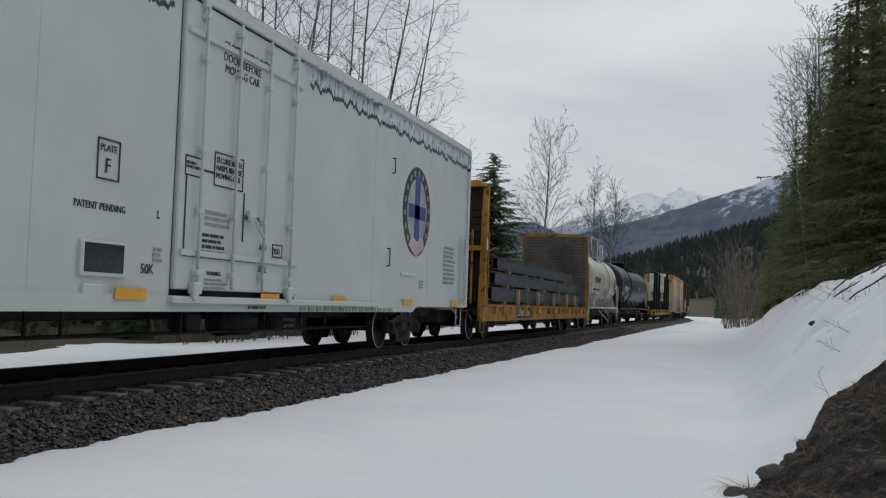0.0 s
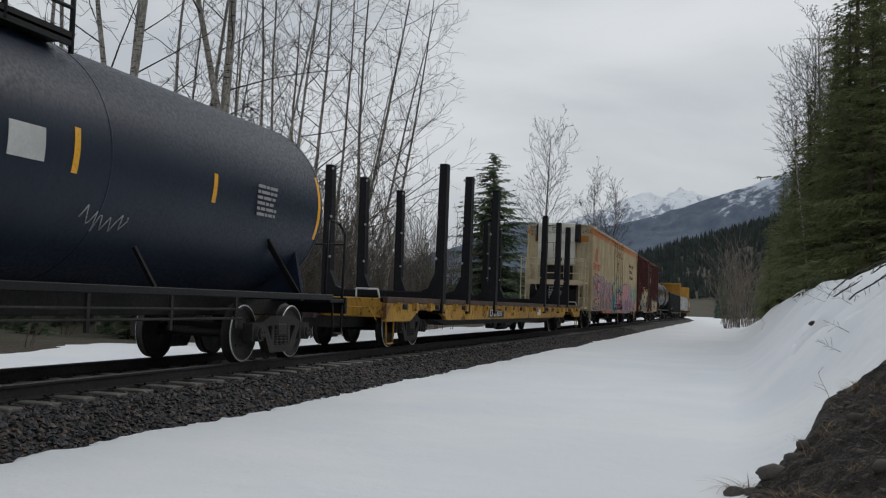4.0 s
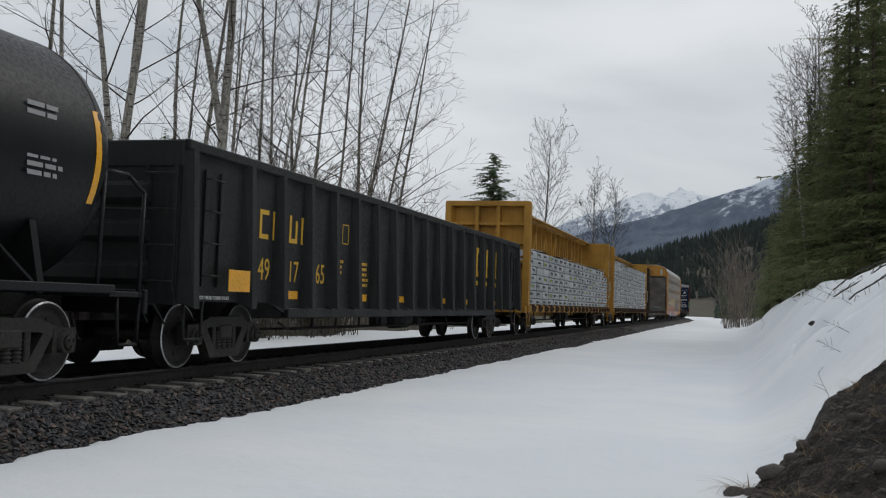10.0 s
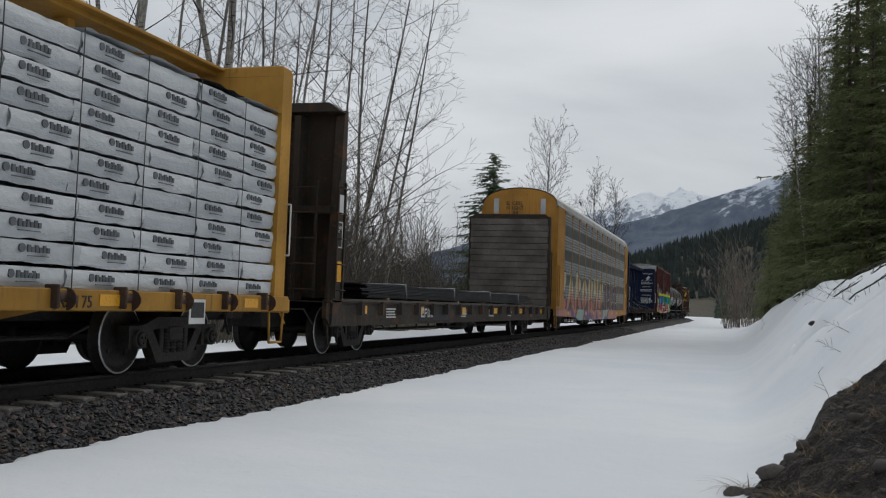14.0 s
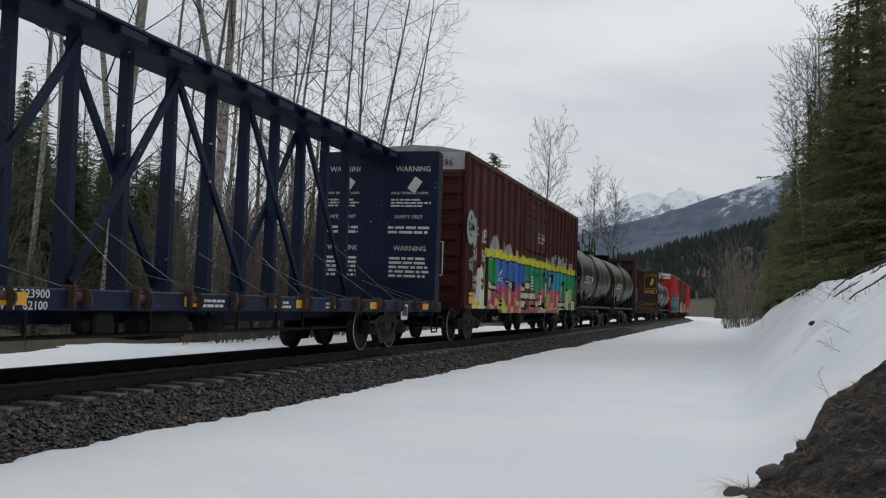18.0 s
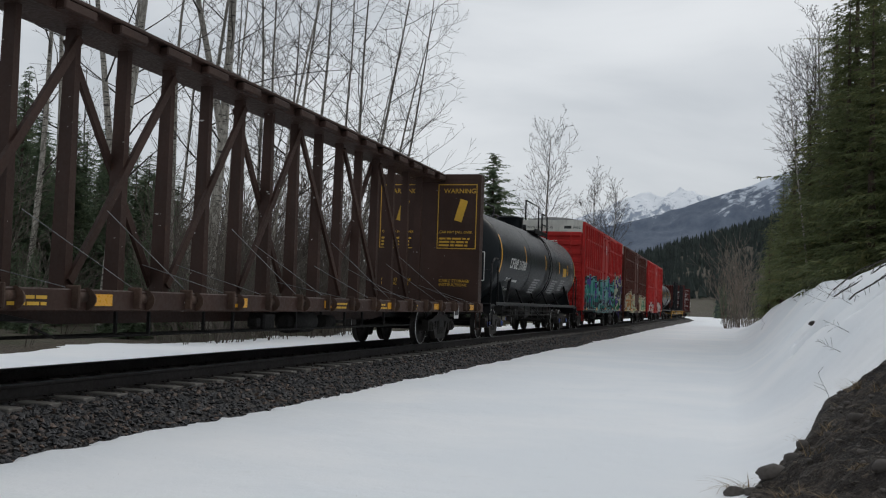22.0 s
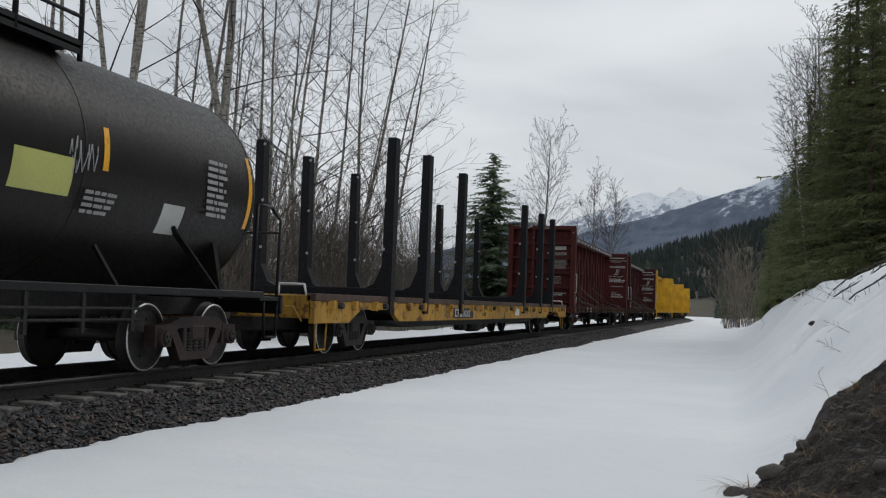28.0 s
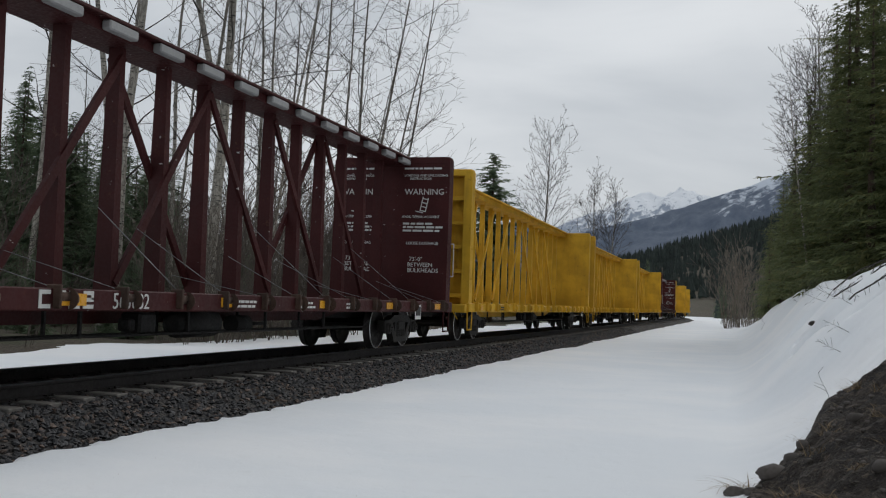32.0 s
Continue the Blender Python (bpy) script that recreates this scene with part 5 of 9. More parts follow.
def cooling_unit(car, h, z1, white, cream):
    """The refrigeration unit, its platform with railings and the fuel tank below it."""
    y = -h
    unit = part("cooling_unit", G().prism([(y + 0.02, 3.10), (y - 0.42, 3.14), (y - 0.46, 3.3), (y - 0.44, 4.95), (y - 0.36, 5.12), (y - 0.2, 5.16), (y + 0.02, 5.16)], "x", -1.02, 0.78), white, car)
    part("seam", G().box(-1.0, 0.76, y - 0.468, y - 0.44, 4.16, 4.175).box(-0.25, -0.24, y - 0.47, y - 0.44, 3.2, 4.16).box(0.42, 0.43, y - 0.47, y - 0.44, 3.2, 4.16), UNDER, unit)
    for a, b in ((-1.12, -1.02), (0.72, 1.02)):
        part("grille", G().prism([(y + 0.0, 4.22), (y - 0.38, 4.22), (y - 0.42, 4.4), (y - 0.36, 5.05), (y - 0.16, 5.14), (y + 0.0, 5.14)], "x", a, b), BLACK, unit)
    part("exhaust", G().cyl((0.12, y - 0.5, 3.36), (0.12, y - 0.44, 3.36), 0.09, n=14), UNDER, unit)
    for a, b, z in ((-0.75, 0.08, 5.02), (-0.92, 0.50, 4.62)):
        if z > 5:
            bars(unit, (a, y - 0.452, z - 0.06), b - a, 0.11, 1, BLACK_INK, END, seed=2)
    text("EXCESS HEIGHT CAR", 0.135, (-0.86, y - 0.452, 4.62), unit, BLACK_INK, END)
    framed(unit, (-0.32, y - 0.45, 4.76), 0.22, 0.16, BLACK_INK, 0.03, END)
    part("access_panel", G().box(-0.7, 0.66, y - 0.02, y + 0.02, 2.30, 3.08), UNDER, car)
    deck = part("platform", G().box(-1.35, 1.45, y - 1.22, y - 0.0, 2.18, 2.24).box(-1.35, 1.45, y - 1.26, y - 1.2, 2.10, 2.34), cream, car)
    for x in (-1.35, -0.9, 0.48, 1.30):
        part("railing_post", G().box(x - 0.07, x + 0.07, y - 1.25, y - 1.19, 2.2, 3.40, 0.01), cream, deck)
    for z in (2.66, 3.05, 3.36):
        part("rail", G().cyl((-1.4, y - 1.23, z), (1.42, y - 1.23, z), 0.02, n=8).cyl((1.40, y - 1.23, z), (1.40, y - 0.1, z), 0.02, n=8).cyl((-1.38, y - 1.23, z), (-1.38, y - 0.1, z), 0.02, n=8), cream, deck)
    for x in (-0.95, 0.50):
        part("brace", G().beam((x, y - 1.2, 2.15), (x + 0.12, y - 0.7, 1.05), 0.07, 0.05), cream, deck)
    ladder(car, y - 1.22, 1.38, 1.1, 3.2, 0.42, 6, cream, "end")
    ladder(car, y - 1.22, -1.45, 1.1, 3.3, 0.42, 6, cream, "end")
    tank = part("fuel_tank", G().cyl((-1.25, y - 0.62, 1.62), (1.02, y - 0.62, 1.62), 0.52, n=24), BLACK, car)
    bars(tank, (-0.3, y - 1.15, 1.45), 0.75, 0.62, 8, GREY_INK, END, seed=6)
    part("end_platform", G().box(-1.4, 1.45, y - 1.3, y - 0.0, 0.98, 1.06, 0.01), cream, car)
    for s in (-1.4, 1.42):
        part("post", G().box(s - 0.05, s + 0.05, y - 1.27, y - 1.17, 1.0, 3.4, 0.01), cream, car)
    for s in (-1.0, 1.15):
        part("wall_board", G().box(s - 0.26, s + 0.26, y - 0.03, y - 0.005, z1 - 0.75, z1 - 0.45), paint("orange_band", (0.50, 0.20, 0.05), 0.6, 0.3, 0.1), car)
    text("NO\nRUNNING\nBOARDS", 0.17, (-1.45, y - 0.012, z1 - 0.14), car, BLACK_INK, END)
    text("5422", 0.22, (1.08, y - 0.012, z1 - 0.30), car, BLACK_INK, END)


def cream_reefer(s0, s1):
    car, h = new_car("refrigerator_car", "cream refrigerator car with rusty orange band and sprayed pink lettering", s0, s1, 3.3)
    z0, z1 = 0.78, 5.0
    side = paint("reefer_cream", (0.47, 0.375, 0.225), 0.5, 0.22, 0.35, cream_layers, (0.18, 0.14, 0.10))
    end = paint("reefer_cream_end", (0.50, 0.42, 0.28), 0.5, 0.60, 0.9, None, (0.19, 0.105, 0.05))
    d = (-1.95, 2.05)
    box_shell(car, h, side, end, end, z0, z1, d, half=1.56, smooth_ends=True, roof_top=0.14)
    for y in spread(-h + 1.2, d[0] - 0.6, 7) + spread(d[1] + 0.6, h - 1.2, 7):
        part("panel_seam", G().box(1.558, 1.566, y - 0.012, y + 0.012, z0 + 0.2, z1 - 0.1), side, car)
    plug_door(car, *d, z0, z1, side, half=1.56, ribs=3, rods=4)
    brake_gear(car, 0.6)
    brake_rods(car, -h + 5.2, h - 5.2)
    for e in (-1, 1):
        stirrup(car, e * (h - 0.35), z0 + 0.15, end, 1.5)
        cut_lever(car, h, e, end)
    ladder(car, 1.6, h - 0.4, 1.2, 2.9, 0.42, 5, end)
    ladder(car, 1.6, -h + 0.4, 1.2, 2.5, 0.42, 4, end)
    orange = mat_plain("orange_mark", (0.55, 0.10, 0.03), 0.6, spread=0.2)
    # round-cornered company sign and its name as plain shapes
    pts = [(-9.95, 3.35), (-9.25, 3.38), (-9.25, 4.02), (-9.78, 4.10), (-10.0, 3.98), (-10.08, 3.7), (-10.05, 3.45)]
    sign = part("company_sign", G().prism(pts, "x", 1.562, 1.568), orange, car)
    g = G()
    for a in range(3):
        t = math.pi * a / 3
        g.beam((1.57, -9.66 - 0.2 * math.cos(t), 3.70 - 0.2 * math.sin(t)), (1.57, -9.66 + 0.2 * math.cos(t), 3.70 + 0.2 * math.sin(t)), 0.012, 0.035)
    part("snowflake", g, end, sign)
    for i, y in enumerate((-10.9, -10.58, -10.26, -9.94)):
        glyph_mark(car, (1.564, y, 2.94), 0.24, 0.34, orange, i)
    for i in range(5):
        glyph_mark(car, (1.564, -9.50 + 0.30 * i, 2.94), 0.22, 0.34, orange, i + 1)
    bars(car, (1.563, -10.3, 2.72), 1.7, 0.1, 1, RED_INK, seed=3)
    text("Protecting Today's\n    Perishables\n  For Tomorrow", 0.40, (1.565, 6.4, 3.78), car, mat_plain("brown_script", (0.16, 0.05, 0.03), 0.6))
    text("SPEARFISH", 0.40, (1.63, -0.65, 4.18), car, RED_INK, wide=0.75)
    text("OPENING\nH 11-3\nW 12-0", 0.19, (1.63, -0.95, 3.62), car, mat_plain("brown_stencil", (0.2, 0.08, 0.04), 0.6))
    for y, z, w, hh, m in ((-10.85, 2.25, 0.35, 0.6, mat_plain("blue_spray", (0.05, 0.12, 0.4), 0.5)), (-0.55, 2.55, 0.45, 0.45, mat_plain("blue_dot", (0.05, 0.12, 0.38), 0.5)), (1.55, 2.35, 0.40, 0.45, mat_plain("slate_dot", (0.10, 0.16, 0.36), 0.5)), (7.5, 2.05, 0.55, 0.5, mat_plain("blue_spot", (0.08, 0.16, 0.36), 0.5))):
        part("sprayed_spot", G().prism([(y + w * 0.5 * math.cos(a), z + hh * 0.5 * math.sin(a) * (1 + 0.3 * math.sin(a))) for a in spread(0, 5.9, 14)], "x", 1.60, 1.606), m, car)
    plate(car, 6.6, 3.75, 0.03, 0.32, mat_plain("rust_mark", (0.1, 0.05, 0.03), 0.7), 1.563)
    reflectors(car, (-h + 0.6, 9.6), 1.45, 1.57, 0.5, 0.22)
    for z, words in ((1.44, "LD LMT 182300"), (1.20, "LT WT 103700")):
        part("data_panel", G().box(1.563, 1.567, -9.98, -8.88, z - 0.04, z + 0.16, 0.002), end, car)
        text(words, 0.17, (1.569, -9.94, z), car, orange, wide=0.8)
    text("5422", 0.36, (1.567, -9.85, 1.98), car, orange, wide=0.9)
    for y in (-8.3, -5.9, 3.9):
        plate(car, y, 1.05, 0.10, 0.5, REFLECTOR, 1.567, "reflector")
    cooling_unit(car, h, z1, paint("unit_white", (0.62, 0.60, 0.53), 0.4, 0.2, 0.1, None, (0.25, 0.22, 0.18)), end)
    return car


def white_reefer(s0, s1):
    car, h = new_car("refrigerator_car", "white refrigerator car with plug door and jagged dark eave band", s0, s1, 3.5)
    z0, z1 = 0.82, 5.0
    side = paint("reefer_white", (0.515, 0.545, 0.535), 0.5, 0.05, 0.04, mountain_band, (0.30, 0.29, 0.27), 0.0, 0.25, 0.05)
    d = (-2.6, 1.1)
    box_shell(car, h, side, side, ROOF, z0, z1, d, half=1.56, smooth_ends=True, roof_top=0.12)
    part("roof_ridge", G().box(1.42, 1.60, -h, h, z1 + 0.02, z1 + 0.07, 0.015), GALV, car)
    for y in (-5.2, -7.6, 4.6, 8.2):
        part("panel_seam", G().box(1.558, 1.564, y - 0.01, y + 0.01, z0 + 0.2, z1 - 0.3), side, car)
    door = plug_door(car, *d, z0, z1, side, half=1.56, ribs=2, rods=4)
    brake_gear(car, 0.6)
    brake_rods(car, -h + 5.2, h - 5.2)
    for e in (-1, 1):
        stirrup(car, e * (h - 0.35), z0 + 0.15, side, 1.5)
        cut_lever(car, h, e, side)
        ladder(car, 1.6, e * (h - 0.4), 1.15, 2.6, 0.42, 5, side)
    x = 1.568
    framed(car, (x, -4.18, 2.28), 0.42, 0.46, BLACK_INK)
    text("PLATE", 0.11, (x + 0.003, -4.13, 2.60), car, BLACK_INK)
    text("F", 0.24, (x + 0.003, -4.04, 2.36), car, BLACK_INK)
    text("PATENT PENDING", 0.115, (x, -4.55, 1.94), car, BLACK_INK)
    text("50K", 0.17, (x, -3.25, 1.27), car, BLACK_INK)
    text("L", 0.14, (x, -2.95, 1.95), car, BLACK_INK)
    dx = 1.62
    text("CLOSE AND LOCK\nDOOR BEFORE\n MOVING CAR", 0.165, (dx, -1.60, 4.38), car, BLACK_INK)
    framed(car, (dx, -1.72, 2.50), 0.82, 0.46, BLACK_INK)
    text("SECURE BOTH\nHASPS BEFORE\nMOVING CAR", 0.11, (dx + 0.003, -1.67, 2.82), car, BLACK_INK)
    framed(car, (dx, -2.45, 2.55), 0.42, 0.26, BLACK_INK)
    text("SECURITY\nDEVICE ONLY", 0.055, (dx + 0.003, -2.42, 2.70), car, BLACK_INK)
    part("lock_line", G().box(dx, dx + 0.004, -2.42, -2.39, 1.52, 2.55).box(dx, dx + 0.004, -2.42, -0.4, 1.52, 1.55).box(dx, dx + 0.004, -2.0, -1.7, 2.65, 2.68).box(dx, dx + 0.004, -0.86, -0.83, 1.8, 2.5), BLACK_INK, car)
    text("OPEN CLOSE", 0.085, (dx + 0.06, -0.95, 2.12), car, BLACK_INK)
    text("ASD", 0.13, (dx, -0.32, 1.72), car, BLACK_INK)
    framed(car, (dx, 0.12, 1.64), 0.34, 0.20, BLACK_INK)
    text("YSD", 0.12, (dx + 0.003, 0.15, 1.69), car, BLACK_INK)
    text("SEAL", 0.13, (dx, -0.32, 1.40), car, BLACK_INK)
    text("WARNING", 0.08, (dx, -1.8, 1.30), car, BLACK_INK)
    bars(car, (dx, -1.85, 1.12), 0.62, 0.16, 3, GREY_INK, seed=5)
    bars(car, (dx, -1.9, 1.95), 0.7, 0.24, 3, GREY_INK, seed=6)
    bars(car, (dx, -1.95, 1.58), 0.7, 0.30, 4, BLACK_INK, seed=7)
    bars(car, (x, -3.0, 1.42), 0.25, 0.2, 3, GREY_INK, seed=8)
    bars(car, (x, 9.5, 1.5), 1.1, 0.95, 9, GREY_INK, seed=9)
    bars(car, (x, 7.6, 1.35), 0.35, 0.2, 3, GREY_INK, seed=10)
    text("RETAINING VALVE", 0.07, (1.63, -0.6, 0.86), car, BLACK_INK)
    box_win = part("window_frame", G().box(1.55, 1.60, -4.42, -3.58, 1.20, 1.60, 0.01), side, car)
    part("pane", G().box(1.60, 1.604, -4.36, -3.64, 1.25, 1.57), mat_plain("dark_window", (0.015, 0.016, 0.02), 0.15), box_win)
    part("vent", G().box(1.55, 1.60, -7.6, -5.9, 1.92, 2.08, 0.02), side, car)
    part("vent", G().box(1.55, 1.59, 6.3, 7.3, 1.58, 1.66, 0.02), side, car)
    part("bracket", G().box(1.55, 1.60, -4.35, -4.0, 0.93, 1.12, 0.01), side, car)
    # round badge: green rim, grey ground, blue cross, pink foot
    def disc(name, ry, rz, x0, mat, parent, cy=7.3, cz=3.02):
        return part(name, G().prism([(cy + ry * math.cos(a), cz + rz * math.sin(a)) for a in spread(0, 6.12, 40)], "x", x0, x0 + 0.003), mat, parent)
    badge = disc("badge", 0.98, 0.98, 1.562, mat_plain("badge_green", (0.04, 0.06, 0.05), 0.5), car)
    disc("badge_ground", 0.70, 0.72, 1.566, mat_plain("badge_grey", (0.35, 0.38, 0.40), 0.5), badge)
    part("badge_cross", G().box(1.570, 1.573, 7.12, 7.48, 2.35, 3.8).box(1.570, 1.573, 6.7, 7.9, 2.86, 3.16), mat_plain("badge_blue", (0.05, 0.09, 0.30), 0.5), badge)
    part("badge_foot", G().prism([(6.75, 2.25), (7.3, 2.02), (7.85, 2.25), (7.7, 2.5), (7.3, 2.36), (6.95, 2.5)], "x", 1.574, 1.577), mat_plain("badge_pink", (0.55, 0.40, 0.45), 0.5), badge)
    for i in range(18):
        a = 2 * math.pi * i / 18 + 0.1
        if 4.2 < a < 5.2:
            continue
        part("badge_letter", G().box(1.566, 1.569, 7.3 + 0.84 * math.cos(a) - 0.05, 7.3 + 0.84 * math.cos(a) + 0.05, 3.02 + 0.85 * math.sin(a) - 0.06, 3.02 + 0.85 * math.sin(a) + 0.06), GREY_INK, badge)
    for y in (5.6, 5.45):
        part("handhold", G().pipe([(1.56, y, 1.75 if y < 5.5 else 3.65), (1.62, y, 1.75 if y < 5.5 else 3.65), (1.62, y, 2.1 if y < 5.5 else 3.95), (1.56, y, 2.1 if y < 5.5 else 3.95)], 0.014), BLACK_INK, car)
    reflectors(car, (-8.5, -6.4, -3.5, 0.1, 2.85, 6.7, 10.4), 0.96, 1.625, 0.62, 0.13)
    for i in range(14):
        part("worn_strip", G().box(1.625, 1.632, 1.2 + 0.33 * i, 1.42 + 0.33 * i, 0.83, 0.9), GREY_INK, car)
    return car


# ------------------------------------------------------------------ tank cars
def tank_patch(y0, y1, a0, a1, r, zc, lift=0.004, lean=0.0, k=8):
    """A patch of a tank's skin between two angles (degrees above the level of its middle). lean: how far its top is shifted."""
    g = G()
    vs = []
    for i in range(k + 1):
        a = radians(a0 + (a1 - a0) * i / k)
        s = lean * i / k
        for y in (y0 + s, y1 + s):
            for q in (r - 0.01, r + lift):
                vs.append((q * math.cos(a), y, zc + q * math.sin(a)))
    fs = []
    for i in range(k):
        b, t = i * 4, (i + 1) * 4
        fs += [(b + 1, b + 3, t + 3, t + 1), (b, t, t + 2, b + 2), (b, b + 1, t + 1, t), (b + 2, t + 2, t + 3, b + 3)]
    fs += [(0, 2, 3, 1), (k * 4, k * 4 + 1, k * 4 + 3, k * 4 + 2)]
    return g.add(vs, fs)


def skin(r, zc, z):
    """Place and lean of writing at height z on a tank."""
    a = math.asin(max(-0.95, min(0.95, (z - zc) / r)))
    return (r + 0.006) * math.cos(a), math.degrees(a)


def tank_car(s0, s1, inset, label, color, r=1.52, zc=2.72, ends=0.35, gear="dark", marks=(), number="", dome=0.4, ladder_y=0.5, trim=None, rough=0.38, white=False, low_rail=False, sash=None, stripes=(), patches=(), soil=(0.05, 0.046, 0.042), ink=None, grime=0.3, weights=(), deck=0.0, scrawl=()):
    car, h = new_car("tank_car", label, s0, s1, inset, gear, sill=(0.28, 0.72, 1.05))
    skin_mat = paint("tank_paint", color, rough, grime, 0.12, None, soil, 0.0, 0.4 if white else 0.16, 0.12)
    trim = trim or BLACK
    ink = ink or WHITE_INK
    L = h - ends
    head = 0.62
    prof = [(-L, 0.001)] + [(-L + head * (1 - math.cos(a)), r * math.sin(a) ** 0.75) for a in spread(0.12, math.pi / 2, 9)]
    prof += [(-y, q) for y, q in reversed(prof)]
    part("tank", G().lathe(prof, "y", 56, at=(0, 0, zc)), skin_mat, car)
    for y in (-L + head, -L / 3, L / 3, L - head):
        part("weld_seam", G().lathe([(y - 0.02, r), (y - 0.012, r + 0.006), (y + 0.012, r + 0.006), (y + 0.02, r)], "y", 56, at=(0, 0, zc)), skin_mat, car)
    # saddles, running boards, end platforms
    for e in (-1, 1):
        y = e * (h - inset)
        for s in (1, -1):
            part("saddle", G().prism([(s * 0.3, 1.0), (s * 1.42, 1.0), (s * 1.42, 1.12), (s * 1.28, zc - 0.75), (s * 0.9, zc - 1.2)], "y", y - 0.05, y + 0.05), skin_mat if not white else trim, car)
            part("gusset", G().beam((s * 1.40, y + 0.05 - e * 0.2, 1.12), (s * 1.32, y - e * 1.2, zc - 0.62), 0.03, 0.10), trim, car)
            part("corner_post", G().pipe([(s * 1.40, e * (h - 0.15), 0.98), (s * 1.42, e * (h - 0.15), 2.25), (s * 1.42, e * (h - 0.5), 2.42), (s * 1.42, e * (h - 0.95), 2.42), (s * 1.42, e * (h - 1.0), 1.1)], 0.026, 8), trim, car)
        part("end_platform", G().box(-1.42, 1.42, min(e * h, e * (h - 0.75)), max(e * h, e * (h - 0.75)), 0.98, 1.05, 0.01).box(-1.45, 1.45, min(e * h, e * (h - 0.08)), max(e * h, e * (h - 0.08)), 0.78, 1.08, 0.015), trim, car)
        part("step", G().pipe([(1.38, e * (h - 0.55), 1.0), (1.38, e * (h - 0.5), 0.42), (1.38, e * (h - 0.12), 0.42), (1.38, e * (h - 0.08), 1.0)], 0.022), trim, car)
        cut_lever(car, h, e, trim, 0.98)
        part("handrail", G().cyl((-1.4, e * (h - 0.15), 2.05), (1.4, e * (h - 0.15), 2.05), 0.018, n=8), trim, car)
    for s in (1, -1):
        part("side_rail", G().box(s * 1.43 - 0.03, s * 1.43 + 0.03, -h + 0.7, h - 0.7, 1.02, 1.12, 0.01), trim, car)
        for y in spread(-L * 0.45, L * 0.45, 4):
            part("rail_bracket", G().beam((s * 1.40, y, 1.08), (s * 1.22, y - 0.25, zc - 0.95), 0.04, 0.05), trim, car)
    brake_gear(car, -0.8, UNDER, 0.75)
    g = G()
    for z in (0.70, 0.84):
        g.cyl((1.0, -h + inset + 1.3, z), (1.0, h - inset - 1.3, z), 0.02, n=6)
    for y in spread(-h + inset + 1.5, h - inset - 1.5, 9):
        g.box(0.98, 1.02, y - 0.03, y + 0.03, 0.55, 1.04)
    part("brake_pipe", g, UNDER, car)
    part("outlet_valve", G().cyl((0, -0.2, 0.75), (0, -0.2, zc - r + 0.05), 0.16, n=12).box(-0.2, 0.2, -0.4, 0.0, 0.62, 0.8, 0.02), UNDER, car)
    # manway, walkway with rails, side ladder
    top = zc + r
    if white:
        g = G().lathe([(top - 0.1, 0.27), (top + 0.22, 0.27), (top + 0.36, 0.2), (top + 0.42, 0.001)], "z", 20, at=(0, dome, 0))
    else:
        g = G().lathe([(top - 0.12, 0.48), (top + 0.30, 0.48), (top + 0.31, 0.52), (top + 0.37, 0.52), (top + 0.40, 0.40), (top + 0.42, 0.001)], "z", 24, at=(0, dome, 0))
    part("manway", g, skin_mat, car)
    wy0, wy1 = dome - 0.9 - deck, dome + 2.3
    walk_ = part("walkway", G().box(0.5, 1.02, wy0 + 0.7, wy1, top - 0.16, top - 0.12, 0.005).box(-1.02, -0.5, wy0 + 0.7, wy1, top - 0.16, top - 0.12, 0.005).box(0.98, 1.02, wy0 + 0.7, wy1, top - 0.22, top - 0.06), trim, car)
    for s in (1, -1):
        x = s * 1.0
        part("railing", G().pipe([(x, wy1, top - 0.3), (x, wy1, top + 0.62), (x, wy1 - 1.1, top + 0.62), (x, wy1 - 1.1, top - 0.2)], 0.032, 8).cyl((x, wy1, top + 0.22), (x, wy1 - 1.1, top + 0.22), 0.026, n=6), trim, walk_)
        part("railing", G().pipe([(x * 0.9, wy1 - 1.3, top - 0.15), (x * 0.9, wy1 - 1.3, top + 0.88), (x * 0.9, wy0 - 0.6, top + 0.88), (x * 0.9, wy0 - 0.6, top + 0.5 - 0.35)], 0.030, 8), trim, walk_)
    part("valve", G().cyl((0.3, dome + 1.2, top - 0.1), (0.3, dome + 1.2, top + 0.2), 0.08, n=10).cyl((-0.2, dome + 1.5, top - 0.1), (-0.2, dome + 1.5, top + 0.25), 0.1, n=10), trim, car)
    for s in (1, -1):
        g = G()
        arc = [radians(a) for a in spread(-62, 50, 9)]
        for dy in (-0.2, 0.2):
            g.pipe([(s * 1.46, ladder_y + dy, 0.35)] + [(s * (r + 0.09) * math.cos(a), ladder_y + dy, zc + (r + 0.09) * math.sin(a)) for a in arc], 0.02)
        for a in arc:
            g.cyl((s * (r + 0.09) * math.cos(a), ladder_y - 0.2, zc + (r + 0.09) * math.sin(a)), (s * (r + 0.09) * math.cos(a), ladder_y + 0.2, zc + (r + 0.09) * math.sin(a)), 0.014, n=6)
        g.cyl((s * 1.46, ladder_y - 0.2, 0.38), (s * 1.46, ladder_y + 0.2, 0.38), 0.016, n=6).cyl((s * 1.46, ladder_y - 0.2, 0.75), (s * 1.46, ladder_y + 0.2, 0.75), 0.016, n=6)
        part("ladder", g, trim, car)
    # reflecting stripes and writing
    yb = -L + head + 0.05
    part("reflector", tank_patch(yb, yb + 0.11, -22, 26, r, zc, 0.005, 0.06), REFLECTOR, car)
    part("reflector", tank_patch(L - head - 0.14, L - head - 0.04, -20, 22, r, zc, 0.005, 0.05), REFLECTOR, car)
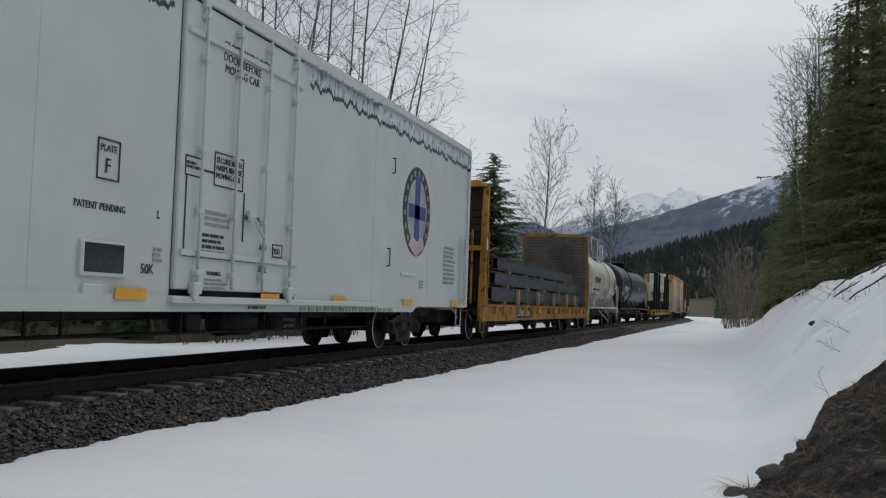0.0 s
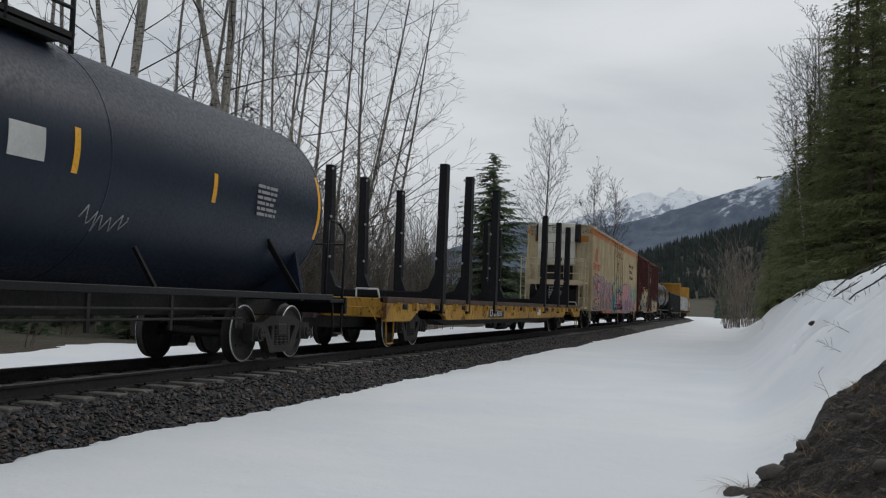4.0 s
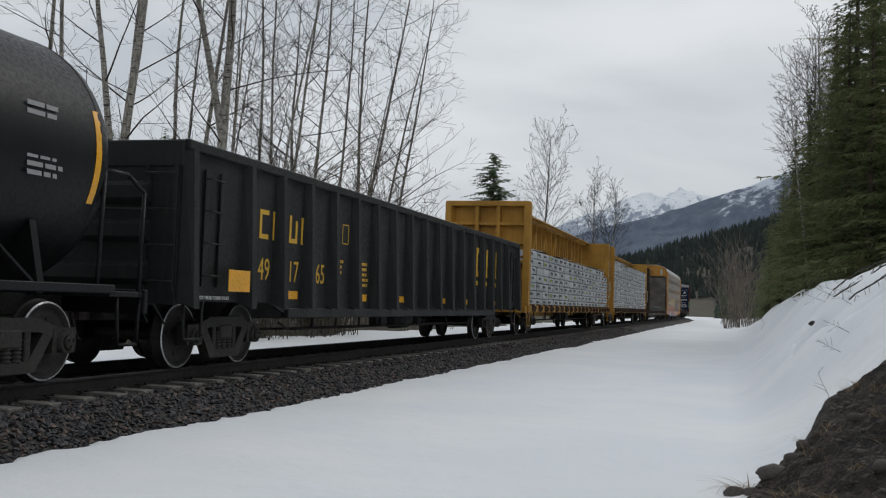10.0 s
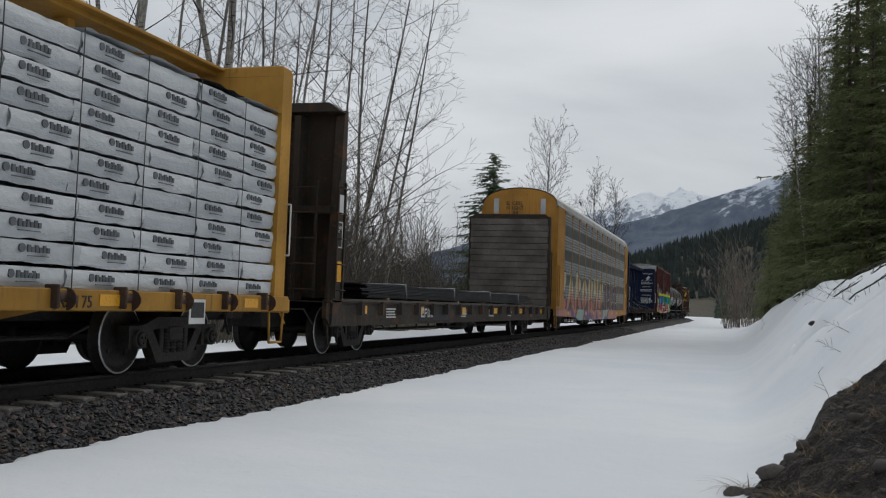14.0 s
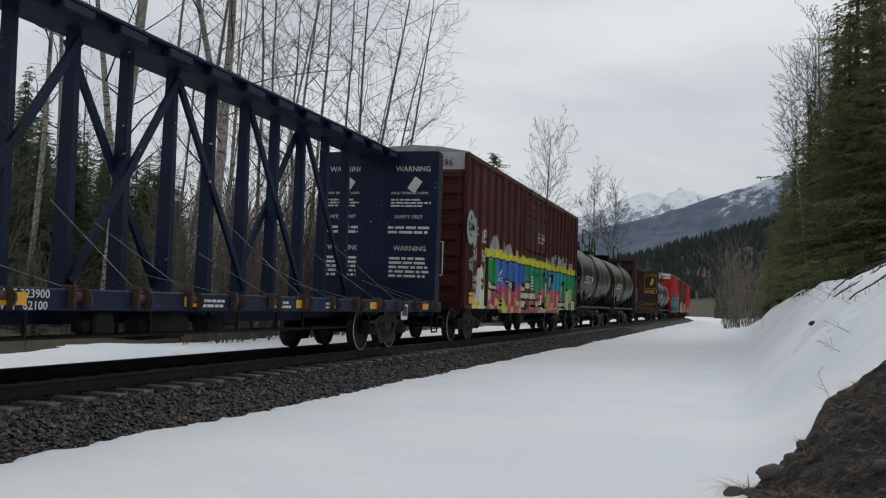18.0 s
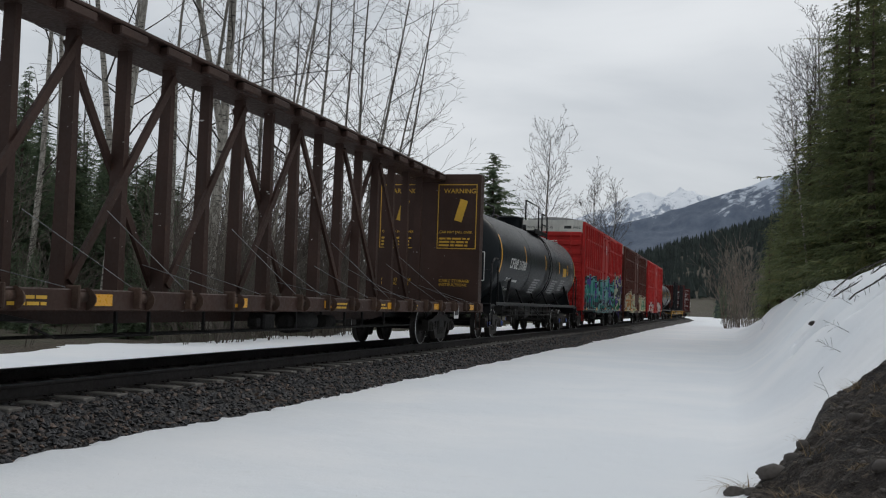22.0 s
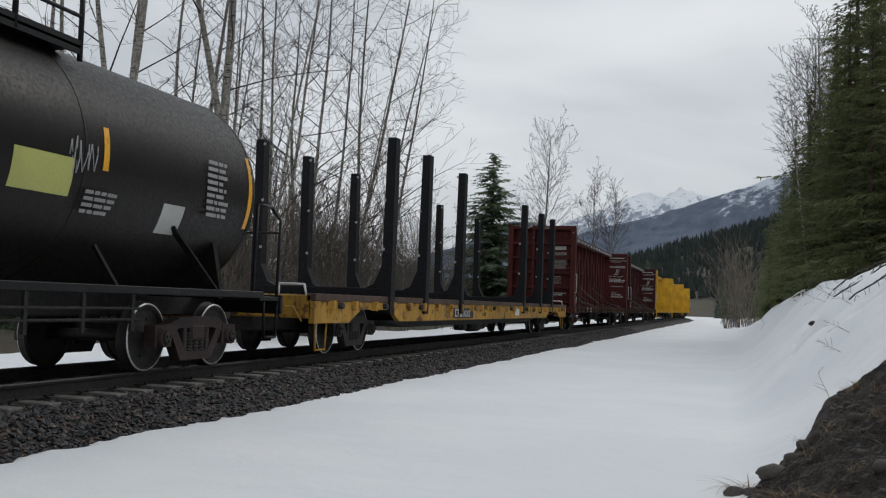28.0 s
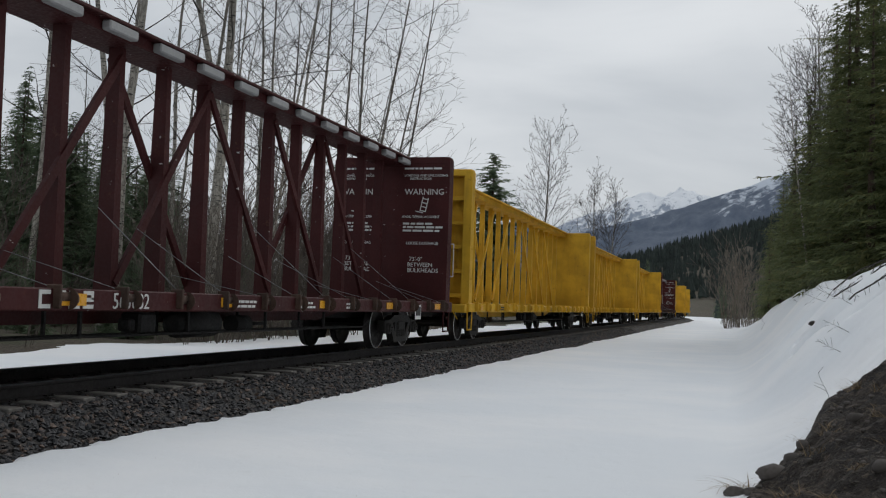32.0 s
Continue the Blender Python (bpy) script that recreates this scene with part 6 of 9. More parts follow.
    for y, z, hh in stripes:
        a = math.degrees(math.asin(max(-0.9, min(0.9, (z - zc) / r))))
        part("reflector", tank_patch(y, y + 0.10, a, a + math.degrees(hh / r), r, zc, 0.005, 0.03), REFLECTOR, car)
    for y, z, w, hh, mat in patches:
        a = math.degrees(math.asin(max(-0.9, min(0.9, (z - zc) / r))))
        part("marking", tank_patch(y, y + w, a, a + math.degrees(hh / r), r, zc, 0.004), mat, car)
    if sash is not None:
        part("sash", tank_patch(sash + 0.05, sash + 0.55, -60, -33, r, zc, 0.004, 0.6), mat_plain("yellow_sash", (0.60, 0.50, 0.03), 0.5, spread=0.15), car)
    if number:
        y, z, size = marks[0]
        x, t = skin(r, zc, z + size * 0.35)
        x, t2 = skin(r, zc, z)
        for i in range(4):
            glyph_mark(car, (x, y + size * 0.66 * i, z), size * 0.5, size * 0.72, ink, i, SIDE, t2)
        text(number, size, (x, y + size * 2.9, z), car, ink, SIDE, t2, 0.9)
        for row in (0, 1):
            zz = z - size * 0.95 - row * size * 0.62
            x, t2 = skin(r, zc, zz)
            text(("LD LMT", "LT WT")[row], size * 0.44, (x, y - size * 0.05 - 0.02 * row, zz), car, ink, SIDE, t2)
            if weights:
                text(weights[row], size * 0.42, (x, y + size * 1.75, zz), car, ink, SIDE, t2)
            else:
                bars(car, (x, y + size * 1.6, zz), size * 2.7, size * 0.32, 1, ink, SIDE, t2, seed=row + 3)
    for i, (y, z, w, hh, k) in enumerate(marks[1:]):
        x, t = skin(r, zc, z + hh / 2)
        bars(car, (x, y, z), w, hh, k, GREY_INK if not white else ink, SIDE, t, seed=40 + i)
    for i, (y, z, w, hh) in enumerate(scrawl):
        # chalked loops, too loose to read
        rnd = random.Random(80 + i)
        g, k = G(), 16
        pts = []
        for q in range(k + 1):
            yy, zz = y + w * q / k + rnd.uniform(-0.04, 0.04), z + hh * (0.5 + 0.5 * math.sin(q * 2.1)) + rnd.uniform(-0.05, 0.05)
            a = math.asin(max(-0.95, min(0.95, (zz - zc) / r)))
            pts.append(((r + 0.004) * math.cos(a), yy, zc + (r + 0.004) * math.sin(a)))
        part("chalk_scrawl", g.pipe(pts, 0.009, 4), GREY_INK, car)
    return car


# ------------------------------------------------------------------ centre beam flats
WINCH = mat_plain("rusty_winch", (0.075, 0.042, 0.028), 0.8, 0.1, 0.5)


def chips(n, p, col):
    """Scraped paint: small pale flakes where loads have rubbed."""
    f = n.noise(n.scaled(p, (3.0, 3.0, 5.0)), 2.2, 3.0, 0.6)
    return n.mix(n.span(f, 0.715, 0.73), col, (0.42, 0.40, 0.39))


def centerbeam(s0, s1, label, color, letter, gear="dark", number="", writing="loose", soil=(0.05, 0.042, 0.035), panel=False, plain=False, name="centerbeam_car", side_number="", mark_at=-6.3):
    car, h = new_car(name, label, s0, s1, 2.68, gear)
    mat = paint("centerbeam_paint", color, 0.55, 0.35, 0.5, None if panel else chips, soil)
    low = paint("sill_paint", tuple(c * 0.8 for c in color), 0.6, 0.85, 0.95, None, soil) if plain and not panel else mat
    hb = h - 0.28                                   # bulkheads' outer faces
    part("deck", G().prism([(-1.5, 1.02), (0.0, 0.97), (1.5, 1.02), (1.5, 0.92), (0.3, 0.80), (-0.3, 0.80), (-1.5, 0.92)], "y", -hb, hb), mat, car)
    for s in (1, -1):
        part("side_sill", G().box(s * 1.52 - 0.05, s * 1.52 + 0.05, -h + 0.2, h - 0.2, 0.82, 1.06, 0.015), low, car)
    # top chord and its pads
    part("top_chord", G().box(-0.36, 0.36, -hb + 0.1, hb - 0.1, 4.42 if not plain or panel else 4.50, 4.60, 0.015).box(-0.50, 0.50, -hb + 0.1, hb - 0.1, 4.57, 4.62, 0.01), mat, car)
    ys = spread(-hb + 1.25, hb - 1.25, 18)
    slim = 0.62 if panel else {"blue": 0.68, "yellow": 0.7, "warning": 0.8}.get(writing, 1.0)
    a, b, c, d = 0.17 * slim, 0.12 * slim, 0.11 * slim, 0.07 * slim
    for y in ys:
        g = G()
        g.add([(-a, y - c, 0.98), (a, y - c, 0.98), (a, y + c, 0.98), (-a, y + c, 0.98), (-b, y - d, 4.52), (b, y - d, 4.52), (b, y + d, 4.52), (-b, y + d, 4.52)],
              [(0, 3, 2, 1), (4, 5, 6, 7), (0, 1, 5, 4), (1, 2, 6, 5), (2, 3, 7, 6), (3, 0, 4, 7)])
        part("post", g, mat, car)
        if not plain:
            part("pad", G().box(0.36, 0.50, y + 0.3, y + 0.95, 4.43, 4.56, 0.02), GREY_INK if writing == "warning" else mat, car)
    for i in range(0, 16, 2):
        a, b = (ys[i], ys[i + 2]) if ys[i] < -0.5 else (ys[i + 2], ys[i])
        part("brace", G().beam((0.13, a, 1.15), (0.10, b, 4.30), 0.12, 0.06), mat, car)
        if i % 4 == 0:
            part("brace", G().beam((-0.13, b, 1.15), (-0.10, a, 4.30), 0.12, 0.06), mat, car)
    for i, y in enumerate(spread(-hb + 0.7, hb - 0.7, 19)):
        w = part("winch", G().cyl((1.53, y - 0.13, 0.97), (1.53, y + 0.09, 0.97), 0.07, n=10).cyl((1.56, y + 0.09, 0.95), (1.56, y + 0.17, 0.95), 0.125, 0.085, n=12).box(1.48, 1.66, y - 0.17, y - 0.13, 0.85, 1.10, 0.012), WINCH if not panel else mat, car)
        if not panel and not plain:
            part("cable", G().cyl((1.53, y, 1.04), (0.30, y - 0.35 - 0.3 * math.sin(i * 2.1), 1.75 + 0.45 * math.sin(i * 1.7)), 0.006, n=4), STRAP, car)
    for e in (-1, 1):
        y0, y1 = sorted((e * hb, e * (hb - 0.34)))
        yo = e * hb
        b = part("bulkhead", G().box(-1.50, 1.50, min(e * (hb - 0.337), e * (hb - 0.307)), max(e * (hb - 0.337), e * (hb - 0.307)), 0.95, 4.50), mat, car)
        for s in (1, -1):
            part("bulkhead_post", G().prism([(s * 1.52, y0), (s * 1.52, y1), (s * 1.30, y1), (s * 1.24, y0)] if e > 0 else [(s * 1.52, y1), (s * 1.52, y0), (s * 1.30, y0), (s * 1.24, y1)], "z", 0.85, 4.58), mat, b)
            part("inner_post", G().box(s * 0.38 - 0.06, s * 0.38 + 0.06, y0 + 0.03, y1 - 0.03, 0.95, 4.5), mat, b)
        part("bulkhead_cap", G().box(-1.505, 1.505, y0 - 0.004, y1 + 0.004, 4.46, 4.64, 0.02), mat, b)
        for z in (1.25, 1.9, 2.55, 3.2, 3.85):
            part("stiffener", G().box(-1.3, 1.3, y0 + 0.05, y1 - 0.05, z - 0.05, z + 0.05, 0.01), mat, b)
        part("grab_iron", G().pipe([(1.53, yo - e * 0.05, 1.7), (1.60, yo - e * 0.05, 1.7), (1.60, yo - e * 0.05, 2.5), (1.53, yo - e * 0.05, 2.5)], 0.014), WHITE_INK if not panel else mat, b)
        stirrup(car, e * (h - 0.5), 0.85, mat, 1.5)
        cut_lever(car, h, e, mat, 0.92)
        part("end_sill", G().box(-1.5, 1.5, min(e * h, e * (h - 0.4)), max(e * h, e * (h - 0.4)), 0.80, 1.02, 0.02), mat, car)
    # warnings on the inside of the rear bulkhead, which faces forward
    yi = hb - 0.337 - 0.006
    if writing == "warning":
        for x0 in (0.35, -1.35):
            text("WARNING", 0.21, (x0 + 0.02, yi, 3.70), car, letter, END)
            text("LOADING AND UNLOADING\n      INSTRUCTION", 0.085, (x0 + 0.0, yi, 4.15), car, letter, END)
            bars(car, (x0, yi, 4.33), 1.0, 0.08, 1, letter, END, seed=2)
            g = G()
            for k in range(4):
                g.box(0.0, 0.16, 0.1 * k, 0.1 * k + 0.025, 0, 0.004)
            g.box(0.0, 0.025, 0, 0.36, 0, 0.004).box(0.14, 0.165, 0, 0.36, 0, 0.004).box(-0.1, 0.1, -0.04, -0.02, 0, 0.004)
            part("pictogram", g, letter, car, at=Matrix.Translation((x0 + 0.42, yi, 3.30)) @ END @ pose(0, 0, 0, 0, 0, -12))
            text("AVOID TIPPING ACCIDENT", 0.088, (x0 - 0.03, yi, 3.12), car, letter, END, wide=0.9)
            bars(car, (x0, yi, 2.78), 1.05, 0.26, 3, letter, END, seed=5)
            text("LOOSE DUNNAGE", 0.10, (x0 + 0.1, yi, 2.46), car, letter, END)
            text(" 73'-0\"\nBETWEEN\nBULKHEADS", 0.145, (x0 + 0.15, yi, 2.05), car, letter, END)
    elif writing == "blue":
        for x0 in (0.35, -1.35):
            text("WARNING", 0.18, (x0 + 0.1, yi, 4.15), car, letter, END)
            plate(car, 0, 0, 0.22, 0.34, letter, 0, "pictogram", face=END).matrix_basis = Matrix.Translation((x0 + 0.4, yi, 3.75)) @ END @ pose(0, 0, 0, 0, 0, -35)
            text("AVOID TIPPING ACCIDENT", 0.085, (x0 + 0.0, yi, 3.60), car, letter, END, wide=0.9)
            bars(car, (x0, yi, 3.30), 1.0, 0.22, 3, letter, END, seed=8)
            text("SAFETY FIRST", 0.12, (x0 + 0.1, yi, 3.02), car, letter, END)
            bars(car, (x0 - 0.05, yi, 2.66), 1.15, 0.22, 2, letter, END, seed=11)
            text("WARNING", 0.17, (x0 + 0.1, yi, 2.25), car, letter, END)
            bars(car, (x0, yi, 1.62), 1.05, 0.52, 5, letter, END, seed=9)
    elif writing == "yellow":
        for x0 in (0.35, -1.35):
            text("WARNING", 0.19, (x0 + 0.1, yi, 4.10), car, letter, END)
            plate(car, 0, 0, 0.22, 0.62, letter, 0, "pictogram", face=END).matrix_basis = Matrix.Translation((x0 + 0.42, yi, 3.35)) @ END @ pose(0, 0, 0, 0, 0, -16)
            framed(car, (x0 - 0.06, yi, 2.55), 1.12, 1.8, letter, 0.02, END)
            text("CAR MAY FALL OVER", 0.10, (x0 + 0.0, yi, 2.98), car, letter, END)
            bars(car, (x0, yi, 2.62), 1.02, 0.28, 3, letter, END, seed=8)
            text(" CABLE STORAGE\n INSTRUCTIONS", 0.115, (x0 + 0.0, yi, 1.62), car, letter, END)
    # the front, whose outer face is seen
    yo = -hb + 0.30
    if number:
        plate(car, 0, 0, 0.5, 0.16, letter, 0, "company_mark", face=END).matrix_basis = Matrix.Translation((0.55, yo, 3.58)) @ END
        text(number, 0.20, (0.54, yo, 3.34), car, letter, END, wide=0.9)
        bars(car, (0.56, yo, 3.02), 0.6, 0.16, 2, letter, END, seed=3)
        text("6-1/2 X 9 BRGS GROUP B\n36 IN WHLS CLASS C\nNO. 24 BRAKE BEAMS", 0.098, (0.50, yo, 2.92), car, letter, END, wide=0.60)
        bars(car, (0.50, yo, 2.36), 0.45, 0.07, 1, letter, END, seed=4)
        text("TYPE F-15G\nEOC-10B\n43\" EF511 C", 0.098, (0.50, yo, 2.25), car, letter, END, wide=0.72)
        bars(car, (0.50, yo, 1.55), 0.6, 0.16, 2, letter, END, seed=14)
        text("NO WALKING SURFACE\n  ON TOP OF CAR", 0.07, (-1.0, -hb - 0.012, 4.57), car, letter, END, wide=0.8)
        framed(car, (1.575, -hb + 0.08, 1.2), 0.20, 0.30, letter)
        text("PLATE\n   C", 0.062, (1.578, -hb + 0.10, 1.42), car, letter, wide=0.8)
        text("CAUTION", 0.13, (-0.1, -hb - 0.012, 4.50), car, letter, END)
        for i in range(4):
            glyph_mark(car, (1.572, mark_at + 0.24 * i, 0.85), 0.18, 0.19, letter, i)
        text(number, 0.26, (1.576, mark_at + 1.25, 0.85), car, letter, wide=0.95)
    if side_number:
        part("number_panel", G().box(1.571, 1.575, -9.4, -6.85, 0.845, 1.045), BLACK_INK, car)
        for i in range(4):
            glyph_mark(car, (1.577, -9.25 + 0.3 * i, 0.86), 0.2, 0.18, WHITE_INK, i)
        text(side_number, 0.23, (1.579, -7.82, 0.86), car, WHITE_INK, wide=1.0)
    if writing == "blue":
        text("LMT 223900\n WT  62100", 0.125, (1.574, -3.6, 0.955), car, letter, wide=1.2)
    if side_number:
        text("RSH 75", 0.19, (1.576, 5.9, 0.86), car, BLACK_INK)
    for i, y in enumerate((-8.0, 0.2, 2.3, 4.4) if not side_number else (-4.2, 0.2, 2.3)):
        bars(car, (1.573, y, 0.88), 0.7, 0.13, 2, letter, seed=60 + i)
    part("data_plate", G().box(1.575, 1.585, h - 3.2, h - 2.8, 0.66, 0.98), WHITE_INK, car)
    part("data_panel", G().box(1.586, 1.590, h - 3.16, h - 2.84, 0.74, 0.94), BLACK_INK, car)
    reflectors(car, spread(-hb + 1.2, hb - 1.2, 7), 0.88, 1.575, 0.42, 0.13)
    brake_gear(car, 0.5)
    brake_rods(car, -h + 4.4, h - 4.4)
    part("truss", G().prism([(-h + 4.2, 0.82), (h - 4.2, 0.82), (h - 5.6, 0.62), (-h + 5.6, 0.62)], "x", -0.32, 0.32), mat, car)
    return car


# ------------------------------------------------------------------ flats, gondola, car carrier
def rusted(n, p, col):
    """Broad rusty scabs and scuffs over worn paint."""
    f = n.noise(p, 2.6, 6.0, 0.7)
    col = n.mix(n.span(f, 0.54, 0.62, 0.0, 0.9), col, (0.085, 0.038, 0.018))
    return n.mix(n.span(n.noise(p, 9.0, 4.0, 0.7), 0.58, 0.66, 0.0, 0.8), col, (0.045, 0.030, 0.022))


# brown boards, with the shade between the bulkhead posts worked into their colour
WOOD_SHADED = mat_plain("dark_boards", (0.032, 0.024, 0.019), 0.85, spread=0.5, bump=0.5)


def bulkhead_flat(s0, s1, label, color, planks, soil, writing, number, yellow_top=False):
    car, h = new_car("bulkhead_flat", label, s0, s1, 2.45, "dark", sill=(0.3, 0.5, 0.95))
    mat = paint("flat_paint", color, 0.65, 1.0, 1.0, rusted, soil)
    hb = h - 0.15
    part("deck", G().box(-1.48, 1.48, -hb + 0.4, hb - 0.4, 0.98, 1.06), WOOD_GREY, car)
    for s in (1, -1):
        part("side_sill", G().prism([(-h, 0.98), (-h, 0.72), (-h + 0.2, 0.56), (h - 0.2, 0.56), (h, 0.72), (h, 0.98)], "x", s * 1.50 - 0.04, s * 1.50 + 0.04), mat, car)
        part("sill_flange", G().box(s * 1.50 - 0.08, s * 1.50 + 0.08, -h + 0.1, h - 0.1, 0.98, 1.03, 0.01), mat, car)
    for y in spread(-hb + 1.4, hb - 1.4, 17):
        part("stake_pocket", G().prism([(1.54, y - 0.11), (1.64, y - 0.08), (1.64, y + 0.08), (1.54, y + 0.11)], "z", 0.76, 1.02), mat, car)
    for e in (-1, 1):
        yo, yi = e * hb, e * (hb - 0.42)
        y0, y1 = min(yo, yi), max(yo, yi)
        b = part("bulkhead", G().box(-1.46, 1.46, min(yi, yi + e * 0.02), max(yi, yi + e * 0.02), 1.0, 4.36), mat if planks < 20 else WOOD_SHADED, car)
        if planks > 20 and e < 0:
            for z in spread(1.2, 4.2, 16):
                part("board", G().box(-1.42, 1.42, yi - 0.06, yi - 0.022, z - 0.09, z + 0.085, 0.008), WOOD_SHADED, b)
        for s in (1, -1):
            part("bulkhead_post", G().prism([(yo, 0.58), (yo - e * 0.25, 4.30), (yo - e * 0.34, 4.42), (yi, 4.42), (yi - e * 0.02, 0.58)], "x", s * 1.58 - 0.16 if s > 0 else -1.58, 1.58 if s > 0 else -1.58 + 0.16), mat, b)
        for x in (-0.75, 0.0, 0.75):
            part("inner_post", G().box(x - 0.06, x + 0.06, y0 + 0.08, y1 - 0.02, 1.0, 4.3), mat, b)
        part("cross_beam", G().box(-1.45, 1.45, y0 + 0.06, y1 - 0.02, 2.55, 2.68, 0.01), mat, b)
        cap = part("bulkhead_cap", G().prism([(-1.58, 4.36), (-1.35, 4.52), (1.35, 4.52), (1.58, 4.36)], "y", y0 + 0.06, y1 + 0.02), mat, b)
        if e > 0 or planks > 20:
            zs = spread(1.06, 4.34, planks + 1)
            for i in range(planks):
                f = yi - e * 0.05
                part("plank", G().box(-1.50 + 0.02 * math.sin(i * 3.7), 1.50 + 0.02 * math.sin(i * 2.3), min(f, yi) - 0.005 * (i % 3), max(f, yi), zs[i] + 0.008, zs[i + 1] - 0.008, 0.008), WOOD_GREY, b)
        ladder(car, 1.585, e * (hb - 0.22), 1.2, 3.0, 0.32, 5, mat)
        stirrup(car, e * (h - 0.4), 0.75, mat, 1.5)
        cut_lever(car, h, e, mat, 0.9)
    ladder(car, -hb - 0.02, 1.0, 1.2, 3.0, 0.45, 5, mat, "end")
    reflectors(car, spread(-hb + 1.6, hb - 1.6, 6), 0.78, 1.545, 0.45, 0.16)
    part("number_panel", G().box(1.543, 1.548, -5.6, -3.2, 0.62, 0.95), BLACK, car)
    for i in range(4):
        glyph_mark(car, (1.55, -5.45 + 0.24 * i, 0.70), 0.17, 0.2, WHITE_INK, i)
    if number:
        text(number, 0.25, (1.552, -4.35, 0.70), car, WHITE_INK)
        text(number, 0.17, (0.25, -hb + 0.05, 4.38), car, BLACK_INK, END, wide=0.9)
    else:
        plate(car, -hb + 0.10, 1.35, 0.24, 0.36, REFLECTOR, 1.585, "marking")
    framed(car, (1.583, -hb + 0.10, 1.95), 0.24, 0.46, writing)
    text("PLATE\n  C", 0.075, (1.586, -hb + 0.12, 2.28), car, writing, wide=0.9)
    plate(car, -hb + 0.10, 2.55, 0.24, 0.34, WHITE_INK, 1.583, "notice")
    for i, y in enumerate((-7.8, -2.0, 1.0, 3.5)):
        bars(car, (1.545, y, 0.70), 0.6, 0.22, 4, writing, seed=i)
    plate(car, 7.0, 0.66, 0.16, 0.24, mat_plain("worn_red_mark", (0.25, 0.06, 0.03), 0.6), 1.545, "company_mark")
    plate(car, 7.22, 0.66, 0.16, 0.24, mat_plain("worn_red_sign", (0.25, 0.06, 0.03), 0.6), 1.545, "company_mark")
    brake_gear(car, 0.5, UNDER, 0.5)
    brake_rods(car, -h + 4.4, h - 4.4, UNDER, 0.42)
    return car


def load(name, label, car_index, category, group=""):
    """Something that rides on a car: a thing of its own that goes along with it."""
    ob = thing(name, label, category, group=group)
    CARS.append((ob, CARS[car_index][1], CARS[car_index][2]))
    return ob


def steel_beams(index):
    steel = mat_plain("primed_steel", (0.050, 0.058, 0.070), 0.55, 0.1, 0.25, 3.0)
    stack = load("steel_beam_stack", "stack of grey-blue steel girders on timber blocks, strapped down", index, "steel beams")

    def girder(x, y0, y1, z0, hh, w):
        """One I girder: two flanges and a web."""
        g = G().box(x - w / 2, x + w / 2, y0, y1, z0, z0 + 0.035).box(x - w / 2, x + w / 2, y0, y1, z0 + hh - 0.035, z0 + hh).box(x - 0.015, x + 0.015, y0, y1, z0 + 0.035, z0 + hh - 0.035)
        part("girder", g, steel, stack)
    for lay, (z0, hh, ya, yb, xo) in enumerate(((1.15, 0.42, -8.2, 10.0, 1.12), (1.66, 0.40, -7.4, 9.0, 1.02), (2.14, 0.40, -6.7, 8.1, 0.92))):
        for k in range(4):
            x = xo - 0.68 * k
            girder(x, ya - (0.0 if k == 0 else 0.9), yb - (0.4 if k == 2 else 0.0), z0, hh, 0.36 + 0.02 * lay)
        for i, y in enumerate(spread(ya + 1.6, yb - 1.6, 5)):
            part("block", G().box(xo - 2.2, xo + 0.27, y - 0.14, y + 0.02, z0 - 0.09, z0, 0.01), WOOD_PALE, stack)
        part("cover_strip", G().box(xo + 0.16, xo + 0.185, ya, yb, z0 + 0.05, z0 + hh - 0.05), steel, stack)
    for y in (-4.9, -1.4, 1.9, 5.1, 7.4):
        part("stake", G().box(1.36, 1.46, y - 0.09, y + 0.09, 1.06, 1.55, 0.01), WOOD_PALE, stack)
    for y in spread(-5.5, 8.0, 7):
        part("strap", G().pipe([(1.42, y, 1.1), (1.33, y + 0.1, 1.58), (1.20, y - 0.05, 2.1), (1.10, y - 0.2, 2.55), (-1.0, y - 0.2, 2.56)], 0.012, 5), STRAP, stack)


def steel_plates(index):
    plate_steel = mat_plain("dark_plate", (0.022, 0.020, 0.022), 0.45, 0.5, 0.35)
    stack = load("steel_plate_stack", "low stack of dark steel plates strapped on the flat car", index, "steel plates")
    rnd = random.Random(5)
    for i in range(9):
        o, z = rnd.uniform(-0.05, 0.05), 1.10 + 0.032 * i
        part("steel_plate", G().box(-1.28 + o, 1.26 + o, -8.6 + rnd.uniform(0, 0.5), 8.2 + rnd.uniform(0, 0.9), z, z + 0.024), plate_steel, stack)
    for y in spread(-6, 6, 4):
        part("strap", G().pipe([(1.36, y, 1.06), (1.34, y, 1.41), (-1.34, y, 1.41), (-1.36, y, 1.06)], 0.014, 5), STRAP, stack)
    for y in spread(-7, 7, 6):
        part("block", G().box(-1.3, 1.3, y - 0.06, y + 0.06, 1.055, 1.10), WOOD_PALE, stack)


